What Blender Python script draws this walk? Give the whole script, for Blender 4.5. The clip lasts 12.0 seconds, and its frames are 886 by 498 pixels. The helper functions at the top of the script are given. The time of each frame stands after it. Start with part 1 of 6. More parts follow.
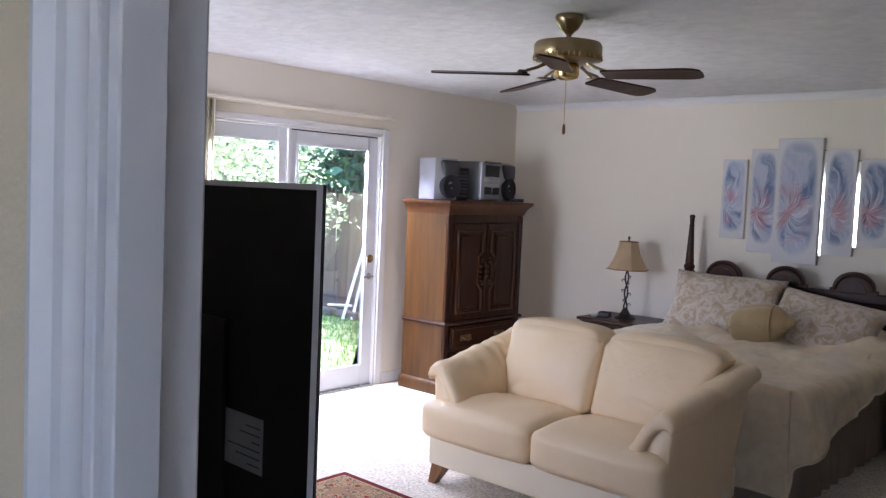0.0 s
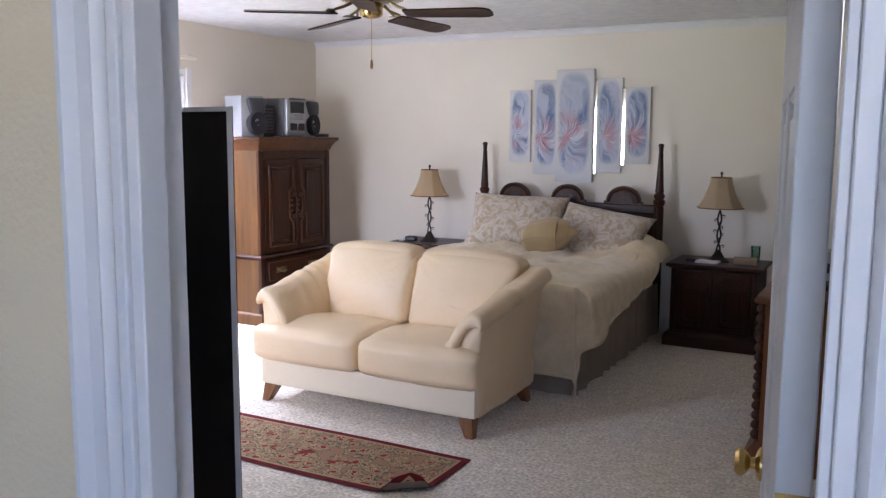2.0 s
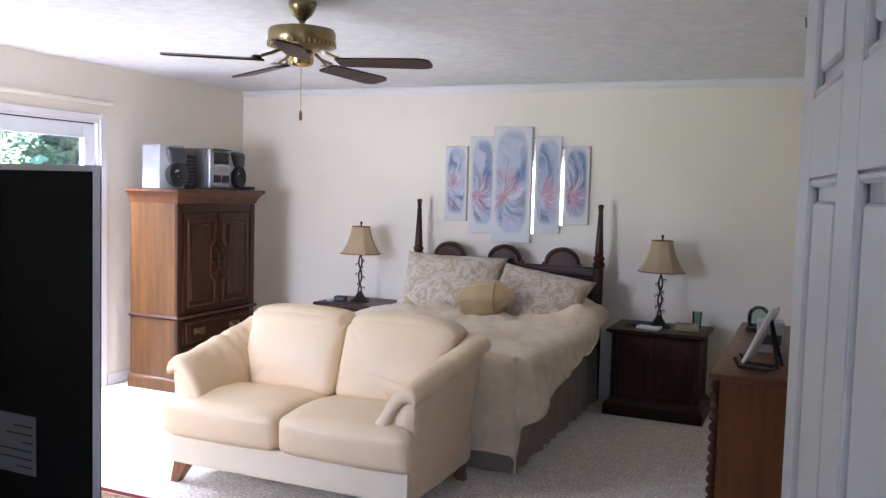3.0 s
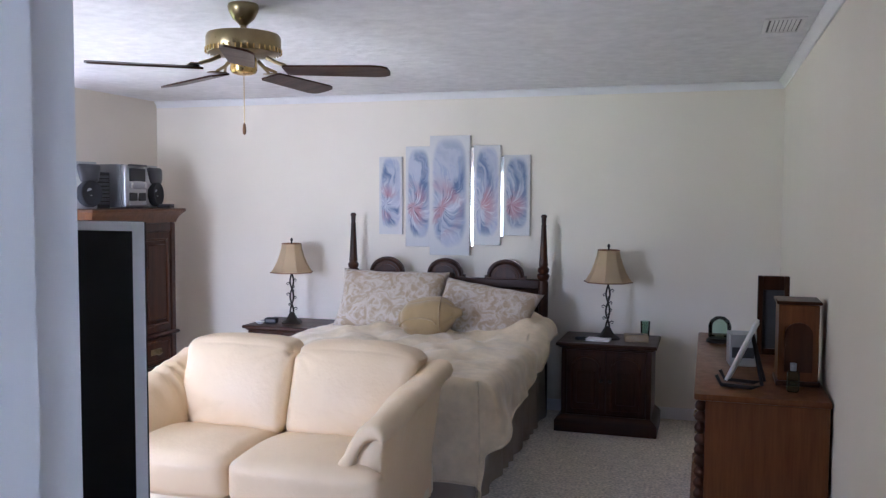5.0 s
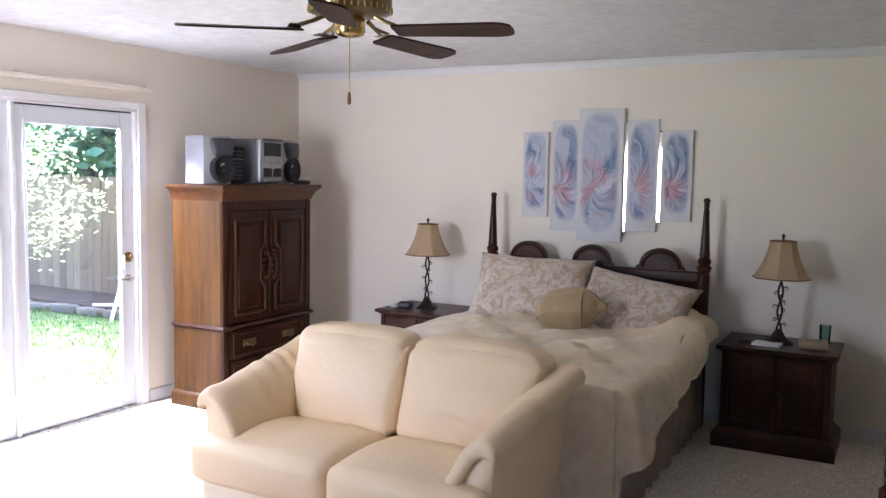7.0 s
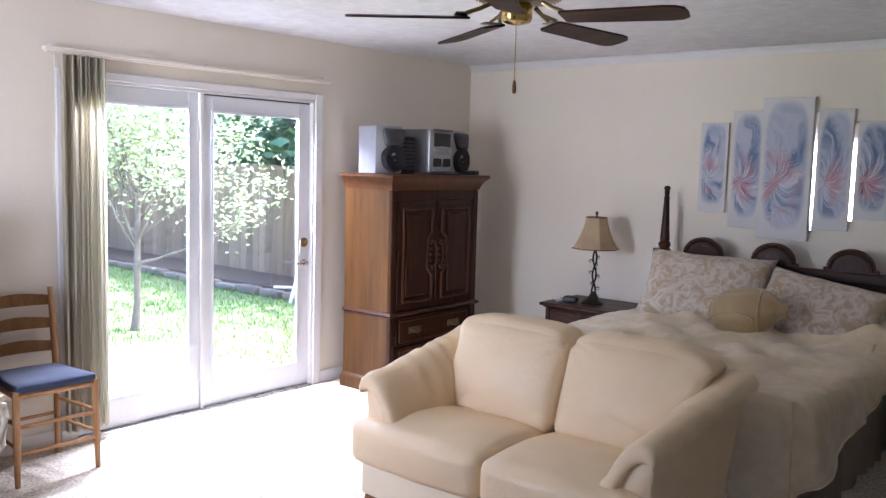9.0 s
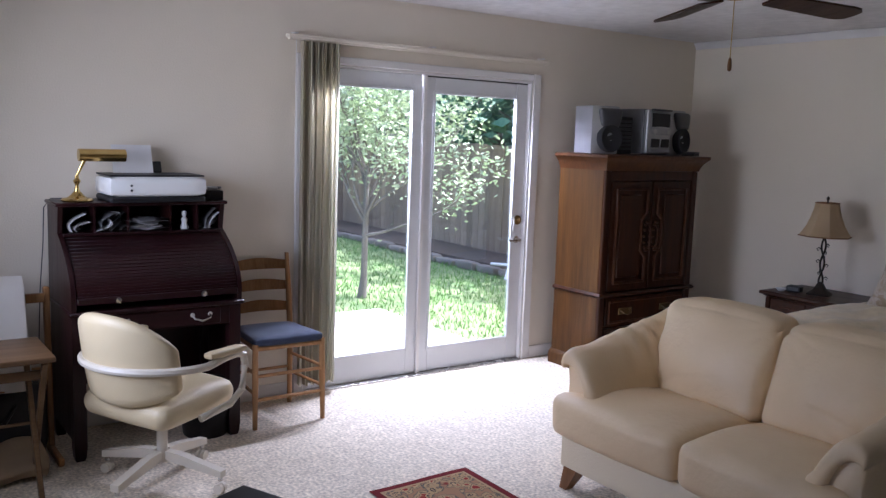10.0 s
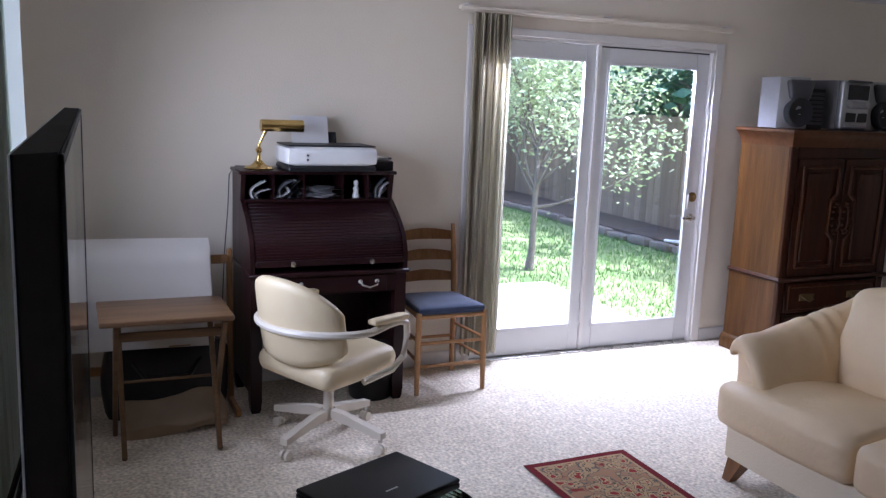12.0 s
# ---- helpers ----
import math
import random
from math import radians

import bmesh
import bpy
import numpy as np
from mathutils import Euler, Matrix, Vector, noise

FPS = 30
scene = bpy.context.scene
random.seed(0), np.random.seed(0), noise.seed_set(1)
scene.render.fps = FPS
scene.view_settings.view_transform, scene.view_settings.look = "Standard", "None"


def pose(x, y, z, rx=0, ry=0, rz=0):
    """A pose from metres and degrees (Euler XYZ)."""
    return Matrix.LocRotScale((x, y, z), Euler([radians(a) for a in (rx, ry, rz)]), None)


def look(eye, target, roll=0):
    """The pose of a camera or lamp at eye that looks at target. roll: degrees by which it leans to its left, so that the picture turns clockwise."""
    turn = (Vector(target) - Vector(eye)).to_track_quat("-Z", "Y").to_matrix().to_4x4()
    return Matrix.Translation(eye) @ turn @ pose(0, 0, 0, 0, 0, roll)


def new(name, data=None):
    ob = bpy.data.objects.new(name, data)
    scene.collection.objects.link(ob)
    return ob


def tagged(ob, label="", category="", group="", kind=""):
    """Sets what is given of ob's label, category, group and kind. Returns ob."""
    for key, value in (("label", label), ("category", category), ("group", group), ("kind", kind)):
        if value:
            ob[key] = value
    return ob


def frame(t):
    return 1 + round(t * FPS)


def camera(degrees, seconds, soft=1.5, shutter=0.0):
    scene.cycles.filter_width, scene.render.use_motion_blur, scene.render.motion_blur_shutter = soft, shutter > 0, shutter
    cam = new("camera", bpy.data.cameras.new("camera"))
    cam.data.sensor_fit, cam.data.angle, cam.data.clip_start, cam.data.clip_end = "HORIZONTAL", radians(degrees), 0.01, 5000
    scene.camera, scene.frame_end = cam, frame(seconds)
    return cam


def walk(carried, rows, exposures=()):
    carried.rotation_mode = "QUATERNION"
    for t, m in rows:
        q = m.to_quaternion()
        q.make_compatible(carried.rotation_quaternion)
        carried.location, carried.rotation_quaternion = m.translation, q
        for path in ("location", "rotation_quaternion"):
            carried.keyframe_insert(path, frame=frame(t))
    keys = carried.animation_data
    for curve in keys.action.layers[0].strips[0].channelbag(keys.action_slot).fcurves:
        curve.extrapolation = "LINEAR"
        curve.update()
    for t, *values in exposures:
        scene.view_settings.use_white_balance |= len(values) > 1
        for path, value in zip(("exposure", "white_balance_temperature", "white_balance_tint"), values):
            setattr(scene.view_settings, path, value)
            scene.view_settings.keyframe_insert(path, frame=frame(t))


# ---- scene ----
cam = camera(54.7, 12.0, soft=1.35)
PATH = [
    (0, (1.315, -1.416, 1.558), (-0.019, 0.068, 1.427), 2.5),
    (0.5, (1.414, -1.464, 1.539), (0.176, 0.092, 1.323), 2.2),
    (1, (1.456, -1.542, 1.477), (0.296, 0.023, 1.026), 1.6),
    (1.5, (1.476, -1.729, 1.487), (0.453, -0.053, 1.104), 0.8),
    (2, (1.449, -1.798, 1.515), (0.511, -0.051, 1.255), 0.4),
    (2.5, (1.365, -1.677, 1.511), (0.478, 0.104, 1.309), 0.7),
    (3, (1.279, -1.505, 1.542), (0.48, 0.323, 1.407), 1.6),
    (3.5, (1.131, -1.406, 1.566), (0.507, 0.49, 1.458), 2.0),
    (5.5, (0.918, -1.245, 1.583), (0.315, 0.658, 1.467), -0.2),
    (6, (0.946, -1.057, 1.556), (0.105, 0.755, 1.475), 1.4),
    (6.5, (0.933, -0.877, 1.6), (0.003, 0.887, 1.453), 1.3),
    (8.5, (0.81, -0.71, 1.582), (-0.246, 0.975, 1.377), 1.1),
    (9, (0.902, -0.707, 1.591), (-0.371, 0.822, 1.39), 1.6),
    (9.5, (0.984, -0.721, 1.575), (-0.486, 0.618, 1.359), 1.0),
    (10, (1.012, -0.726, 1.585), (-0.603, 0.425, 1.324), 2.0),
    (10.5, (1.023, -0.727, 1.575), (-0.685, 0.279, 1.301), 2.7),
    (11, (1.046, -0.712, 1.578), (-0.743, 0.133, 1.282), 2.7),
    (11.5, (1.05, -0.71, 1.588), (-0.793, 0.024, 1.334), 3.5),
    (12, (1.012, -0.675, 1.603), (-0.790, 0.124, 1.258), 2.3),
]
EXPOSURES = [(t, e, k, 20) for t, e, k in ((0, 4.02, 5350), (0.5, 4.35, 5450), (1, 4.5, 5750), (1.5, 4.5, 5500), (2, 4.55, 5400), (2.5, 4.55, 5350), (3, 4.85, 5250), (3.5, 4.85, 5200), (5.5, 4.78, 5000), (6, 4.9, 5250), (6.5, 4.8, 5450), (8.5, 4.1, 5400), (9, 4.2, 5400), (9.5, 3.6, 5350), (10, 3.15, 5350), (10.5, 3.1, 5300), (12, 3.25, 5250))]
walk(cam, [(t, look(eye, target, roll)) for t, eye, target, roll in PATH], EXPOSURES)

# ---- daylight ----
world = bpy.data.worlds.new("sky")
scene.world = world
world.use_nodes = True
wn = world.node_tree
sky = wn.nodes.new("ShaderNodeTexSky")
sky.sky_type = "NISHITA"
sky.sun_disc = False
sky.sun_elevation, sky.sun_rotation = radians(58), radians(20)
sky.dust_density = 4.0
sky.air_density = 0.7
wn.links.new(sky.outputs[0], wn.nodes["Background"].inputs[0])
wn.nodes["Background"].inputs[1].default_value = 0.13
sun = new("sun", bpy.data.lights.new("sun", "SUN"))
sun.data.energy, sun.data.angle, sun.data.color = 2.4, radians(0.6), (1, 0.95, 0.87)
sun.matrix_world = look((2, 6, 12), (2 - math.sin(radians(20)) * 4, 6 - math.cos(radians(20)) * 4, 12 - 4 * math.tan(radians(58))))


# skylight in the opening of the south window
lamp = new("south_window_light", bpy.data.lights.new("south_window_light", "AREA"))
lamp.data.shape, lamp.data.size, lamp.data.size_y, lamp.data.energy, lamp.data.color = "RECTANGLE", 1.05, 1.0, 1.7, (1.0, 0.97, 0.94)
lamp.data.spread = radians(115)
lamp.matrix_world = look((-2.365, -1.02, 1.46), (-2.4, 3.0, 1.0))

# lamp strip added behind the patio door's top rail, standing in for skylight
lamp = new("patio_sky_lamp", bpy.data.lights.new("patio_sky_lamp", "AREA"))
lamp.data.shape, lamp.data.size, lamp.data.size_y, lamp.data.energy, lamp.data.color = "RECTANGLE", 1.66, 0.09, 18, (0.97, 0.96, 1.0)
lamp.matrix_world = look((-3.686, 2.41, 1.93), (-2.6, 2.41, 0.2), 0)

# ---- materials ----
def mat(name, a, b=None, scale=6.0, rough=0.6, bump=0.0, bscale=60.0, metal=0.0, stretch=(1, 1, 1), detail=5.0, mix=0.5, vary=0.0, spec=0.5, sheen=0.0, fine=0.0, trans=0.0, coat=0.0):
    """A surface of two colours mottled at one scale, with a finer grain and relief at another."""
    m = bpy.data.materials.new(name)
    m.use_nodes = True
    t = m.node_tree
    n, l = t.nodes, t.links
    p = n["Principled BSDF"]
    b = b or tuple(0.85 * c for c in a)
    tc, mp = n.new("ShaderNodeTexCoord"), n.new("ShaderNodeMapping")
    mp.inputs["Scale"].default_value = stretch
    l.new(tc.outputs["Object"], mp.inputs[0])
    no = n.new("ShaderNodeTexNoise")
    no.inputs["Scale"].default_value, no.inputs["Detail"].default_value = scale, detail
    l.new(mp.outputs[0], no.inputs["Vector"])
    ramp = n.new("ShaderNodeMapRange")
    ramp.inputs[1].default_value, ramp.inputs[2].default_value = 0.5 - mix / 2, 0.5 + mix / 2
    l.new(no.outputs[0], ramp.inputs[0])
    mx = n.new("ShaderNodeMix")
    mx.data_type = "RGBA"
    mx.inputs[6].default_value, mx.inputs[7].default_value = (*a, 1), (*b, 1)
    l.new(ramp.outputs[0], mx.inputs[0])
    col = mx.outputs[2]
    fn = n.new("ShaderNodeTexNoise")
    fn.inputs["Scale"].default_value, fn.inputs["Detail"].default_value = bscale, 3.0
    l.new(mp.outputs[0], fn.inputs["Vector"])
    if fine or vary:
        hs = n.new("ShaderNodeHueSaturation")
        l.new(col, hs.inputs["Color"])
        if vary:
            oi, mr = n.new("ShaderNodeObjectInfo"), n.new("ShaderNodeMapRange")
            mr.inputs[3].default_value, mr.inputs[4].default_value = 1 - vary, 1 + vary
            l.new(oi.outputs["Random"], mr.inputs[0])
        else:
            mr = n.new("ShaderNodeMapRange")
            mr.inputs[1].default_value, mr.inputs[2].default_value = 0.3, 0.7
            mr.inputs[3].default_value, mr.inputs[4].default_value = 1 - fine, 1 + fine
            l.new(fn.outputs[0], mr.inputs[0])
        l.new(mr.outputs[0], hs.inputs["Value"])
        col = hs.outputs[0]
    l.new(col, p.inputs["Base Color"])
    p.inputs["Metallic"].default_value = metal
    p.inputs["Specular IOR Level"].default_value = spec
    p.inputs["Sheen Weight"].default_value = sheen
    p.inputs["Transmission Weight"].default_value = trans
    p.inputs["Coat Weight"].default_value = coat
    rr = n.new("ShaderNodeMapRange")
    rr.inputs[3].default_value, rr.inputs[4].default_value = max(rough - 0.08, 0.02), min(rough + 0.08, 1)
    l.new(no.outputs[0], rr.inputs[0])
    l.new(rr.outputs[0], p.inputs["Roughness"])
    if bump:
        bp = n.new("ShaderNodeBump")
        bp.inputs["Strength"].default_value, bp.inputs["Distance"].default_value = bump, 0.006
        l.new(fn.outputs[0], bp.inputs["Height"])
        l.new(bp.outputs[0], p.inputs["Normal"])
    return m


def wood(name, a, b, rough=0.4, axis=2, coat=0.06):
    s = [14.0, 14.0, 14.0]
    s[axis] = 0.9
    return mat(name, a, b, scale=1.6, rough=rough, bump=0.12, bscale=9, stretch=tuple(s), detail=7, mix=0.45, fine=0.14, coat=coat, spec=0.25)


WALL = mat("cream_wall_paint", (0.775, 0.705, 0.60), (0.745, 0.675, 0.57), scale=1.2, rough=0.75, bump=0.25, bscale=120)
HALLWALL = mat("yellow_wall_paint", (0.82, 0.69, 0.48), (0.79, 0.66, 0.45), scale=1.2, rough=0.75, bump=0.25, bscale=120)
# for the unseen hall walls, pale so no yellow bounces onto the jambs
HALLPALE = mat("pale_hall_paint", (0.74, 0.72, 0.68), (0.71, 0.69, 0.65), scale=1.2, rough=0.75, bump=0.25, bscale=120)
CEIL = mat("textured_ceiling", (0.76, 0.745, 0.75), (0.69, 0.675, 0.68), scale=11, rough=0.9, bump=0.9, bscale=14, fine=0.06)
CARPET = mat("beige_cut_pile_carpet", (0.75, 0.665, 0.545), (0.62, 0.54, 0.435), scale=14, rough=0.97, bump=1.0, bscale=62, fine=0.36, mix=0.35, sheen=0.25, spec=0.1)
TRIM = mat("white_gloss_trim", (0.75, 0.73, 0.72), (0.71, 0.69, 0.68), scale=3, rough=0.38, bump=0.06, bscale=80)
DOORW = mat("white_door_paint", (0.70, 0.71, 0.73), (0.66, 0.67, 0.69), scale=3, rough=0.4, bump=0.06, bscale=80)
BRASS = mat("polished_brass", (0.72, 0.52, 0.20), (0.62, 0.43, 0.15), scale=14, rough=0.24, metal=1)
ABRASS = mat("antique_brass", (0.36, 0.28, 0.15), (0.27, 0.21, 0.11), scale=14, rough=0.3, metal=1)
CHROME = mat("satin_steel", (0.62, 0.6, 0.56), (0.5, 0.48, 0.45), scale=14, rough=0.28, metal=1)
REDWOOD = wood("reddish_brown_wood", (0.10, 0.038, 0.012), (0.06, 0.022, 0.007))
OAK = wood("honey_oak", (0.088, 0.038, 0.009), (0.045, 0.019, 0.005))
WALNUT = wood("dark_walnut", (0.050, 0.0145, 0.0040), (0.017, 0.0052, 0.0020), rough=0.38)
WALNUTX = wood("dark_walnut_across", (0.050, 0.0145, 0.0040), (0.017, 0.0052, 0.0020), rough=0.38, axis=0)
CARVED = wood("carved_walnut", (0.075, 0.025, 0.008), (0.032, 0.011, 0.005), rough=0.45)
MAHOG = wood("dark_mahogany", (0.024, 0.006, 0.007), (0.013, 0.004, 0.005), rough=0.33, axis=1)
MAHOGV = wood("dark_mahogany_upright", (0.024, 0.006, 0.007), (0.013, 0.004, 0.005), rough=0.33)
MAPLE = wood("light_chair_wood", (0.42, 0.23, 0.10), (0.30, 0.15, 0.06))
BROWNW = wood("brown_stand_wood", (0.38, 0.22, 0.11), (0.28, 0.155, 0.075), axis=0)
TRAYW = wood("tray_wood", (0.18, 0.105, 0.052), (0.12, 0.068, 0.034), axis=1)
LEGW = wood("sofa_leg_wood", (0.27, 0.13, 0.055), (0.18, 0.08, 0.032))
LEATHER = mat("cream_leather", (0.86, 0.665, 0.42), (0.81, 0.61, 0.37), scale=5, rough=0.44, bump=0.45, bscale=38, spec=0.4)
LEATHERLIT = mat("lit_leather_front", (0.85, 0.74, 0.55), (0.81, 0.70, 0.51), scale=4, rough=0.5, bump=0.3, bscale=130, spec=0.4)
COMF = mat("beige_comforter", (0.75, 0.605, 0.385), (0.68, 0.535, 0.325), scale=7, rough=0.75, bump=1.0, bscale=17, mix=0.3, sheen=0.3, fine=0.07)
SKIRT = mat("taupe_bed_skirt", (0.33, 0.26, 0.19), (0.26, 0.20, 0.145), scale=8, rough=0.85, bump=0.3, bscale=200)
BROCADE = mat("floral_brocade", (0.53, 0.45, 0.365), (0.38, 0.28, 0.175), scale=11, rough=0.7, bump=0.5, bscale=60, mix=0.20, detail=3.5, sheen=0.2)
BROCADE.node_tree.nodes["Noise Texture"].inputs["Distortion"].default_value = 2.2
GOLDP = mat("gold_satin", (0.37, 0.25, 0.105), (0.31, 0.205, 0.085), scale=9, rough=0.6, bump=0.3, bscale=150, sheen=0.3)
SHADE = mat("parchment_shade", (0.72, 0.56, 0.35), (0.67, 0.51, 0.31), scale=8, rough=0.8, bump=0.2, bscale=160)
IRON = mat("black_iron", (0.022, 0.018, 0.015), (0.04, 0.032, 0.025), scale=30, rough=0.5, metal=0.6, bump=0.3, bscale=140)
BLACK = mat("black_plastic", (0.012, 0.012, 0.014), (0.018, 0.018, 0.02), scale=12, rough=0.45, spec=0.3)
TVBACK = mat("black_metal_back", (0.008, 0.008, 0.009), (0.011, 0.011, 0.012), scale=5, rough=0.6, spec=0.3)
SILVER = mat("silver_plastic", (0.46, 0.46, 0.47), (0.40, 0.40, 0.41), scale=9, rough=0.35, metal=0.5)
PSILVER = mat("pale_silver_plastic", (0.35, 0.35, 0.38), (0.31, 0.31, 0.34), scale=9, rough=0.4)
DGREY = mat("dark_grey_plastic", (0.06, 0.06, 0.065), (0.045, 0.045, 0.05), scale=9, rough=0.4)
CONE = mat("speaker_cloth", (0.018, 0.018, 0.022), (0.03, 0.03, 0.034), scale=90, rough=0.85, bump=0.4, bscale=300)
WHITEP = mat("white_plastic", (0.78, 0.78, 0.78), (0.74, 0.74, 0.75), scale=7, rough=0.4)
PAPER = mat("white_paper", (0.80, 0.79, 0.80), (0.76, 0.75, 0.76), scale=12, rough=0.85)
BOARD = mat("off_white_board", (0.86, 0.82, 0.77), (0.82, 0.78, 0.73), scale=3, rough=0.85)
VINYL = mat("cream_vinyl", (0.72, 0.60, 0.385), (0.67, 0.55, 0.345), scale=4, rough=0.42, bump=0.15, bscale=140)
CREAMP = mat("cream_painted_metal", (0.74, 0.68, 0.58), (0.70, 0.64, 0.54), scale=6, rough=0.4)
BLUE = mat("navy_blue_cushion", (0.026, 0.040, 0.088), (0.018, 0.028, 0.064), scale=20, rough=0.9, bump=0.4, bscale=180, sheen=0.3)
BLIND = mat("olive_grey_blind", (0.64, 0.60, 0.49), (0.57, 0.53, 0.43), scale=5, rough=0.6, bump=0.15, bscale=160, stretch=(1, 1, 0.2))
DRAPE = mat("pale_olive_drape", (0.34, 0.37, 0.31), (0.28, 0.31, 0.26), scale=5, rough=0.85, bump=0.3, bscale=200)
CANVAS = mat("white_canvas", (0.72, 0.69, 0.67), (0.66, 0.63, 0.61), scale=14, rough=0.85, bump=0.3, bscale=260)
GRASS = mat("lawn_green", (0.10, 0.155, 0.05), (0.20, 0.235, 0.10), scale=5, rough=0.95, bump=1.0, bscale=30, fine=0.3, mix=0.3)
BLADE = mat("grass_blade", (0.08, 0.18, 0.03), (0.15, 0.25, 0.06), scale=3, rough=0.8)
CONC = mat("patio_concrete", (0.52, 0.50, 0.46), (0.45, 0.43, 0.40), scale=2.5, rough=0.9, bump=0.4, bscale=70)
FENCE = mat("weathered_fence_board", (0.29, 0.21, 0.14), (0.20, 0.145, 0.098), scale=2, rough=0.9, bump=0.5, bscale=12, stretch=(9, 9, 0.8), vary=0.25)
STONE = mat("border_stone", (0.23, 0.19, 0.155), (0.15, 0.125, 0.10), scale=5, rough=0.9, bump=0.6, bscale=40, vary=0.2)
SOIL = mat("dark_soil", (0.07, 0.05, 0.035), (0.11, 0.085, 0.06), scale=12, rough=1, bump=0.8, bscale=60)
BARK = mat("pale_bark", (0.17, 0.14, 0.12), (0.09, 0.077, 0.066), scale=9, rough=0.9, bump=0.6, bscale=50)
LEAF = mat("light_green_leaf", (0.20, 0.26, 0.12), (0.42, 0.44, 0.31), scale=2.2, rough=0.5, mix=0.3)
LEAFD = mat("deep_green_leaf", (0.045, 0.115, 0.065), (0.09, 0.18, 0.10), scale=1.5, rough=0.5, mix=0.3)
MIRROR = mat("mirror", (0.9, 0.9, 0.9), (0.9, 0.9, 0.9), rough=0.02, metal=1)
MIRROR.node_tree.nodes["Principled BSDF"].inputs["Roughness"].default_value = 0.02


def translucent(m, colour, share):
    """Lets part of the light through thin cloth or vinyl."""
    n, l = m.node_tree.nodes, m.node_tree.links
    tl, mx = n.new("ShaderNodeBsdfTranslucent"), n.new("ShaderNodeMixShader")
    tl.inputs[0].default_value = (*colour, 1)
    mx.inputs[0].default_value = share
    l.new(n["Principled BSDF"].outputs[0], mx.inputs[1])
    l.new(tl.outputs[0], mx.inputs[2])
    l.new(mx.outputs[0], n["Material Output"].inputs[0])


translucent(BLIND, (0.62, 0.58, 0.46), 0.35)
translucent(DRAPE, (0.30, 0.36, 0.30), 0.25)
translucent(LEAF, (0.30, 0.38, 0.18), 0.3)


def glass_mat(name, tint=(1, 1, 1), rough=0.0):
    m = bpy.data.materials.new(name)
    m.use_nodes = True
    n, l = m.node_tree.nodes, m.node_tree.links
    n.remove(n["Principled BSDF"])
    tr, gl, fr, mx = n.new("ShaderNodeBsdfTransparent"), n.new("ShaderNodeBsdfGlossy"), n.new("ShaderNodeFresnel"), n.new("ShaderNodeMixShader")
    tr.inputs[0].default_value = (*tint, 1)
    gl.inputs["Roughness"].default_value = rough
    fr.inputs[0].default_value = 1.45
    l.new(fr.outputs[0], mx.inputs[0])
    l.new(tr.outputs[0], mx.inputs[1])
    l.new(gl.outputs[0], mx.inputs[2])
    l.new(mx.outputs[0], n["Material Output"].inputs[0])
    return m


GLASS = glass_mat("window_glass", (0.96, 0.98, 0.97))
SCREEN = mat("tv_screen", (0.02, 0.02, 0.022), (0.02, 0.02, 0.022), rough=0.05, spec=0.6)
GREENGLASS = glass_mat("green_tinted_glass", (0.72, 0.86, 0.80))


# ---- mesh helpers ----
def box(bm, c, s, bevel=0.0, turn=None, seg=1):
    """A box centred on c with the sizes s, its edges bevelled, turned by a matrix."""
    b2 = bmesh.new()
    bmesh.ops.create_cube(b2, size=1)
    bmesh.ops.scale(b2, vec=s, verts=b2.verts)
    if bevel:
        bmesh.ops.bevel(b2, geom=b2.edges[:], offset=min(bevel, 0.45 * min(s)), segments=seg, affect="EDGES", profile=0.5)
    join(bm, b2, Matrix.Translation(c) @ (turn.to_4x4() if turn else Matrix()))
    return bm


def join(bm, b2, m=None):
    if m:
        bmesh.ops.transform(b2, matrix=m, verts=b2.verts)
    vs = [bm.verts.new(v.co) for v in b2.verts]
    b2.verts.index_update()
    for f in b2.faces:
        bm.faces.new([vs[v.index] for v in f.verts])
    b2.free()


def span(bm, lo, hi, bevel=0.0, seg=1):
    """A box from its low corner to its high one."""
    return box(bm, [(a + b) / 2 for a, b in zip(lo, hi)], [abs(b - a) for a, b in zip(lo, hi)], bevel, seg=seg)


def rod(bm, p, q, r, r2=None, seg=10):
    p, q = Vector(p), Vector(q)
    b2 = bmesh.new()
    bmesh.ops.create_cone(b2, cap_ends=True, segments=seg, radius1=r, radius2=r if r2 is None else r2, depth=(q - p).length)
    join(bm, b2, Matrix.Translation((p + q) / 2) @ (q - p).to_track_quat("Z", "Y").to_matrix().to_4x4())
    return bm


def tube(bm, pts, r, seg=8):
    """A round bar along points; r is one radius or one for each point."""
    pts = [Vector(p) for p in pts]
    rs = r if isinstance(r, (list, tuple)) else [r] * len(pts)
    rings = []
    up = Vector((0.31, 0.17, 0.93))
    for i, p in enumerate(pts):
        d = (pts[min(i + 1, len(pts) - 1)] - pts[max(i - 1, 0)]).normalized()
        a = d.cross(up)
        a = a.normalized() if a.length > 1e-4 else Vector((1, 0, 0))
        b = d.cross(a)
        rings.append([bm.verts.new(p + rs[i] * (a * math.cos(k * math.tau / seg) + b * math.sin(k * math.tau / seg))) for k in range(seg)])
    for u, v in zip(rings, rings[1:]):
        for k in range(seg):
            bm.faces.new((u[k], u[(k + 1) % seg], v[(k + 1) % seg], v[k]))
    bm.faces.new(rings[0][::-1])
    bm.faces.new(rings[-1])
    return bm


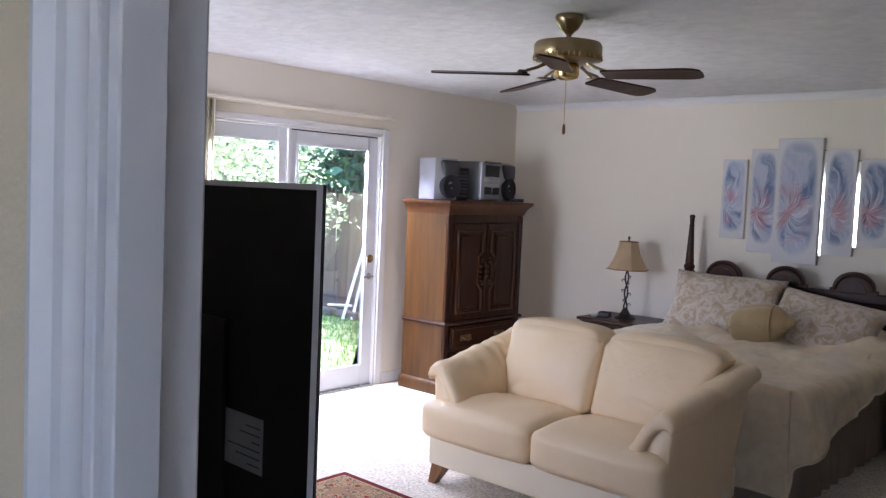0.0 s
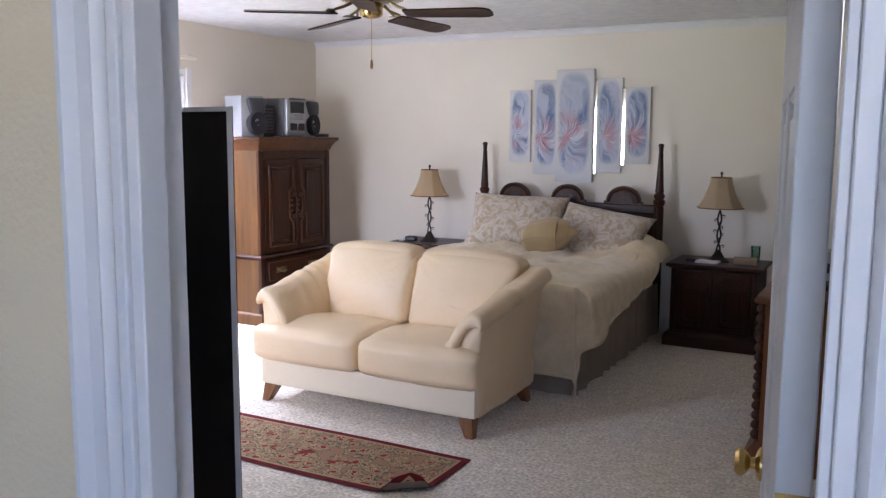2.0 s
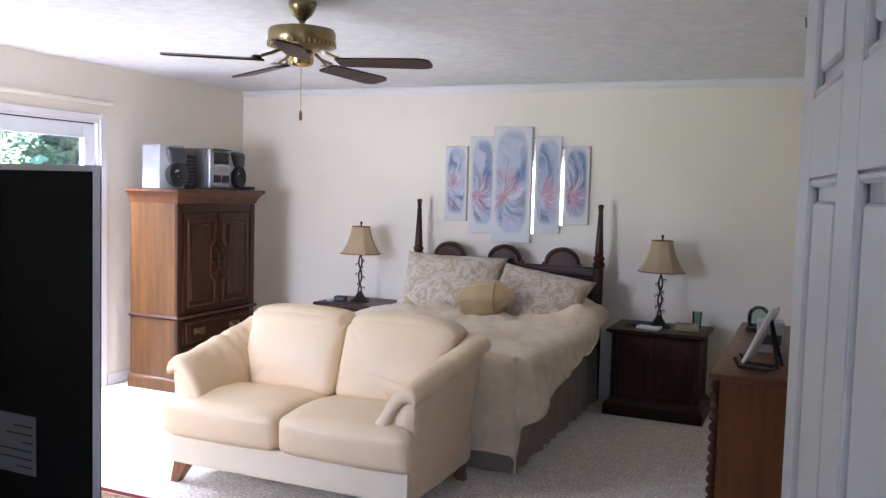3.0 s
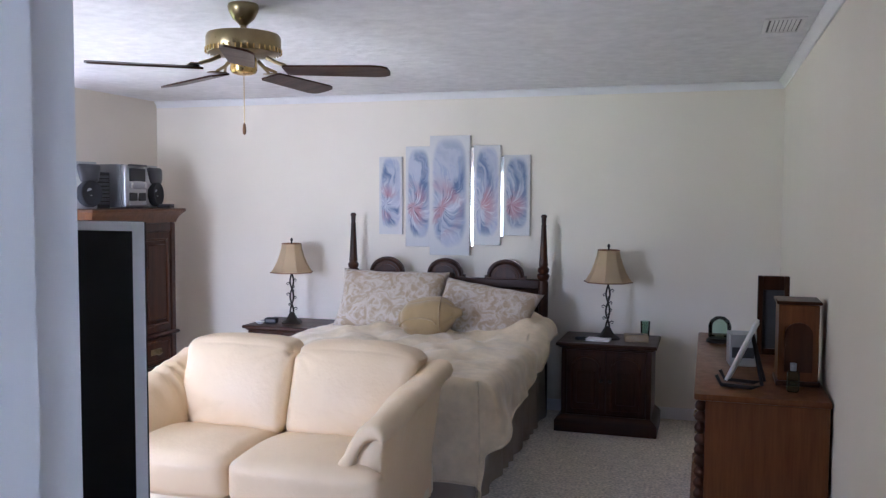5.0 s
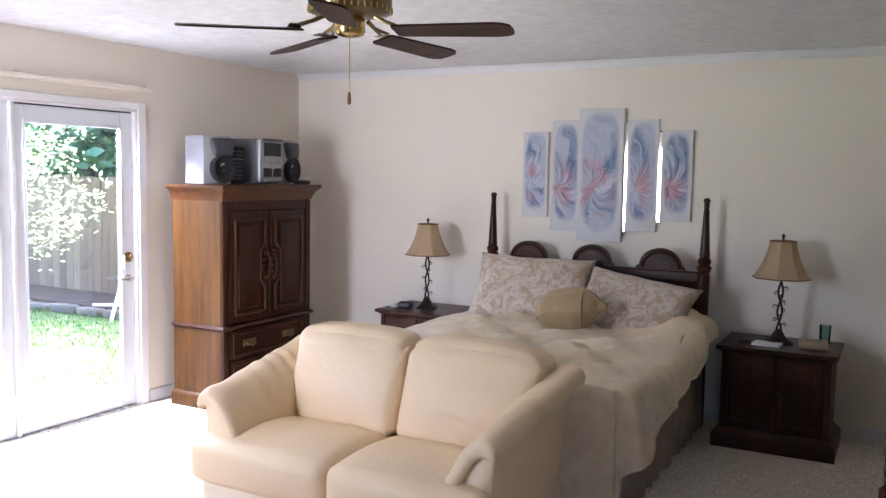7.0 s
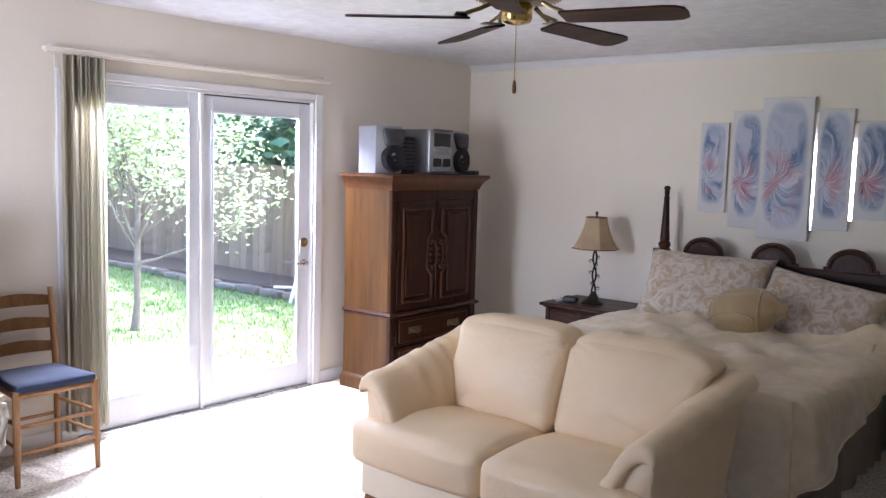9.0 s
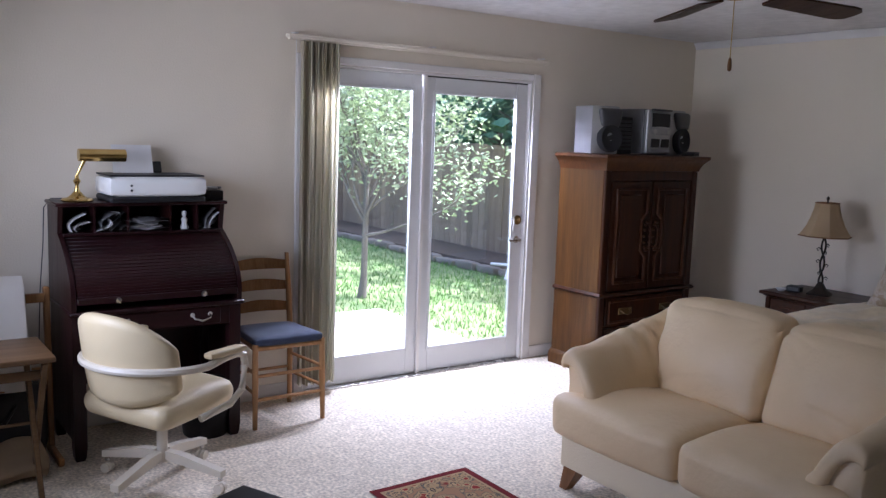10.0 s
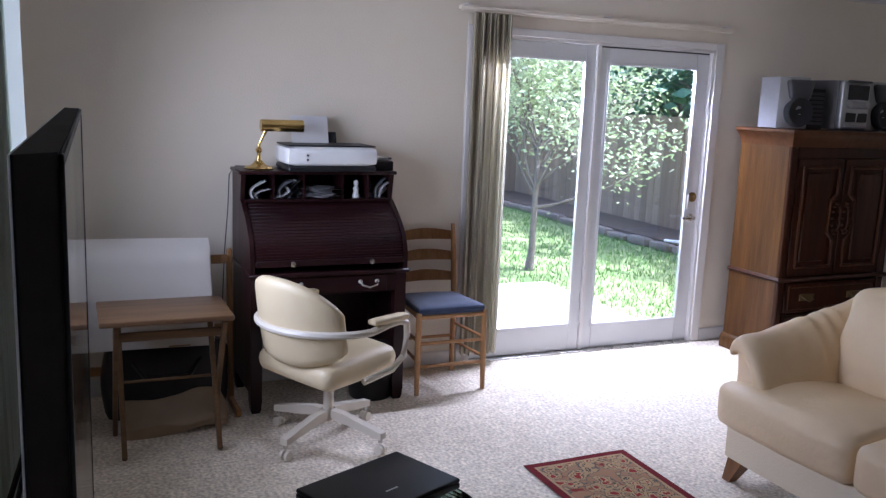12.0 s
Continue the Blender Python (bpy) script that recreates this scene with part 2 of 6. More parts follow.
def lathe(bm, profile, c=(0, 0, 0), seg=24, square=0.0):
    """A turned shape from (radius, height) pairs; square above 0 draws its round towards a square."""
    rings = []
    for r, z in profile:
        ring = []
        for k in range(seg):
            a = (k + 0.5) * math.tau / seg
            x, y = math.cos(a), math.sin(a)
            g = 1 + square * (1 / max(abs(x), abs(y)) - 1)
            ring.append(bm.verts.new((c[0] + r * g * x, c[1] + r * g * y, c[2] + z)))
        rings.append(ring)
    for u, v in zip(rings, rings[1:]):
        for k in range(seg):
            bm.faces.new((u[k], u[(k + 1) % seg], v[(k + 1) % seg], v[k]))
    bm.faces.new(rings[0][::-1])
    bm.faces.new(rings[-1])
    return bm


def soft(bm, c, s, r=0.05, n=10, bulge=(0, 0, 0), warp=None, wrinkle=0.0):
    """An upholstered block: rounded by r, its faces swelling by bulge, then bent by warp."""
    b2 = bmesh.new()
    bmesh.ops.create_cube(b2, size=2)
    bmesh.ops.subdivide_edges(b2, edges=b2.edges[:], cuts=n, use_grid_fill=True)
    h = Vector(s) / 2
    for v in b2.verts:
        u = v.co.copy()
        p = Vector([u[i] * h[i] for i in range(3)])
        core = Vector([max(-h[i] + r, min(h[i] - r, p[i])) if h[i] > r else 0.0 for i in range(3)])
        d = p - core
        if d.length > 1e-6:
            p = core + d.normalized() * min(r, max(abs(x) for x in d))
        for i in range(3):
            j, k = (i + 1) % 3, (i + 2) % 3
            p[i] += bulge[i] * u[i] * (1 - u[j] ** 2) * (1 - u[k] ** 2)
        p += Vector(c)
        if warp:
            p = Vector(warp(p, u))
        if wrinkle:
            p += wrinkle * noise.noise_vector(p * 7.0)
        v.co = p
    join(bm, b2)
    return bm


def sheet(bm, f, nu, nv):
    """A surface from a function of u and v in 0..1."""
    g = [[bm.verts.new(f(i / nu, j / nv)) for j in range(nv + 1)] for i in range(nu + 1)]
    for i in range(nu):
        for j in range(nv):
            bm.faces.new((g[i][j], g[i + 1][j], g[i + 1][j + 1], g[i][j + 1]))
    return bm


def extrude_outline(bm, pts, lo, hi, axis=2):
    """A plate with that outline, from lo to hi along an axis; the outline's pairs lie in the other two, in order."""
    def at(p, h):
        q = list(p)
        q.insert(axis, h)
        return q
    a = [bm.verts.new(at(p, lo)) for p in pts]
    b = [bm.verts.new(at(p, hi)) for p in pts]
    n = len(pts)
    for k in range(n):
        bm.faces.new((a[k], a[(k + 1) % n], b[(k + 1) % n], b[k]))
    bm.faces.new(a[::-1])
    bm.faces.new(b)
    return bm


def mesh_of(bm, name, material, sharp=38):
    bmesh.ops.recalc_face_normals(bm, faces=bm.faces[:])
    for e in bm.edges:
        if len(e.link_faces) == 2 and e.calc_face_angle(0) > radians(sharp):
            e.smooth = False
    for f in bm.faces:
        f.smooth = True
    me = bpy.data.meshes.new(name)
    bm.to_mesh(me)
    bm.free()
    me.materials.append(material)
    return me


def thing(name, label, category, m=None, group="", kind=""):
    ob = new(name)
    ob.empty_display_size = 0.1
    ob.matrix_basis = m or Matrix()
    return tagged(ob, label, category, group, kind)


def part(name, bm, material, parent, label="", sharp=38):
    ob = new(name, mesh_of(bm, name, material, sharp))
    ob.parent = parent
    return tagged(ob, label)


def solid(name, bm, material, label, category, kind="", group="", m=None, sharp=38):
    ob = new(name, mesh_of(bm, name, material, sharp))
    ob.matrix_basis = m or Matrix()
    return tagged(ob, label, category, group, kind)


def B():
    return bmesh.new()


# ---- the rooms ----
XW, XE, YS, YN, ZC = -3.6, 1.41, -0.985, 5.0, 2.40
T = 0.10
PY0, PY1, PZ1 = 1.54, 3.28, 1.985       # patio opening
SX0, SX1, SZ0, SZ1 = -2.95, -1.78, 0.9, 2.02   # south window
DX0, DX1, DZ = 0.619, 1.432, 2.04         # doorway
HY = YS - T                              # hall face of the south wall


def structure(name, bm, material, label, category):
    return solid(name, bm, material, label, category, "structure")


bm = B()
span(bm, (XW - T, YS - T, 0), (XW, PY0, ZC))
span(bm, (XW - T, PY1, 0), (XW, YN + T, ZC))
span(bm, (XW - T, PY0, PZ1), (XW, PY1, ZC))
structure("wall_west", bm, WALL, "cream painted wall with a wide patio door opening", "wall")
bm = B()
span(bm, (XW, YN, 0), (XE + T, YN + T, ZC))
structure("wall_north", bm, WALL, "plain cream painted wall behind the bed", "wall")
bm = B()
span(bm, (XE, YS, 0), (XE + T, YN, ZC))
structure("wall_east", bm, WALL, "plain cream painted wall behind the dresser", "wall")
bm = B()
span(bm, (XW, YS - 0.06, 0), (SX0, YS, ZC))
span(bm, (SX0, YS - 0.06, 0), (SX1, YS, SZ0))
span(bm, (SX0, YS - 0.06, SZ1), (SX1, YS, ZC))
span(bm, (SX1, YS - 0.06, 0), (DX0, YS, ZC))
span(bm, (DX0, YS - 0.06, DZ), (DX1, YS, ZC))
structure("wall_south", bm, WALL, "cream painted wall with the hall doorway and a window", "wall")
bm = B()
span(bm, (XW, HY, 0), (SX0, YS - 0.06, ZC))
span(bm, (SX0, HY, 0), (SX1, YS - 0.06, SZ0))
span(bm, (SX0, HY, SZ1), (SX1, YS - 0.06, ZC))
span(bm, (SX1, HY, 0), (DX0, YS - 0.06, ZC))
span(bm, (DX0, HY, DZ), (DX1, YS - 0.06, ZC))
span(bm, (DX1, HY, 0), (2.6, YS - 0.003, ZC))
structure("wall_hall", bm, HALLWALL, "pale yellow painted hall wall round the doorway", "wall")
# unseen walls added to close the hall
bm = B()
span(bm, (-0.32, HY - 2.4, 0), (-0.2, HY, ZC))
structure("wall_hall_west", bm, HALLPALE, "unseen pale end wall added to close the hall", "wall")
bm = B()
span(bm, (2.48, HY - 2.4, 0), (2.6, HY, ZC))
structure("wall_hall_east", bm, HALLPALE, "unseen pale side wall added to close the hall", "wall")
# unseen wall; its opening is added so daylight reaches the hall
bm = B()
y0, y1 = HY - 2.52, HY - 2.4
span(bm, (-0.32, y0, 0), (1.55, y1, ZC))
span(bm, (2.45, y0, 0), (2.6, y1, ZC))
span(bm, (1.55, y0, 0), (2.45, y1, 0.85))
span(bm, (1.55, y0, 2.15), (2.45, y1, ZC))
structure("wall_hall_south", bm, HALLPALE, "unseen hall wall with an opening added to let daylight in", "wall")
bm = B()
span(bm, (XW - T, YS - T, -0.12), (XE + T, YN + T, 0))
span(bm, (-0.32, HY - 2.52, -0.12), (2.6, YS - T, 0))
structure("floor", bm, CARPET, "beige cut-pile carpet through bedroom and hall", "carpet")
bm = B()
span(bm, (XW - T, YS - T, ZC), (XE + T, YN + T, ZC + 0.1))
span(bm, (-0.32, HY - 2.52, ZC), (2.6, YS - T, ZC + 0.1))
structure("ceiling", bm, CEIL, "white ceiling with a knockdown plaster texture", "ceiling")


def moulding(name, pts, profile, material, label, category):
    """A moulding along wall runs; each run is (start, end, inward normal), the profile (out, z) pairs."""
    bm = B()
    for a, b, nrm in pts:
        a, b, nrm = Vector(a), Vector(b), Vector(nrm)
        p = [bm.verts.new(a + nrm * o + Vector((0, 0, z))) for o, z in profile]
        q = [bm.verts.new(b + nrm * o + Vector((0, 0, z))) for o, z in profile]
        n = len(profile)
        for k in range(n):
            bm.faces.new((p[k], p[(k + 1) % n], q[(k + 1) % n], q[k]))
        bm.faces.new(p[::-1])
        bm.faces.new(q)
    return structure(name, bm, material, label, category)


CROWN = [(0.003, ZC - 0.055), (0.012, ZC - 0.055), (0.016, ZC - 0.045), (0.034, ZC - 0.016), (0.044, ZC - 0.012), (0.044, ZC - 0.003), (0.003, ZC - 0.003)]
moulding("trim_crown", [((XW + 0.01, YN, 0), (XE - 0.01, YN, 0), (0, -1, 0)), ((XE, YN - 0.05, 0), (XE, YS + 0.02, 0), (-1, 0, 0))], CROWN, TRIM, "narrow white crown moulding under the ceiling", "moulding")
BASE = [(0.003, 0.004), (0.014, 0.004), (0.014, 0.07), (0.009, 0.085), (0.003, 0.088)]
moulding("baseboard", [((XW + 0.02, YN, 0), (XE - 0.02, YN, 0), (0, -1, 0)), ((XE, YN - 0.02, 0), (XE, YS + 0.1, 0), (-1, 0, 0)), ((XW, YS + 0.02, 0), (XW, PY0 - 0.08, 0), (1, 0, 0)), ((XW, PY1 + 0.075, 0), (XW, YN - 0.02, 0), (1, 0, 0)), ((XW + 0.02, YS, 0), (DX0 - 0.075, YS, 0), (0, 1, 0))], BASE, TRIM, "white painted baseboard round the bedroom", "baseboard")


# ---- patio door ----
def glazing(name, y0, y1, gy0, gy1, gz0, gz1, z1, label, x=XW - 0.0325):
    """A glazed leaf in the west wall, from y0 to y1, with its pane."""
    d = thing(name, label, "patio door", kind="structure")
    t = 0.020
    for n, lo, hi in (("stile", (x - t / 2, y0, 0.012), (x + t / 2, gy0, z1)), ("stile", (x - t / 2, gy1, 0.012), (x + t / 2, y1, z1)), ("rail", (x - t / 2, gy0, 0.012), (x + t / 2, gy1, gz0)), ("rail", (x - t / 2, gy0, gz1), (x + t / 2, gy1, z1))):
        part(n, span(B(), lo, hi, 0.003), DOORW, d)
    bm = B()
    w = 0.014
    for lo, hi in (((x + t / 2, gy0 - w, gz0 - w), (x + t / 2 + 0.008, gy0 + 0.004, gz1 + w)), ((x + t / 2, gy1 - 0.004, gz0 - w), (x + t / 2 + 0.008, gy1 + w, gz1 + w)), ((x + t / 2, gy0 + 0.004, gz0 - w), (x + t / 2 + 0.008, gy1 - 0.004, gz0 + 0.004)), ((x + t / 2, gy0 + 0.004, gz1 - 0.004), (x + t / 2 + 0.008, gy1 - 0.004, gz1 + w))):
        span(bm, lo, hi, 0.003)
    part("glazing_bead", bm, DOORW, d)
    g = part("pane", span(B(), (x - 0.003, gy0, gz0), (x + 0.003, gy1, gz1)), GLASS, d, "clear window glass")
    g.visible_shadow = False
    return d


fixed = glazing("patio_door_1", PY0 + 0.03, 2.372, 1.615, 2.297, 0.187, 1.868, PZ1 - 0.0165, "white fixed glazed panel beside the patio door")
leaf = glazing("patio_door_2", 2.40, 3.262, 2.472, 3.158, 0.175, 1.857, PZ1 - 0.026, "white glazed patio door with a lever handle, closed")
bm = B()
x = XW - 0.022
lathe(bm, [(0.033, 0), (0.033, 0.008), (0.026, 0.013), (0.010, 0.013), (0.010, 0.024)], seg=20)
bmesh.ops.transform(bm, matrix=pose(x, 3.213, 1.014, 0, 90, 0), verts=bm.verts)
box(bm, (x + 0.026, 3.213, 1.014), (0.012, 0.006, 0.03), 0.002)
part("deadbolt", bm, mat("dark_bronze", (0.30, 0.19, 0.07), (0.18, 0.11, 0.04), scale=20, rough=0.35, metal=0.9), leaf, "antique brass deadbolt with a thumb turn")
bm = B()
lathe(bm, [(0.026, 0), (0.026, 0.006), (0.02, 0.012), (0.009, 0.012), (0.009, 0.05)], seg=20)
bmesh.ops.transform(bm, matrix=pose(x, 3.21, 0.875, 0, 90, 0), verts=bm.verts)
tube(bm, [(x + 0.045, 3.21, 0.875), (x + 0.05, 3.18, 0.877), (x + 0.048, 3.14, 0.872), (x + 0.046, 3.105, 0.878)], [0.012, 0.011, 0.010, 0.009])
# dark filler added in the gap over the leaf, standing for its shade
part("gap_strip", span(B(), (XW - 0.066, 2.399, PZ1 - 0.0255), (XW - 0.03, 3.263, PZ1 - 0.0165)), DGREY, leaf, "dark strip filling the gap over the leaf, its shade coloured in")
part("pull", span(B(), (XW - 0.0225, 3.170, 0.93), (XW - 0.008, 3.182, 1.03), 0.004), TRIM, leaf, "white pull")
part("lever_handle", bm, CHROME, leaf, "satin steel lever handle")
for z in (0.22, 1.0, 1.72):
    bm = B()
    rod(bm, (XW - 0.012, 2.386, z - 0.045), (XW - 0.012, 2.386, z + 0.045), 0.007)
    box(bm, (XW - 0.019, 2.386, z), (0.004, 0.05, 0.085), 0.001)
    part("hinge", bm, DOORW, leaf, "white painted hinge")
bm = B()
span(bm, (XW - T + 0.002, PY0, 0.001), (XW + 0.004, PY0 + 0.03, PZ1), 0.002)
span(bm, (XW - T + 0.002, 3.264, 0.001), (XW + 0.004, PY1, PZ1), 0.002)
span(bm, (XW - T + 0.002, PY0 + 0.03, PZ1 - 0.016), (XW + 0.004, 3.264, PZ1), 0.002)
span(bm, (XW - T + 0.002, 2.374, 0.013), (XW - 0.004, 2.398, PZ1 - 0.016), 0.002)
structure("door_frame_patio", bm, TRIM, "white painted frame of the patio doors", "door frame")
bm = B()
span(bm, (XW - T - 0.03, PY0 + 0.03, 0.0005), (XW + 0.03, 3.264, 0.011), 0.003)
structure("trim_threshold", bm, CHROME, "metal threshold under the patio doors", "threshold")
bm = B()
w = 0.068
for lo, hi in (((XW + 0.002, PY0 - w, 0.003), (XW + 0.018, PY0 - 0.001, PZ1 + w - 0.02)), ((XW + 0.002, PY1 + 0.001, 0.003), (XW + 0.018, PY1 + w, PZ1 + w - 0.02)), ((XW + 0.002, PY0, PZ1 + 0.001), (XW + 0.018, PY1, PZ1 + w - 0.02))):
    span(bm, lo, hi, 0.005)
structure("trim_patio_casing", bm, TRIM, "white painted casing round the patio doors", "casing")

# vertical blinds pushed to one side
bl = thing("vertical_blind", "olive-grey vertical blinds pushed aside on a white track", "blinds", pose(XW, 0, 0))
bm = B()
span(bm, (0.02, 1.40, 2.110), (0.062, 3.375, 2.132), 0.004)
span(bm, (0.028, 1.41, 2.102), (0.056, 3.365, 2.110))
part("track", bm, WALL, bl, "cream blind track")
for yb in (1.45, 2.4, 3.32):
    part("bracket", span(B(), (0.004, yb - 0.012, 2.135), (0.06, yb + 0.012, 2.143), 0.001), TRIM, bl)
slat = None
for k in range(15):
    yk = 1.487 + k * 0.0165
    a = radians(14 + 26 * math.sin(k * 2.3) + (12 if k > 11 else 0))
    if slat is None:
        bm = B()
        sheet(bm, lambda u, v: Vector((0.006 * math.sin(math.pi * u), 0.089 * (u - 0.5), -2.03 * v)), 6, 6)
        slat = mesh_of(bm, "slat", BLIND)
    s = new("slat", slat)
    s.parent = bl
    s.matrix_basis = Matrix.Translation((0.05 + 0.004 * math.sin(k), yk, 2.098)) @ Matrix.Rotation(radians(90) - a, 4, "Z")
bm = B()
tube(bm, [(0.05, 1.452, 2.1), (0.052, 1.45, 1.6), (0.05, 1.453, 1.05)], 0.0025, 6)
part("wand", bm, TRIM, bl, "thin white tilt wand")

# ---- south window with drape ----
sw = thing("window_1", "white framed window in the wall behind the television", "window", kind="structure")
for n, lo, hi in (("window_frame", (SX0, YS - 0.1, SZ0), (SX0 + 0.05, YS - 0.04, SZ1)), ("window_frame", (SX1 - 0.05, YS - 0.1, SZ0), (SX1, YS - 0.04, SZ1)), ("window_frame", (SX0 + 0.05, YS - 0.1, SZ0), (SX1 - 0.05, YS - 0.04, SZ0 + 0.05)), ("window_frame", (SX0 + 0.05, YS - 0.1, SZ1 - 0.05), (SX1 - 0.05, YS - 0.04, SZ1)), ("window_sill", (SX0 - 0.04, YS + 0.001, SZ0 - 0.03), (SX1 + 0.04, YS + 0.05, SZ0 - 0.003))):
    part(n, span(B(), lo, hi, 0.004), TRIM, sw)
g = part("pane", span(B(), (SX0 + 0.05, YS - 0.073, SZ0 + 0.05), (SX1 - 0.05, YS - 0.067, SZ1 - 0.05)), GLASS, sw, "clear window glass")
g.visible_shadow = False
dr = thing("drape", "pale olive floor-length drape drawn aside on a rod", "curtain")
bm = B()
sheet(bm, lambda u, v: Vector((-1.88 + 1.06 * u, -0.868 + (0.038 + 0.022 * v) * math.sin(u * 58 + 1.5 * math.sin(u * 9)) + 0.008 * noise.noise(Vector((u * 9, v * 2, 1))), 2.2 - 2.18 * v)), 150, 10)
part("cloth", bm, DRAPE, dr)
# paler copy of the drape cloth: window light on its edge fold, coloured in
LITFOLD = mat("lit_drape_fold", (0.46, 0.50, 0.48), (0.42, 0.46, 0.44), scale=5, rough=0.85, bump=0.2, bscale=200)
translucent(LITFOLD, (0.75, 0.8, 0.76), 0.12)
part("lit_edge_fold", sheet(B(), lambda u, v: Vector((-2.0 + 0.13 * u, -0.788 - 0.075 * u - 0.004 * math.sin(v * 9), 2.2 - 2.18 * v)), 6, 10), LITFOLD, dr, "edge fold of the drape, coloured pale for the window light on it")
part("rod", rod(B(), (-3.1, -0.86, 2.215), (-0.75, -0.86, 2.215), 0.012), BRASS, dr, "thin brass curtain rod")
for xk in (-3.08, -0.77):
    part("bracket", span(B(), (xk - 0.01, YS + 0.002, 2.2), (xk + 0.01, -0.86, 2.206), 0.001), BRASS, dr)

# ---- the doorway from the hall ----
bm = B()
j = 0.018
span(bm, (DX0, HY - 0.002, 0.002), (DX0 + j, YS - 0.001, DZ), 0.002)
span(bm, (DX1 - j, HY - 0.002, 0.002), (DX1, YS - 0.001, DZ), 0.002)
span(bm, (DX0 + j, HY + 0.001, DZ - j), (DX1 - j, YS - 0.001, DZ), 0.002)
span(bm, (DX0 + j, HY + 0.006, 0.002), (DX0 + j + 0.02, YS - 0.05, DZ - j), 0.002)
span(bm, (DX1 - j - 0.011, HY + 0.006, 0.002), (DX1 - j, YS - 0.05, DZ - j), 0.002)
structure("door_frame_hall", bm, TRIM, "white painted door jamb with a stop", "door frame")


def casing(name, y, s):
    """Moulded casing on one face of the wall; s is the way it stands proud."""
    bm = B()
    prof = [(0, 0.003), (0.003, 0.012), (0.009, 0.016), (0.015, 0.013), (0.018, 0.008), (0.040, 0.011), (0.046, 0.019), (0.052, 0.025), (0.060, 0.025), (0.068, 0.017), (0.068, 0.001), (0, 0.001)]
    for xx, sx in ((DX0, -1), (DX1, 1)):
        if xx == DX1 and s > 0:
            continue
        a = [bm.verts.new((xx + sx * u, y + s * v, 0.003)) for u, v in prof]
        b = [bm.verts.new((xx + sx * u, y + s * v, DZ + u)) for u, v in prof]
        n = len(prof)
        for k in range(n):
            bm.faces.new((a[k], a[(k + 1) % n], b[(k + 1) % n], b[k]))
        bm.faces.new(a)
        bm.faces.new(b)
    a = [bm.verts.new((DX0 - u, y + s * v, DZ + u)) for u, v in prof]
    b = [bm.verts.new((DX1 + (u if s < 0 else 0.005), y + s * v, DZ + u)) for u, v in prof]
    n = len(prof)
    for k in range(n):
        bm.faces.new((a[k], a[(k + 1) % n], b[(k + 1) % n], b[k]))
    structure(name, bm, TRIM, "white moulded door casing", "casing")


casing("trim_casing_hall", HY, -1)
casing("trim_casing_room", YS, 1)
st = thing("strike_plate", "brass strike plate screwed to the white jamb", "strike plate", pose(DX0 + j + 0.0005, YS - 0.02, 0.955))
bm = B()
span(bm, (0, -0.016, -0.029), (0.0025, 0.016, 0.029), 0.0008)
part("plate", bm, BRASS, st)
# no opening is cut: a black patch gives the latch hole's shade
part("hole", span(B(), (0.0026, -0.008, -0.014), (0.0032, 0.006, 0.010)), BLACK, st, "black patch standing in for the shaded latch hole")
for z in (-0.022, 0.022):
    part("screw", lathe(B(), [(0.003, 0), (0.002, 0.001)], (0.0025, 0, z), 8), ABRASS, st)

# the six-panel door, swung into the room
HX, HYD, OPEN = 1.372, YS + 0.075, 82.0
door = thing("door_1", "white six-panel door standing open into the bedroom", "door", pose(HX, HYD, 0.012, 0, 0, 180 - OPEN), kind="structure")
W, Hh, th = 0.755, 2.015, 0.035
cols = [(0.0, 0.105), (0.325, 0.43), (0.65, W)]
rows = [(0.0, 0.20), (0.72, 0.90), (1.56, 1.665), (1.905, Hh)]
for k, (a, b) in enumerate(cols):
    part("stile", span(B(), (a, -th / 2, 0), (b, th / 2, Hh), 0.002), DOORW, door)
for a, b in ((0.105, 0.325), (0.43, 0.65)):
    for lo, hi in rows:
        part("rail", span(B(), (a, -th / 2, lo), (b, th / 2, hi), 0.0015), DOORW, door)
    for (l0, h0), (l1, h1) in zip(rows, rows[1:]):
        bm = B()
        span(bm, (a, -0.006, h0), (b, 0.006, l1))
        for s in (-1, 1):
            box(bm, ((a + b) / 2, s * 0.010, (h0 + l1) / 2), (b - a - 0.06, 0.01, l1 - h0 - 0.06), 0.004)
            for e in (a + 0.006, b - 0.006):
                box(bm, (e, s * 0.011, (h0 + l1) / 2), (0.012, 0.011, l1 - h0), 0.004)
            for e in (h0 + 0.006, l1 - 0.006):
                box(bm, ((a + b) / 2, s * 0.011, e), (b - a - 0.024, 0.011, 0.012), 0.004)
        part("panel", bm, DOORW, door)
for s in (-1, 1):
    bm = B()
    lathe(bm, [(0.030, 0), (0.030, 0.004), (0.022, 0.009), (0.011, 0.012), (0.010, 0.020), (0.018, 0.025), (0.025, 0.032), (0.026, 0.039), (0.019, 0.046), (0.0, 0.048)], seg=24)
    bmesh.ops.transform(bm, matrix=pose(W - 0.065, s * th / 2, 0.925, -s * 90, 0, 0), verts=bm.verts)
    part("door_knob", bm, BRASS, door, "round brass door knob")
for z in (0.22, 1.105, 1.80):
    bm = B()
    span(bm, (-0.0015, -0.016, z - 0.045), (0.0002, 0.017, z + 0.045), 0.0006)
    rod(bm, (-0.004, -th / 2 - 0.004, z - 0.045), (-0.004, -th / 2 - 0.004, z + 0.045), 0.006, seg=12)
    for zz in (-0.03, 0.0, 0.03):
        lathe(bm, [(0.004, 0), (0.003, 0.001)], (-0.0016, 0.0, z + zz), 8)
    part("hinge", bm, BRASS, door, "brass butt hinge")

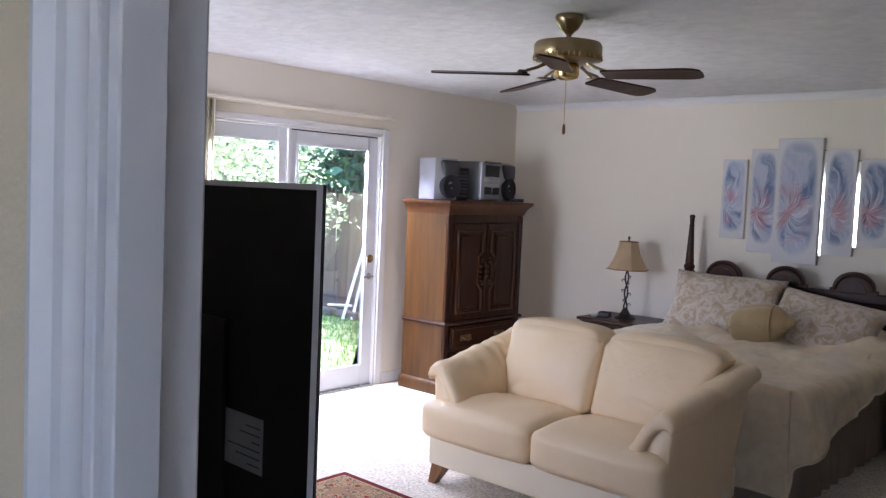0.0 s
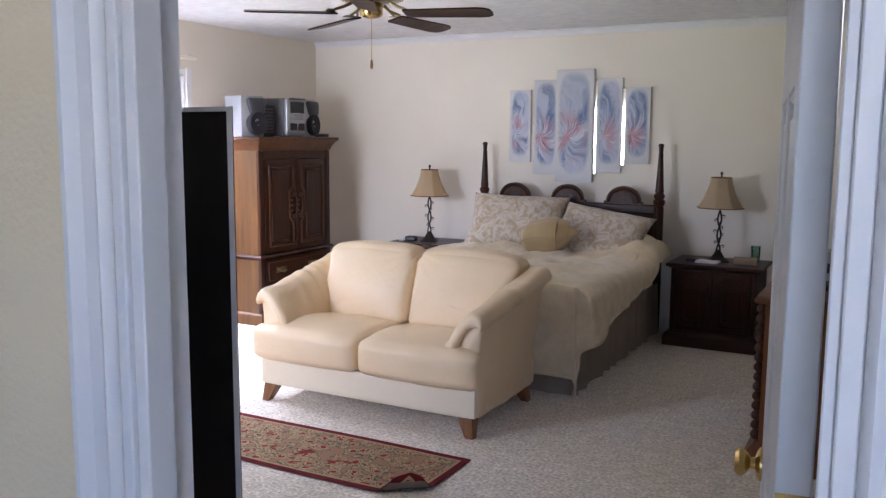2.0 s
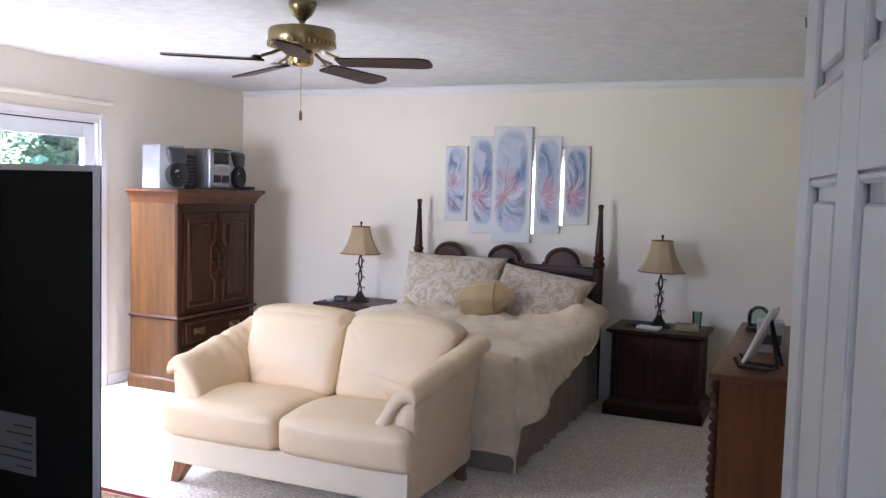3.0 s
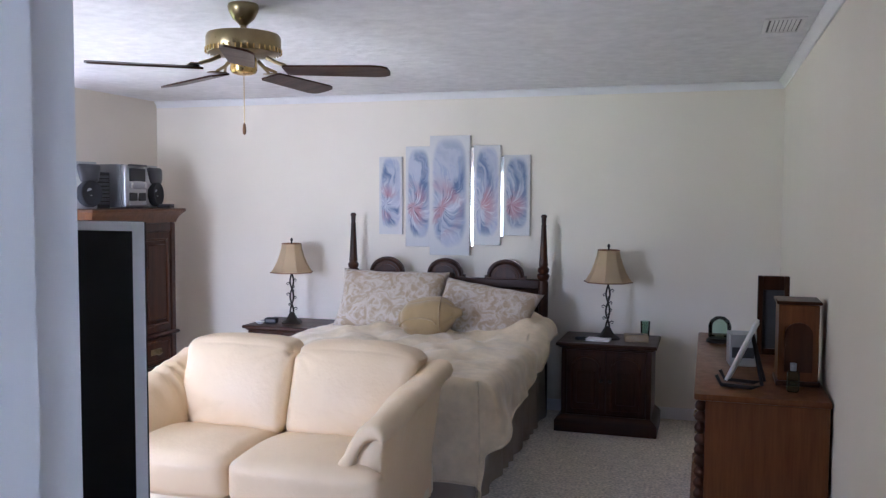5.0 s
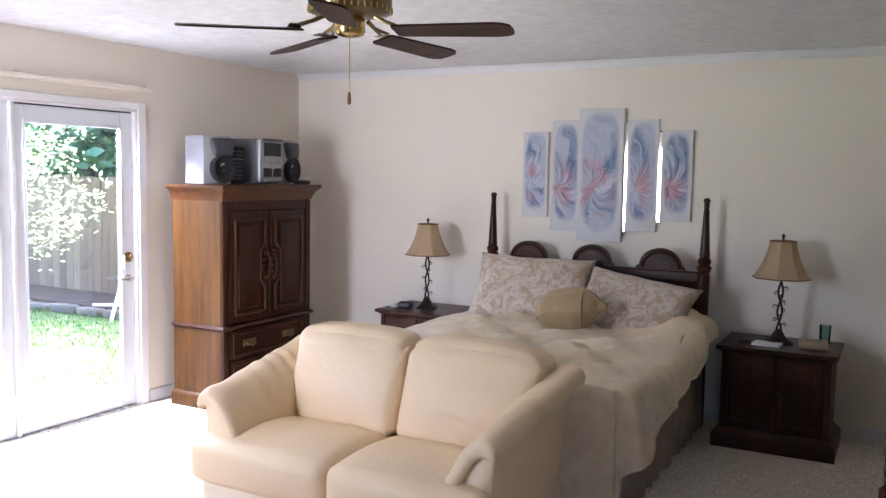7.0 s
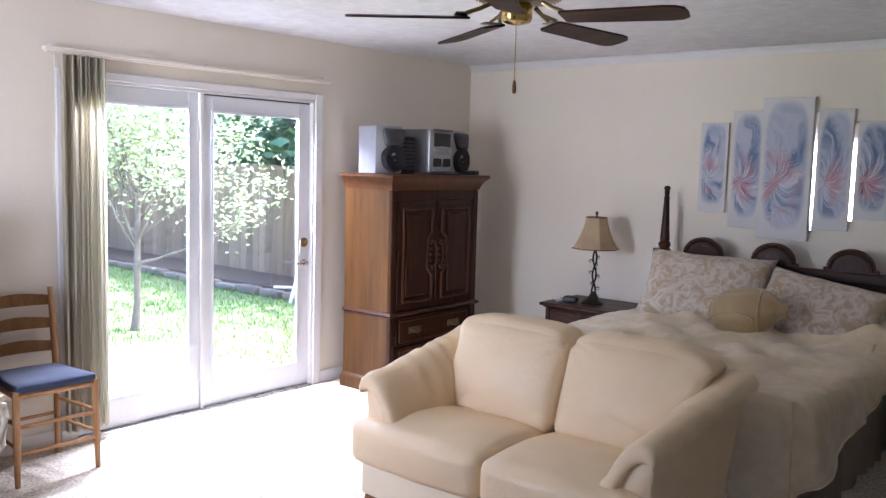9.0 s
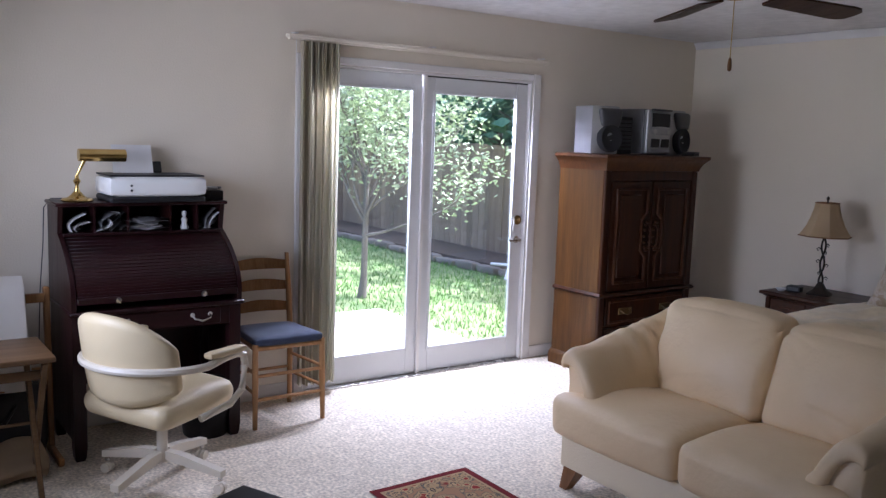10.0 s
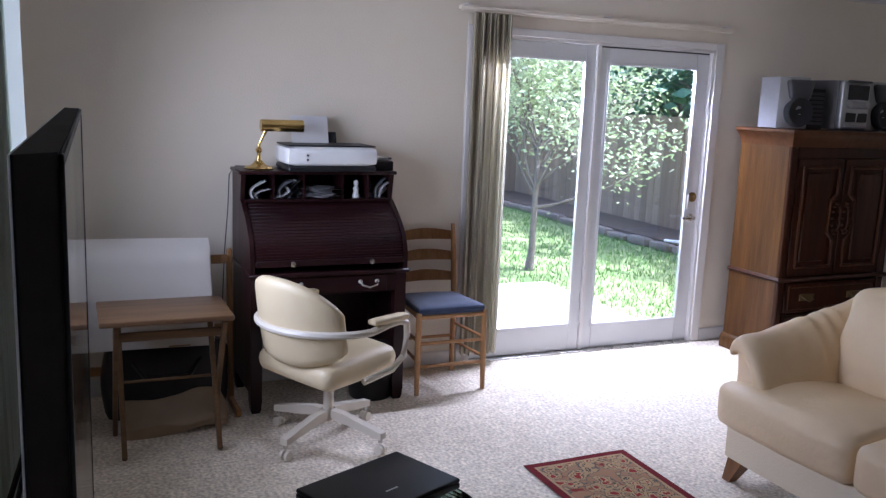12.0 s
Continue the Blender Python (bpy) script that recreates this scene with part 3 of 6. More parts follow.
# ---- ceiling fan ----
fan = thing("ceiling_fan", "antique brass ceiling fan with five dark wooden blades", "ceiling fan", pose(-0.97, 1.93, ZC))
part("canopy", lathe(B(), [(0.062, -0.0005), (0.066, -0.012), (0.062, -0.03), (0.045, -0.062), (0.022, -0.082), (0.016, -0.09)], seg=28), ABRASS, fan)
part("downrod", rod(B(), (0, 0, -0.085), (0, 0, -0.118), 0.013), ABRASS, fan)
part("motor_housing", lathe(B(), [(0.03, -0.114), (0.11, -0.119), (0.150, -0.128), (0.157, -0.142), (0.157, -0.195), (0.148, -0.207), (0.12, -0.214), (0.06, -0.222)], seg=40), ABRASS, fan)
bm = B()
for k in range(40):
    a = k * math.tau / 40
    box(bm, (0.1585 * math.cos(a), 0.1585 * math.sin(a), -0.197), (0.004, 0.007, 0.02), 0.001, Matrix.Rotation(a, 3, "Z"))
part("vent_ring", bm, BRASS, fan, "pierced brass ring")
part("switch_housing", lathe(B(), [(0.05, -0.222), (0.056, -0.232), (0.056, -0.275), (0.050, -0.288), (0.03, -0.295), (0.006, -0.298)], seg=28), BRASS, fan)
for k in range(5):
    a = 10 + 72 * k
    m = Matrix.Rotation(radians(a), 4, "Z")
    bm = B()
    tube(bm, [(0.10, 0, -0.225), (0.14, 0.0, -0.245), (0.19, 0.012, -0.262)], [0.009, 0.008, 0.006])
    tube(bm, [(0.10, 0, -0.225), (0.14, 0.0, -0.245), (0.19, -0.03, -0.262)], [0.009, 0.008, 0.006])
    box(bm, (0.205, 0, -0.266), (0.05, 0.075, 0.004), 0.0015)
    bmesh.ops.transform(bm, matrix=m, verts=bm.verts)
    part("blade_arm", bm, ABRASS, fan)
    bm = B()
    out = [(0.18, -0.045), (0.19, -0.052), (0.56, -0.064), (0.60, -0.058), (0.625, -0.04), (0.63, 0), (0.625, 0.04), (0.60, 0.058), (0.56, 0.064), (0.19, 0.052), (0.18, 0.045)]
    extrude_outline(bm, out, -0.004, 0.004)
    bmesh.ops.transform(bm, matrix=m @ Matrix.Translation((0, 0, -0.274)) @ Matrix.Rotation(radians(-11), 4, "X") @ Matrix.Rotation(radians(1.5), 4, "Y"), verts=bm.verts)
    part("blade", bm, WALNUTX, fan, "dark wooden fan blade")
bm = B()
tube(bm, [(0.012, -0.02, -0.298), (0.013, -0.021, -0.40), (0.012, -0.02, -0.505)], 0.0018, 6)
part("pull_chain", bm, BRASS, fan)
part("pull_knob", lathe(B(), [(0.002, -0.50), (0.006, -0.508), (0.008, -0.53), (0.007, -0.545), (0.001, -0.55)], (0.012, -0.02, 0), 12), LEGW, fan, "wooden chain pull")

# ceiling air vent
cv = thing("ceiling_vent", "white metal air vent set in the ceiling", "air vent", pose(1.24, 3.0, ZC - 0.001))
bm = B()
for lo, hi in (((-0.09, -0.17, -0.008), (-0.07, 0.17, 0)), ((0.07, -0.17, -0.008), (0.09, 0.17, 0)), ((-0.07, -0.17, -0.008), (0.07, -0.15, 0)), ((-0.07, 0.15, -0.008), (0.07, 0.17, 0))):
    span(bm, lo, hi, 0.002)
part("frame", bm, TRIM, cv)
# thin dark plate, coloured as the shade behind the slats
part("backing", span(B(), (-0.07, -0.15, -0.002), (0.07, 0.15, 0)), DGREY, cv, "dark sheet standing in for the shade behind the slats")
for k in range(7):
    part("slat", box(B(), (-0.054 + 0.018 * k, 0, -0.006), (0.014, 0.298, 0.0015), 0, Matrix.Rotation(radians(35), 3, "Y")), TRIM, cv)


# ---- sofa ----
SX, SY = -1.055, 1.90
sofa = thing("loveseat", "cream leather two-seat sofa with flared arms and wooden feet", "sofa", pose(SX, SY, 0))


# base in a paler copy of the leather, the light on its front coloured in
bm = soft(B(), (0, 0.43, 0.18), (1.375, 0.79, 0.165), 0.02, 8)
part("base", bm, LEATHERLIT, sofa, "leather base panel, coloured paler for the light on its front")
for s in (-1, 1):
    def wcush(p, u, s=s):
        z = p.z + 0.018 * math.sin(min(1, max(0, (p.y + 0.02) / 0.5)) * math.pi) * (u.z > 0)
        x = p.x - s * max(0.0, abs(p.x) - 0.60) * min(1.0, max(0.0, (p.y - 0.05) / 0.05))
        return (x, p.y - 0.012 * (1 - u.x * u.x) * (u.y < 0), z)
    part("seat_cushion", soft(B(), (s * 0.359, 0.282, 0.35), (0.714, 0.60, 0.185), 0.045, 18, (0.0, 0.012, 0.026), wcush, 0.004), LEATHER, sofa)

    def wback(p, u, s=s):
        x, z = p.x, p.z
        if u.z > 0.2:
            z -= 0.010 * abs(u.x) ** 4
            z -= 0.022 * max(0.0, -u.x * s) ** 8 * u.z
            if s > 0:
                x += 0.05 * max(0.0, u.x) ** 2 * u.z ** 2
                z -= 0.03 * max(0.0, u.x) ** 3 * u.z
        crease = 0.0
        if u.y < 0:
            # folds fan out from the outer bottom corner, and from the pinched inner top one
            dx, dz = 1.05 - u.x * s, u.z + 1.1
            far = math.hypot(dx, dz)
            bear = math.atan2(dz, dx)
            for at, deep, reach in ((0.35, 0.011, 1.3), (0.62, 0.013, 1.7), (0.88, 0.010, 1.4), (1.12, 0.008, 1.1)):
                wob = at + 0.10 * math.sin(far * 3.1 + at * 9)
                crease += deep * (1.0 if s > 0 else 0.45) * math.exp(-((bear - wob) * far / 0.055) ** 2) * max(0.0, 1 - (far / reach) ** 2)
            dx, dz = u.x * s + 1.0, 1.0 - u.z
            far = math.hypot(dx, dz)
            for at in (0.5, 0.95, 1.3):
                crease += 0.009 * math.exp(-((math.atan2(dz, dx) - at) * far / 0.045) ** 2) * max(0.0, 1 - (far / 0.75) ** 2)
        return (x, p.y + 0.30 * (z - 0.42) + crease, z)
    part("back_cushion", soft(B(), (0.332 if s > 0 else -0.283, 0.56, 0.645), (0.615 if s > 0 else 0.60, 0.22, 0.43), 0.05, 44, (0.0, 0.05, 0.02), wback, 0.006), LEATHER, sofa)


def loft(bm, rings):
    """Closed skin through rings of equal length, capped at both ends."""
    g = [[bm.verts.new(p) for p in r] for r in rings]
    for a, b_ in zip(g, g[1:]):
        for k in range(len(a)):
            bm.faces.new((a[k], a[(k + 1) % len(a)], b_[(k + 1) % len(a)], b_[k]))
    bm.faces.new(g[0][::-1])
    bm.faces.new(g[-1])
    bmesh.ops.recalc_face_normals(bm, faces=bm.faces[:])
    return bm


def arm_top(t):
    t = max(0.0, t)
    return 0.645 + 0.165 * t ** 1.05


def crumple(p, a):
    return Vector(p) + a * noise.noise_vector(Vector(p) * 8.0)


def arm_section(t, spread):
    """The arm's core, and the outer and inner skin of the pad rolled over it, as (x, z) pairs."""
    zt, f = arm_top(t) - (0.09 - spread) * 0.35 * max(0.0, t), spread * max(0.0, t)
    core = [(0.688, 0.102), (0.69, 0.22), (0.692, 0.34), (0.696 + 0.5 * f, zt - 0.15), (0.703 + f, zt - 0.075), (0.685 + f, zt - 0.058), (0.63 + 0.8 * f, zt - 0.074), (0.588, zt - 0.12), (0.562, 0.46), (0.55, 0.36), (0.55, 0.102)]
    outer = [(0.716 + f, zt - 0.080), (0.724 + f, zt - 0.055), (0.716 + f, zt - 0.024), (0.695 + f, zt - 0.005), (0.66 + f, zt), (0.62 + 0.8 * f, zt - 0.014), (0.58 + 0.6 * f, zt - 0.050), (0.545 + 0.4 * f, zt - 0.098), (0.518 + 0.2 * f, zt - 0.148), (0.500, 0.475), (0.498, 0.445), (0.508, 0.424)]
    inner = [(0.702 + f, zt - 0.092), (0.700 + f, zt - 0.086), (0.690 + f, zt - 0.080), (0.676 + f, zt - 0.077), (0.652 + f, zt - 0.080), (0.63 + 0.8 * f, zt - 0.092), (0.610 + 0.6 * f, zt - 0.112), (0.594 + 0.4 * f, zt - 0.138), (0.582 + 0.2 * f, zt - 0.170), (0.574, 0.450), (0.566, 0.434), (0.556, 0.424)]
    return core, outer, inner


for s in (-1, 1):
    rings = []
    for k in range(-1, 15):
        t = max(0, k) / 14
        core, outer, inner = arm_section(t, 0.085 if s > 0 else 0.012)
        if k < 0:
            core = [(0.62 + (x - 0.62) * 0.9, 0.38 + (z - 0.38) * 0.96) for x, z in core]
        rings.append([crumple((s * x, 0.082 + 0.69 * t if k >= 0 else 0.073, z), 0.004) for x, z in core])
    part("arm", loft(B(), rings), LEATHER, sofa, sharp=60)
    rings = []
    nose = ((0.042, 0.30), (0.046, 0.62), (0.055, 0.84), (0.070, 0.96))
    for k in range(56):
        y, fat = nose[k] if k < 4 else (0.088 + 0.66 * (k - 4) / 51, 1.0)
        t = (y - 0.07) / 0.69
        core, outer, inner = arm_section(t, 0.085 if s > 0 else 0.012)
        fold = 0.006 * math.sin(46 * t + 1.3 * math.sin(9 * t)) * max(0.0, 1 - abs(t - 0.55) / 0.32)
        ring = []
        for q, ((xo, zo), (xi, zi)) in enumerate(zip(outer, inner)):
            xm, zm = (xo + xi) / 2, (zo + zi) / 2
            w = math.sin(math.pi * q / 11)
            ring.append(((xm + (xo - xm) * fat - fold * w * 0.7, zm + (zo - zm) * fat + fold * w - 0.012 * (1 - fat) * q / 11)))
        for (xo, zo), (xi, zi) in list(zip(outer, inner))[::-1]:
            xm, zm = (xo + xi) / 2, (zo + zi) / 2
            ring.append((xm + (xi - xm) * fat, zm + (zi - zm) * fat))
        rings.append([crumple((s * x, y, z), 0.009) for x, z in ring])
    part("arm_pad", loft(B(), rings), LEATHER, sofa, "wrinkled cream leather arm pad", sharp=75)


def wframe(p, u):
    return (p.x * (1 + 0.05 * (p.z - 0.1)), p.y + 0.16 * (p.z - 0.3), p.z - 0.05 * abs(u.x) ** 3 * (u.z > 0))
part("back_frame", soft(B(), (0, 0.735, 0.445), (1.36, 0.15, 0.70), 0.06, 12, (0, 0.02, 0.01), wframe, 0.003), LEATHER, sofa)
for sx, sy in ((-1, 0), (1, 0), (-1, 1), (1, 1)):
    bm = B()
    x0, y0 = sx * 0.625, 0.085 + sy * 0.66
    a = [(-0.035, -0.035), (0.035, -0.035), (0.035, 0.035), (-0.035, 0.035)]
    lo = [bm.verts.new((x0 + sx * 0.03 + 0.62 * p, y0 - 0.03 * (1 - 2 * sy) + 0.62 * q, 0.001)) for p, q in a]
    hi = [bm.verts.new((x0 + 1.15 * p, y0 + 1.15 * q, 0.102)) for p, q in a]
    for k in range(4):
        bm.faces.new((lo[k], lo[(k + 1) % 4], hi[(k + 1) % 4], hi[k]))
    bm.faces.new(lo)
    bm.faces.new(hi)
    part("leg", bm, LEGW, sofa, "tapered brown wooden foot")

# ---- rug ----
rug = thing("rug", "red-bordered oriental runner with a folded corner", "rug", pose(-1.19, 1.415, 0.001))
RL, RW = 1.86, 0.535


def rugmat():
    m = mat("oriental_rug_pile", (0.33, 0.21, 0.13), (0.23, 0.12, 0.075), scale=12, rough=0.98, bump=0.7, bscale=160, spec=0.1)
    n, l = m.node_tree.nodes, m.node_tree.links
    p = n["Principled BSDF"]
    tc = n.new("ShaderNodeTexCoord")
    vo = n.new("ShaderNodeTexVoronoi")
    vo.inputs["Scale"].default_value = 15
    vo.inputs["Randomness"].default_value = 1.0
    l.new(tc.outputs["Object"], vo.inputs["Vector"])
    cr = n.new("ShaderNodeValToRGB")
    cr.color_ramp.interpolation = "CONSTANT"
    e = cr.color_ramp.elements
    e[0].position, e[0].color = 0.0, (0.24, 0.035, 0.03, 1)
    e[1].position, e[1].color = 0.2, (0.42, 0.285, 0.155, 1)
    for ps, c in ((0.34, (0.055, 0.05, 0.045, 1)), (0.40, (0.37, 0.25, 0.135, 1)), (0.60, (0.11, 0.10, 0.08, 1)), (0.68, (0.31, 0.175, 0.10, 1))):
        k = e.new(ps)
        k.color = c
    nz = n.new("ShaderNodeTexNoise")
    nz.inputs["Scale"].default_value, nz.inputs["Detail"].default_value = 30, 5
    l.new(tc.outputs["Object"], nz.inputs["Vector"])
    ad = n.new("ShaderNodeMath")
    ad.operation = "MULTIPLY_ADD"
    ad.inputs[1].default_value = 1.1
    ad.inputs[2].default_value = -0.55
    l.new(nz.outputs[0], ad.inputs[0])
    a2 = n.new("ShaderNodeMath")
    l.new(vo.outputs["Distance"], a2.inputs[0])
    l.new(ad.outputs[0], a2.inputs[1])
    l.new(a2.outputs[0], cr.inputs[0])
    # red flower clusters scattered over the field
    fl, mr, mx = n.new("ShaderNodeTexNoise"), n.new("ShaderNodeMapRange"), n.new("ShaderNodeMix")
    fl.inputs["Scale"].default_value, fl.inputs["Detail"].default_value = 7.5, 6
    l.new(tc.outputs["Object"], fl.inputs["Vector"])
    mr.inputs[1].default_value, mr.inputs[2].default_value = 0.61, 0.66
    l.new(fl.outputs[0], mr.inputs[0])
    mx.data_type = "RGBA"
    mx.inputs[7].default_value = (0.20, 0.035, 0.028, 1)
    l.new(mr.outputs[0], mx.inputs[0])
    l.new(cr.outputs[0], mx.inputs[6])
    l.new(mx.outputs[2], p.inputs["Base Color"])
    return m


RUGP = rugmat()
RED = mat("dark_red_rug_border", (0.17, 0.022, 0.024), (0.12, 0.015, 0.018), scale=20, rough=0.98, bump=0.7, bscale=160, spec=0.1)
TAN = mat("tan_rug_stripe", (0.42, 0.30, 0.17), (0.36, 0.25, 0.14), scale=20, rough=0.98, bump=0.7, bscale=160, spec=0.1)
RUGB = mat("rug_backing", (0.25, 0.19, 0.14), (0.2, 0.15, 0.11), scale=30, rough=0.95, bump=0.5, bscale=200)


def rug_at(x, y, h):
    """A point of the rug, with its near corner turned up."""
    d = (x - (RL / 2 - 0.13)) * 0.62 - (y + RW / 2 - 0.075) * 0.78
    z = h + 0.0025 * math.sin(x * 5.0) * math.sin(y * 9)
    if d > 0:
        a = min(d / 0.035, 2.5)
        r = 0.035
        z += r * (1 - math.cos(a)) + (max(0, d - 2.5 * r) * 0.25)
        k = d - r * math.sin(a) - max(0, d - 2.5 * r) * -0.35
        x, y = x - 0.62 * k * 0.85, y + 0.78 * k * 0.85
    return Vector((x, y, z))


def rug_piece(name, x0, x1, y0, y1, material, h=0.008, label=""):
    bm = B()
    nx, ny = max(2, int((x1 - x0) / 0.02)), max(2, int((y1 - y0) / 0.02))
    sheet(bm, lambda u, v: rug_at(x0 + (x1 - x0) * u, y0 + (y1 - y0) * v, h), nx, ny)
    part(name, bm, material, rug, label, sharp=80)


b1, b2 = 0.035, 0.047
rug_piece("field", -RL / 2 + b2, RL / 2 - b2, -RW / 2 + b2, RW / 2 - b2, RUGP, label="tan and red floral pile")
for (xa, xb, ya, yb, mm, nn) in ((-RL / 2, RL / 2, -RW / 2, -RW / 2 + b1, RED, "border"), (-RL / 2, RL / 2, RW / 2 - b1, RW / 2, RED, "border"), (-RL / 2, -RL / 2 + b1, -RW / 2 + b1, RW / 2 - b1, RED, "border"), (RL / 2 - b1, RL / 2, -RW / 2 + b1, RW / 2 - b1, RED, "border"), (-RL / 2 + b1, RL / 2 - b1, -RW / 2 + b1, -RW / 2 + b2, TAN, "stripe"), (-RL / 2 + b1, RL / 2 - b1, RW / 2 - b2, RW / 2 - b1, TAN, "stripe"), (-RL / 2 + b1, -RL / 2 + b2, -RW / 2 + b2, RW / 2 - b2, TAN, "stripe"), (RL / 2 - b2, RL / 2 - b1, -RW / 2 + b2, RW / 2 - b2, TAN, "stripe")):
    rug_piece(nn, xa, xb, ya, yb, mm)
rug_piece("backing", -RL / 2, RL / 2, -RW / 2, RW / 2, RUGB, 0.003)

# ---- bed ----
bed = thing("bed", "dark wooden poster bed with a carved arched headboard", "bed", pose(-0.957, 0, 0))
POST = [(0.034, 0.0), (0.036, 0.02), (0.036, 0.98), (0.030, 0.99), (0.038, 1.0), (0.046, 1.02), (0.046, 1.035), (0.032, 1.045), (0.040, 1.055), (0.043, 1.075), (0.030, 1.095), (0.034, 1.105), (0.031, 1.13), (0.024, 1.26), (0.018, 1.38), (0.021, 1.39), (0.015, 1.40), (0.018, 1.425), (0.017, 1.445), (0.022, 1.45), (0.022, 1.462), (0.014, 1.472), (0.0, 1.474)]
for s in (-1, 1):
    part("post", lathe(B(), POST, (s * 0.747, 4.82, 0.001), 20, square=0.0), WALNUT, bed, "turned tapering bedpost")
part("headboard_rail", span(B(), (-0.72, 4.80, 0.93), (0.72, 4.845, 1.0), 0.008), WALNUTX, bed)
part("headboard_panel", span(B(), (-0.72, 4.81, 0.45), (0.72, 4.835, 0.93), 0.004), WALNUTX, bed)
for cx in (-0.465, 0.0, 0.465):
    bm = B()
    out = [(cx - 0.155, 0.985)] + [(cx - 0.155, 1.02)] + [(cx + 0.138 * math.cos(math.pi * (1 - k / 16)), 1.02 + 0.12 * math.sin(math.pi * k / 16)) for k in range(17)] + [(cx + 0.155, 1.02), (cx + 0.155, 0.985)]
    extrude_outline(bm, out, 4.805, 4.84, axis=1)
    part("arch", bm, CARVED, bed, "rounded arch on the headboard")
    bm = B()
    tube(bm, [(cx + 0.122 * math.cos(math.pi * (1 - k / 16)), 4.80, 1.012 + 0.108 * math.sin(math.pi * k / 16)) for k in range(17)], 0.014, 8)
    part("arch_moulding", bm, WALNUT, bed)
    out = [(cx + 0.085 * math.cos(math.pi * (1 - k / 14)), 1.005 + 0.078 * math.sin(math.pi * k / 14)) for k in range(15)]
    part("arch_panel", extrude_outline(B(), out, 4.796, 4.806, axis=1), WALNUT, bed)
for s in (-1, 1):
    part("side_rail", span(B(), (s * 0.738 - 0.012, 2.90, 0.22), (s * 0.738 + 0.012, 4.80, 0.36), 0.004), WALNUTX, bed)
    part("leg", rod(B(), (s * 0.70, 2.95, 0.001), (s * 0.70, 2.95, 0.22), 0.03, 0.03), WALNUT, bed)
part("mattress", soft(B(), (0, 3.84, 0.46), (1.50, 1.90, 0.36), 0.06, 8), CANVAS, bed, "white mattress under the comforter")
for s in (-1, 0, 1):
    bm = B()
    if s:
        sheet(bm, lambda u, v: Vector((s * (0.766 + 0.006 * v + (0.004 + 0.010 * v) * math.sin(u * 60 + 2 * math.sin(u * 17))), 2.89 + 1.89 * u, 0.40 - 0.397 * v)), 120, 5)
    else:
        sheet(bm, lambda u, v: Vector((-0.76 + 1.52 * u, 2.885 - 0.004 * v - (0.004 + 0.008 * v) * math.sin(u * 50), 0.40 - 0.397 * v)), 100, 5)
    part("bed_skirt", bm, SKIRT, bed, "taupe gathered bed skirt")
comf = thing("comforter", "beige quilted comforter spread over the bed", "comforter", pose(-0.957, 0, 0))


def drape(u, v):
    """The comforter: long over the foot, its side hem climbing towards the head, the corners hanging in folds."""
    half = 0.775 + 0.17 + 0.30 * (1 - v) ** 1.5 + 0.08 * (1 - v) ** 5
    X, Y = half * (2 * u - 1), 2.27 + 2.41 * v
    hx, y0, top, r = 0.775, 2.86, 0.655, 0.09
    ex, ey = max(0.0, abs(X) - hx), max(0.0, y0 - Y)
    sx = 1 if X > 0 else -1
    cx, cy = max(-hx, min(hx, X)), max(Y, y0)
    e = math.hypot(ex, ey)
    puff = 0.020 * math.sin(cx * 17 + 0.6) * math.sin(cy * 15) + 0.045 * noise.noise(Vector((cx * 3, cy * 3, 0.3))) + 0.012 * noise.noise(Vector((cx * 11, cy * 11, 4.3)))
    edge = min(1.0, (hx - abs(cx)) / 0.25, (cy - y0) / 0.25 + 0.2)
    z = top + puff * max(0.3, edge) + 0.02 * max(0, edge)
    head = min(1.0, max(0.0, (v - 0.74) / 0.16))
    z += 0.13 * head * head * (3 - 2 * head) * math.exp(-((cx - 0.66) / 0.20) ** 2)
    if e > 0:
        dx, dy = ex * sx / e, -ey / e
        if e < r * math.pi / 2:
            a = e / r
            out, fall = r * math.sin(a), r * (1 - math.cos(a))
        else:
            out, fall = r, r + (e - r * math.pi / 2)
        along = Y * 1.0 if ex > ey else X
        w = min(1, fall / 0.3)
        fold = (0.034 + 0.02 * math.sin(along * 3)) * math.sin(along * 15 + 1.3 * math.sin(along * 5)) * w
        bend = 4 * ex * ey / (e * e)
        fold += 0.035 * bend * w * (1 + 0.7 * math.sin(9 * math.atan2(ey, ex) + 0.8))
        flare = 0.03
        out += fold * (1 - 0.6 * v) + flare * min(1, fall / 0.4) + 0.018 * noise.noise(Vector((X * 7, Y * 7, 2)))
        out *= 1 - 0.45 * bend
        cx, cy, z = cx + dx * out, cy + dy * out * 0.35, z - fall + 0.02 * noise.noise(Vector((X * 4, Y * 4, 7))) * w
        z = max(z, 0.03 + 0.01 * math.sin(along * 20))
    return Vector((cx, cy, z))


part("cover", sheet(B(), drape, 170, 160), COMF, comf, sharp=180)
for e in (0, 1):
    part("hem", tube(B(), [drape(e, k / 160) for k in range(161)], 0.007, 6), COMF, comf, "rolled hem", sharp=180)
part("hem", tube(B(), [drape(k / 170, 0) for k in range(171)], 0.007, 6), COMF, comf, "rolled hem", sharp=180)


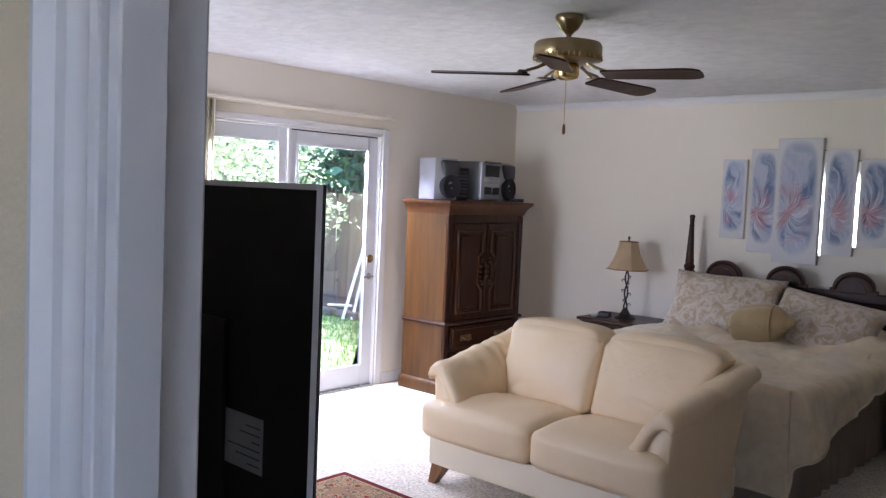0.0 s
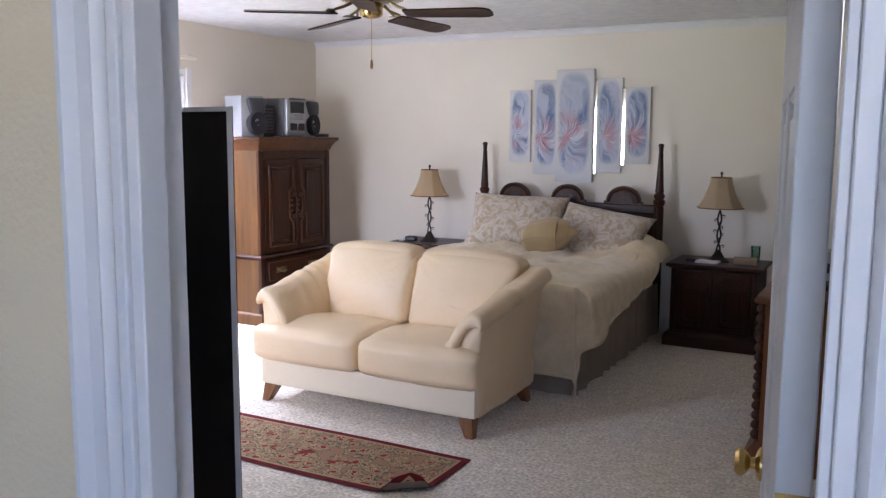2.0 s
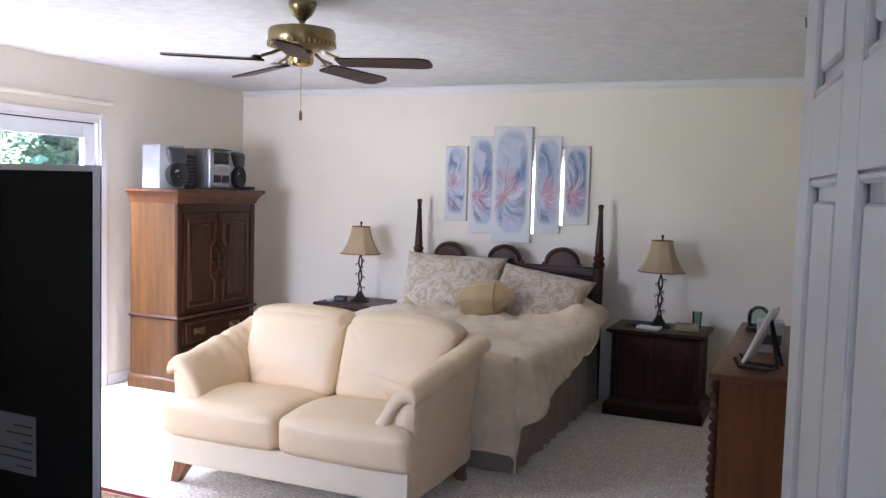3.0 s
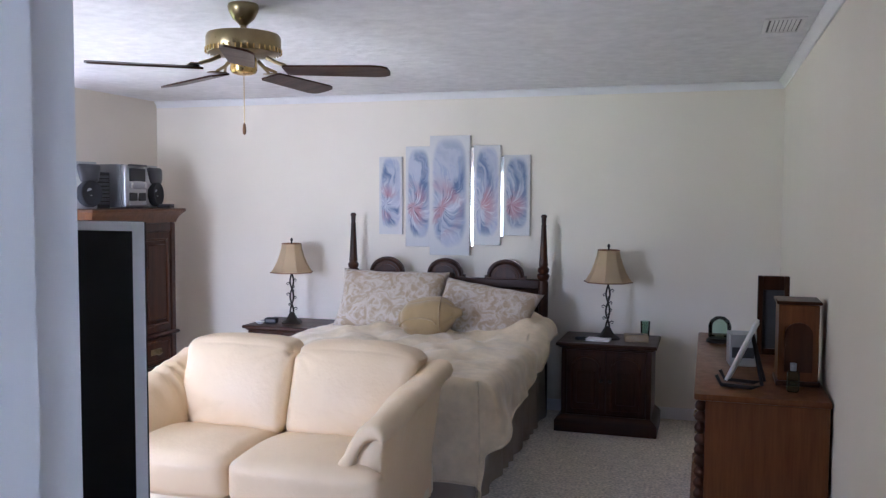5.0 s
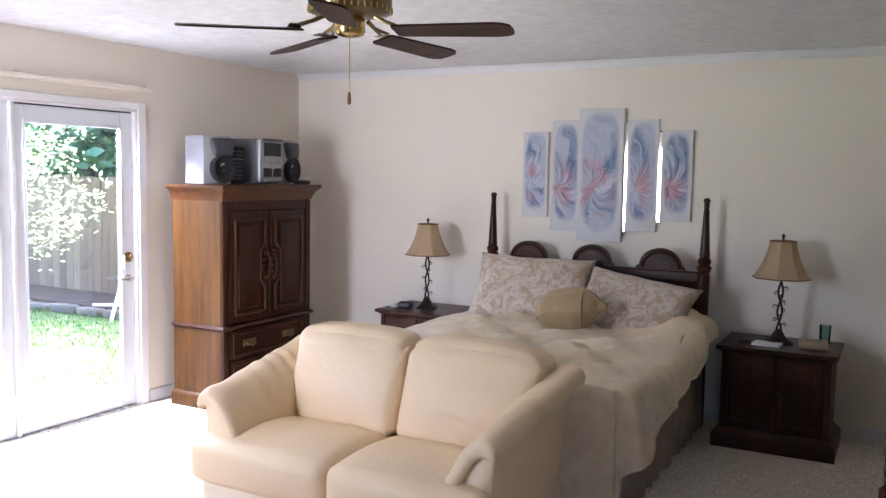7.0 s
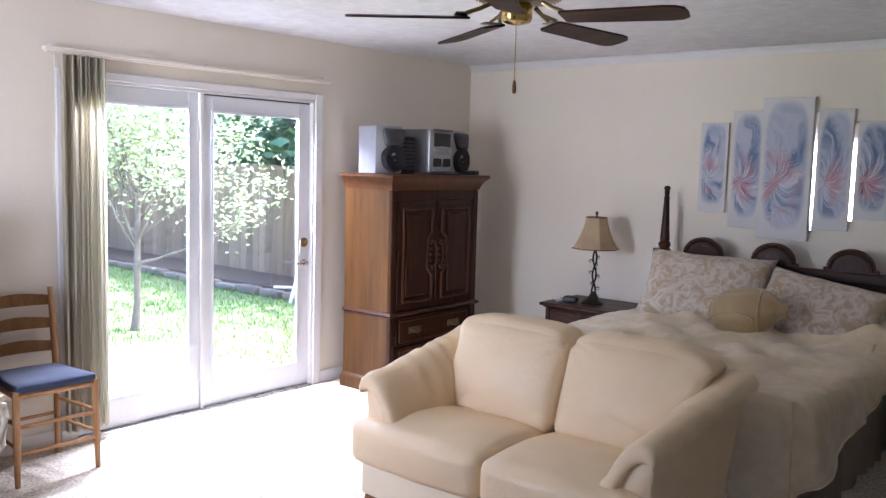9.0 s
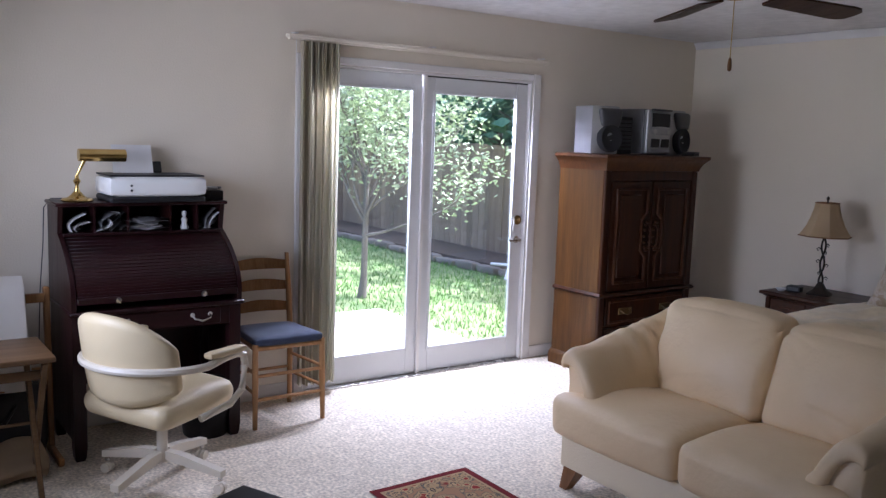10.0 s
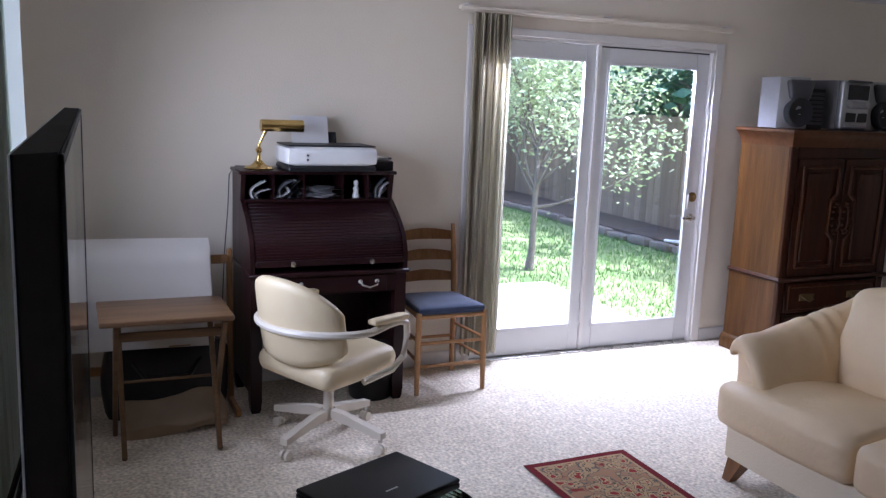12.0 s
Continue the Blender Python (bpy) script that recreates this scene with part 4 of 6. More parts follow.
def pillow(name, w, h, t, m, material, label, category, frill=0.0, wr=0.006):
    bm = B()
    for s in (-1, 1):
        def f(a, b, s=s):
            u, v = 2 * a - 1, 2 * b - 1
            k = ((1 - u ** 4) * (1 - v ** 4)) ** 0.55
            pinch = 1 - 0.10 * (1 - u * u) * abs(v)
            pinch2 = 1 - 0.08 * (1 - v * v) * abs(u)
            z = s * t / 2 * k
            p = Vector((u * w / 2 * pinch2, v * h / 2 * pinch, z))
            return p + wr * noise.noise_vector(p * 9 + Vector((s, w * 10, 0))) * (0.3 + k)
        sheet(bm, f, 26, 20)
    bmesh.ops.remove_doubles(bm, verts=bm.verts[:], dist=0.012 if wr else 0.002)
    ob = solid(name, bm, material, label, category, m=m, sharp=180)
    return ob


pillow("pillow", 0.82, 0.52, 0.21, pose(-1.285, 4.53, 0.835, 56, 1, 5), BROCADE, "beige floral brocade pillow leaning on the headboard", "pillow")
pillow("pillow", 0.76, 0.50, 0.20, pose(-0.575, 4.46, 0.775, 50, 7, -10), BROCADE, "beige floral brocade pillow with a fringed edge on the bed", "pillow")
tp = thing("throw_pillow", "plump oval gold satin throw pillow with corded seams", "pillow", pose(-0.875, 4.15, 0.775, -24, -6, -4))


def plump(p, u):
    """Rounds the pillow's ends and draws one of them out to a blunt point."""
    k = 1 - 0.22 * u.x * u.x - 0.34 * max(0.0, u.x) ** 1.5
    return (p.x * (1.12 if u.x > 0 else 0.95), p.y * k, p.z * k + 0.03 * max(0.0, u.x))


part("body", soft(B(), (0, 0, 0), (0.43, 0.22, 0.26), 0.108, 20, (0.01, 0.02, 0.02), plump, 0.009), GOLDP, tp, sharp=180)
part("piping", tube(B(), [(0.105 - 0.02 * math.cos(k * math.tau / 24), 0.107 * math.cos(k * math.tau / 24), 0.010 + 0.125 * math.sin(k * math.tau / 24)) for k in range(25)], 0.007, 6), GOLDP, tp)
part("seam", tube(B(), [(-0.02 + 0.13 * math.cos(math.pi * k / 14), -0.112 - 0.016 * math.sin(math.pi * k / 14), -0.085 + 0.050 * math.sin(math.pi * k / 14)) for k in range(15)], 0.006, 6), GOLDP, tp, "corded seam")


# ---- armoire ----
arm = thing("armoire", "tall oak and walnut armoire with carved doors and a drawer", "armoire", pose(-3.45, 3.915, 0))
AD, AW = 0.445, 0.945      # depth, width
part("side_panel", span(B(), (0, -AW / 2, 0.09), (AD - 0.02, -AW / 2 + 0.025, 1.40), 0.003), OAK, arm, "honey oak side panel")
part("side_panel", span(B(), (0, AW / 2 - 0.025, 0.09), (AD - 0.02, AW / 2, 1.40), 0.003), OAK, arm, "honey oak side panel")
part("back_panel", span(B(), (0, -AW / 2 + 0.025, 0.09), (0.012, AW / 2 - 0.025, 1.40)), OAK, arm)
part("carcass", span(B(), (0.014, -AW / 2 + 0.026, 0.10), (AD - 0.03, AW / 2 - 0.026, 1.395)), WALNUT, arm)


def ring_mould(prof, d, w, xb=0.0):
    """A moulding round three sides of a case, its back at x = xb; prof is (out, z) pairs."""
    bm = B()
    rings = []
    for o, z in prof:
        rings.append([bm.verts.new(p) for p in ((xb, -w / 2 - o, z), (d + o, -w / 2 - o, z), (d + o, w / 2 + o, z), (xb, w / 2 + o, z))])
    for a, b in zip(rings, rings[1:]):
        for k in range(4):
            bm.faces.new((a[k], a[(k + 1) % 4], b[(k + 1) % 4], b[k]))
    bm.faces.new(rings[0][::-1])
    bm.faces.new(rings[-1])
    return bm


# darker wood than the sides, the shade on the cornice front put into its colour
part("cornice", ring_mould([(0.002, 1.395), (0.006, 1.41), (0.012, 1.425), (0.022, 1.445), (0.038, 1.465), (0.05, 1.475), (0.056, 1.482), (0.056, 1.5), (0.05, 1.503)], AD, AW), REDWOOD, arm, "stepped wooden cornice")
part("plinth", ring_mould([(0.026, 0.001), (0.026, 0.07), (0.018, 0.085), (0.006, 0.098), (0.002, 0.10)], AD, AW), OAK, arm)
part("waist_moulding", ring_mould([(0.002, 0.535), (0.012, 0.54), (0.018, 0.55), (0.012, 0.56), (0.002, 0.566)], AD, AW), WALNUT, arm)
fx = AD - 0.028
for y0, y1 in ((-AW / 2 + 0.003, -AW / 2 + 0.06), (AW / 2 - 0.06, AW / 2 - 0.003)):
    part("corner_post", span(B(), (fx, y0, 0.10), (AD, y1, 1.395), 0.008), WALNUT, arm)
part("rail", span(B(), (fx, -AW / 2 + 0.06, 1.33), (AD - 0.004, AW / 2 - 0.06, 1.395), 0.004), WALNUT, arm)
for s in (-1, 1):
    y0, y1 = (-0.402, -0.004) if s < 0 else (0.004, 0.402)
    d = part("door", span(B(), (fx, y0, 0.572), (AD - 0.004, y1, 1.325), 0.004), WALNUT, arm)
    cx = (y0 + y1) / 2
    bm = B()
    a, b, c, e = y0 + 0.05, y1 - 0.05, 0.63, 1.27
    inn = 0.05
    # shaped moulding: the inner side bows round the carved pull
    if s < 0:
        pts = [(a, c), (b, c), (b, 0.80), (b - inn, 0.85), (b - inn, 1.06), (b, 1.10), (b, e), (a, e), (a, c)]
    else:
        pts = [(b, c), (a, c), (a, 0.80), (a + inn, 0.85), (a + inn, 1.06), (a, 1.10), (a, e), (b, e), (b, c)]
    fine_pts = []
    for (p0, q0), (p1, q1) in zip(pts, pts[1:]):
        for k in range(4):
            fine_pts.append((AD + 0.003, p0 + (p1 - p0) * k / 4, q0 + (q1 - q0) * k / 4))
    fine_pts.append((AD + 0.003, *pts[-1]))
    tube(bm, fine_pts, 0.011, 8)
    part("moulding", bm, CARVED, d, "carved shaped moulding")
    part("raised_panel", box(B(), (AD + 0.001, cx + 0.02 * s, 0.95), (0.016, 0.21, 0.57), 0.007), WALNUT, d)
    bm = B()
    yh = -0.035 if s < 0 else 0.035
    for k in range(14):
        a = k * math.tau / 14
        lathe(bm, [(0.0, -0.012), (0.011, -0.006), (0.013, 0.0), (0.011, 0.006), (0.0, 0.012)], (AD + 0.008, yh + s * 0.03 * math.cos(a) + s * 0.01, 0.945 + 0.10 * math.sin(a)), 8)
    tube(bm, [(AD + 0.004, yh, 0.86), (AD + 0.03, yh, 0.89), (AD + 0.034, yh, 0.945), (AD + 0.03, yh, 1.0), (AD + 0.004, yh, 1.03)], 0.007, 8)
    part("handle", bm, CARVED, d, "carved scrolled door pull")
for k, (z0, z1) in enumerate(((0.33, 0.525), (0.115, 0.315))):
    d = part("drawer", span(B(), (fx, -0.40, z0), (AD - 0.004, 0.40, z1), 0.004), WALNUT, arm)
    bm = B()
    z0b, z1b = z0 + 0.025, z1 - 0.025
    tube(bm, [(AD, -0.37, z0b), (AD, 0.37, z0b)], 0.008, 8)
    tube(bm, [(AD, -0.37, z1b), (AD, 0.37, z1b)], 0.008, 8)
    tube(bm, [(AD, -0.37, z0b), (AD, -0.37, z1b)], 0.008, 8)
    tube(bm, [(AD, 0.37, z0b), (AD, 0.37, z1b)], 0.008, 8)
    part("moulding", bm, CARVED, d)
    for yh in (-0.21, 0.21):
        bm = B()
        zc = (z0 + z1) / 2
        box(bm, (AD - 0.001, yh, zc), (0.006, 0.13, 0.045), 0.003)
        tube(bm, [(AD + 0.002, yh - 0.045, zc + 0.006), (AD + 0.024, yh - 0.035, zc - 0.008), (AD + 0.026, yh, zc - 0.018), (AD + 0.024, yh + 0.035, zc - 0.008), (AD + 0.002, yh + 0.045, zc + 0.006)], 0.006, 8)
        part("handle", bm, ABRASS, d, "antique brass bail pull")

# ---- stereo on the armoire ----
ZA = 1.504


def speaker(y, turn, label):
    sp = thing("loudspeaker", label, "loudspeaker", pose(-3.265, y, ZA, 0, 0, turn), group="stereo loudspeakers")
    part("cabinet", span(B(), (-0.16, -0.105, 0), (0.07, 0.105, 0.325), 0.006, 2), PSILVER, sp, "pale silver cabinet")
    bm = B()
    sheet(bm, lambda u, v: Vector((0.072 + 0.045 * math.sin(math.pi * u) * (0.5 + 0.5 * math.sin(math.pi * min(1, v * 1.1))), -0.104 + 0.208 * u, 0.004 + 0.318 * v)), 12, 12)
    part("front", bm, SILVER, sp, "curved silver front")
    bm = B()
    lathe(bm, [(0.094, -0.02), (0.096, 0.014), (0.088, 0.03), (0.072, 0.026), (0.03, 0.008), (0.0, 0.014)], seg=28)
    bmesh.ops.transform(bm, matrix=pose(0.105, 0.018, 0.106, 0, 88, 6), verts=bm.verts)
    part("woofer", bm, CONE, sp, "black woofer")
    part("dust_cap", lathe(B(), [(0.014, 0), (0.010, 0.005), (0, 0.007)], (0.115, 0.018, 0.09), 12), CHROME, sp)
    part("tweeter", soft(B(), (0.098, 0.022, 0.245), (0.05, 0.165, 0.13), 0.024, 7, (0.012, 0, 0), lambda p, u: (p.x - 0.10 * (p.z - 0.245), p.y * (1 + 0.35 * (p.z - 0.245) / 0.13), p.z)), DGREY, sp, "dark grey tweeter grille")


speaker(3.62, -14, "silver and black loudspeaker on the armoire")
speaker(4.33, 6, "silver and black loudspeaker beside the stereo unit")
stx = thing("stereo_unit", "silver compact stereo with a disc tray and tape deck", "stereo", pose(-3.25, 4.05, ZA, 0, 0, 4))
part("case", span(B(), (-0.2, -0.135, 0.006), (0.10, 0.135, 0.32), 0.006, 2), mat("mid_grey_plastic", (0.17, 0.17, 0.18), (0.14, 0.14, 0.15), scale=9, rough=0.45), stx)
part("front_panel", soft(B(), (0.118, 0, 0.163), (0.05, 0.265, 0.31), 0.02, 6, (0.012, 0, 0)), SILVER, stx)
part("display", box(B(), (0.150, 0, 0.245), (0.008, 0.20, 0.095), 0.003), BLACK, stx, "black display window")
part("cd_tray", box(B(), (0.152, 0, 0.315), (0.03, 0.21, 0.014), 0.004), DGREY, stx)
bm = B()
box(bm, (0.155, 0, 0.165), (0.014, 0.19, 0.05), 0.006)
part("control_bar", bm, PSILVER, stx)
for yk in (-0.085, 0.085):
    b2 = lathe(B(), [(0.024, 0), (0.024, 0.012), (0.018, 0.018), (0, 0.018)], seg=20)
    bmesh.ops.transform(b2, matrix=pose(0.15, yk, 0.165, 0, 90, 0), verts=b2.verts)
    part("knob", b2, SILVER, stx)
for yk in (-0.055, 0.055):
    part("tape_door", box(B(), (0.150, yk, 0.085), (0.010, 0.095, 0.06), 0.004), BLACK, stx)
part("foot_bar", box(B(), (0.15, 0, 0.03), (0.012, 0.22, 0.02), 0.004), PSILVER, stx)
mr = thing("mini_amplifier", "black stereo component between the loudspeakers", "stereo", pose(-3.33, 3.80, ZA))
part("case", span(B(), (-0.12, -0.10, 0), (0.13, 0.08, 0.26), 0.006), BLACK, mr)
for k in range(8):
    part("rib", span(B(), (0.131, -0.09, 0.03 + 0.027 * k), (0.138, 0.07, 0.045 + 0.027 * k), 0.002), DGREY, mr)
bx = thing("small_box", "small dark box lying on the armoire", "box", pose(-3.1, 4.40, ZA, 0, 0, 10))
part("body", span(B(), (-0.05, -0.04, 0), (0.05, 0.04, 0.022), 0.003), BLACK, bx)
part("lid", span(B(), (-0.051, -0.041, 0.022), (0.051, 0.041, 0.03), 0.002), DGREY, bx)


# ---- nightstands ----
def nightstand(x, y, label):
    ns = thing("nightstand", label, "nightstand", pose(x, y, 0), group="nightstands")
    w, d = 0.60, 0.49
    part("body", span(B(), (-w / 2, -d / 2 + 0.03, 0.10), (w / 2, d / 2, 0.575), 0.003), WALNUT, ns)

    def ring(prof):
        bm = B()
        rr = [[bm.verts.new(p) for p in ((-w / 2 - o, -d / 2 - o + 0.02, z), (w / 2 + o, -d / 2 - o + 0.02, z), (w / 2 + o, d / 2, z), (-w / 2 - o, d / 2, z))] for o, z in prof]
        for a, b in zip(rr, rr[1:]):
            for k in range(4):
                bm.faces.new((a[k], a[(k + 1) % 4], b[(k + 1) % 4], b[k]))
        bm.faces.new(rr[0][::-1])
        bm.faces.new(rr[-1])
        return bm
    part("top", ring([(0.0, 0.572), (0.012, 0.578), (0.018, 0.585), (0.034, 0.59), (0.036, 0.605), (0.03, 0.612)]), WALNUTX, ns)
    part("plinth", ring([(0.042, 0.001), (0.042, 0.075), (0.03, 0.092), (0.012, 0.105), (0.001, 0.115)]), WALNUTX, ns)
    for s in (-1, 1):
        x0, x1 = (-0.262, -0.003) if s < 0 else (0.003, 0.262)
        yf = -d / 2 + 0.03
        dd = part("door", span(B(), (x0, yf - 0.016, 0.13), (x1, yf, 0.56), 0.004), WALNUT, ns)
        bm = B()
        a, b, c, e = x0 + 0.035, x1 - 0.035, 0.165, 0.525
        mid = (a + b) / 2
        pts = [(a, c), (b, c), (b, 0.45)] + [(mid + (b - mid) * math.cos(k * math.pi / 8), 0.45 + 0.07 * math.sin(k * math.pi / 8)) for k in range(1, 8)] + [(a, 0.45), (a, c)]
        tube(bm, [(p, yf - 0.017, q) for p, q in pts], 0.009, 8)
        part("moulding", bm, CARVED, dd)
        part("raised_panel", box(B(), (mid, yf - 0.018, 0.31), (0.13, 0.014, 0.22), 0.006), WALNUT, dd)
        bm = B()
        xh = -0.03 if s < 0 else 0.03
        lathe(bm, [(0.014, 0), (0.009, 0.006), (0.006, 0.014), (0.013, 0.022), (0.010, 0.03), (0, 0.032)], seg=14)
        bmesh.ops.transform(bm, matrix=pose(xh, yf - 0.016, 0.36, 90, 0, 0), verts=bm.verts)
        part("knob", bm, IRON, dd, "dark metal knob")
        part("corner_post", span(B(), (s * 0.30 - 0.035 if s > 0 else -0.30, yf - 0.02, 0.115), (0.30 if s > 0 else -0.265, yf + 0.002, 0.572), 0.006), WALNUT, ns)
    return ns


nightstand(0.287, 4.70, "dark carved walnut nightstand with two doors")
nightstand(-2.13, 4.70, "dark carved walnut nightstand beside the armoire corner")
ZN = 0.613


def table_lamp(x, y, label):
    la = thing("table_lamp", label, "table lamp", pose(x, y, ZN, 0, 0, 20), group="bedside lamps")
    part("base", lathe(B(), [(0.078, 0), (0.08, 0.008), (0.062, 0.02), (0.045, 0.03), (0.03, 0.055), (0.02, 0.075), (0.012, 0.085)], seg=20, square=0.6), IRON, la, "dark iron foot")
    for ph in (0, math.pi):
        bm = B()
        pts = [(0.013 * math.cos(ph + 26 * z), 0.013 * math.sin(ph + 26 * z), 0.08 + z) for z in [k * 0.0125 for k in range(25)]]
        tube(bm, pts, 0.0065, 8)
        part("twisted_stem", bm, IRON, la)
    for k in range(9):
        bm = B()
        a, z = k * 2.3, 0.11 + k * 0.028
        d = Vector((math.cos(a), math.sin(a), 0))
        tube(bm, [d * 0.012 + Vector((0, 0, z)), d * 0.03 + Vector((0, 0, z + 0.012)), d * 0.042 + Vector((0, 0, z + 0.004)), d * 0.036 + Vector((0, 0, z - 0.008)), d * 0.026 + Vector((0, 0, z - 0.004))], [0.004, 0.004, 0.0035, 0.003, 0.0025], 6)
        part("scroll", bm, IRON, la)
    part("neck", rod(B(), (0, 0, 0.38), (0, 0, 0.64), 0.006), IRON, la)
    bm = B()
    prof = [(0.150, 0.395), (0.131, 0.425), (0.110, 0.465), (0.090, 0.52), (0.075, 0.575), (0.067, 0.62)]
    seg = 8
    rr = []
    for r, z in prof:
        ring = []
        for k in range(seg):
            a = (k + 0.5) * math.tau / seg
            x_, y_ = r * 1.12 * math.cos(a), r * 1.12 * math.sin(a)
            ring.append(bm.verts.new((x_, y_, z)))
        rr.append(ring)
    for u, v in zip(rr, rr[1:]):
        for k in range(seg):
            bm.faces.new((u[k], u[(k + 1) % seg], v[(k + 1) % seg], v[k]))
    bmesh.ops.solidify(bm, geom=bm.faces[:], thickness=0.003)
    part("shade", bm, SHADE, la, "bell-shaped parchment shade with flat sides", sharp=20)
    bm = B()
    tube(bm, [(0.150 * 1.125 * math.cos((k + 0.5) * math.tau / 8), 0.150 * 1.125 * math.sin((k + 0.5) * math.tau / 8), 0.397) for k in range(9)], 0.004, 6)
    part("shade_trim", bm, LEGW, la, "brown braid on the shade's edge")
    bm = B()
    tube(bm, [(0.067 * 1.125 * math.cos((k + 0.5) * math.tau / 8), 0.067 * 1.125 * math.sin((k + 0.5) * math.tau / 8), 0.619) for k in range(9)], 0.004, 6)
    part("shade_trim", bm, LEGW, la, "brown braid on the shade's edge")
    part("finial", lathe(B(), [(0.004, 0.63), (0.006, 0.638), (0.011, 0.645), (0.009, 0.655), (0.004, 0.662), (0, 0.664)], seg=12), IRON, la)


table_lamp(0.268, 4.713, "twisted iron table lamp with a parchment bell shade")
table_lamp(-2.162, 4.675, "twisted iron table lamp with a parchment shade, beside the bed")


def book(name, x, y, z, w, d, h, turn, m1, label, cat="book"):
    bk = thing(name, label, cat, pose(x, y, z, 0, 0, turn))
    part("cover", span(B(), (-w / 2, -d / 2, 0), (w / 2, d / 2, 0.003), 0.001), m1, bk)
    part("cover", span(B(), (-w / 2, -d / 2, h - 0.003), (w / 2, d / 2, h), 0.001), m1, bk)
    part("pages", span(B(), (-w / 2 + 0.004, -d / 2 + 0.004, 0.003), (w / 2 - 0.003, d / 2 - 0.004, h - 0.003)), PAPER, bk)
    return z + h


TANB = mat("tan_box_card", (0.36, 0.27, 0.16), (0.30, 0.22, 0.13), scale=10, rough=0.7)
tb = thing("tissue_box", "flat tan tissue box on the nightstand", "box", pose(0.47, 4.66, ZN, 0, 0, 8))
part("body", span(B(), (-0.08, -0.06, 0), (0.08, 0.06, 0.045), 0.006, 2), TANB, tb)
# dark plate on the closed lid, coloured as the shade in its slot
part("slot", span(B(), (-0.05, -0.012, 0.045), (0.05, 0.012, 0.047), 0.0005), DGREY, tb)
book("book", 0.22, 4.60, ZN, 0.16, 0.11, 0.014, -6, WHITEP, "white paperback lying under the lamp")
gl = thing("drinking_glass", "pale green tall glass on the nightstand", "glass", pose(0.52, 4.80, ZN))
part("bowl", lathe(B(), [(0.026, 0), (0.03, 0.003), (0.034, 0.12), (0.031, 0.12), (0.027, 0.008), (0.0, 0.008)], seg=20), GREENGLASS, gl)
ph = thing("eyeglass_case", "small black eyeglass case on the nightstand", "glasses case", pose(0.10, 4.58, ZN, 0, 0, 15))
part("shell", soft(B(), (0, 0, 0.012), (0.08, 0.035, 0.024), 0.011, 5), BLACK, ph)
cl = thing("clock_radio", "small dark clock radio beside the lamp", "clock", pose(-2.30, 4.60, ZN, 0, 0, 12))
part("case", soft(B(), (0, 0, 0.022), (0.10, 0.07, 0.044), 0.012, 5), BLACK, cl)
part("display", span(B(), (-0.035, -0.0365, 0.012), (0.035, -0.0355, 0.034)), DGREY, cl)
sm = thing("white_dish", "small white dish on the nightstand", "dish", pose(-2.37, 4.55, ZN))
part("bowl", lathe(B(), [(0.02, 0), (0.022, 0.003), (0.038, 0.018), (0.036, 0.018), (0.02, 0.006), (0, 0.006)], seg=18), WHITEP, sm)

# ---- wall art over the bed ----


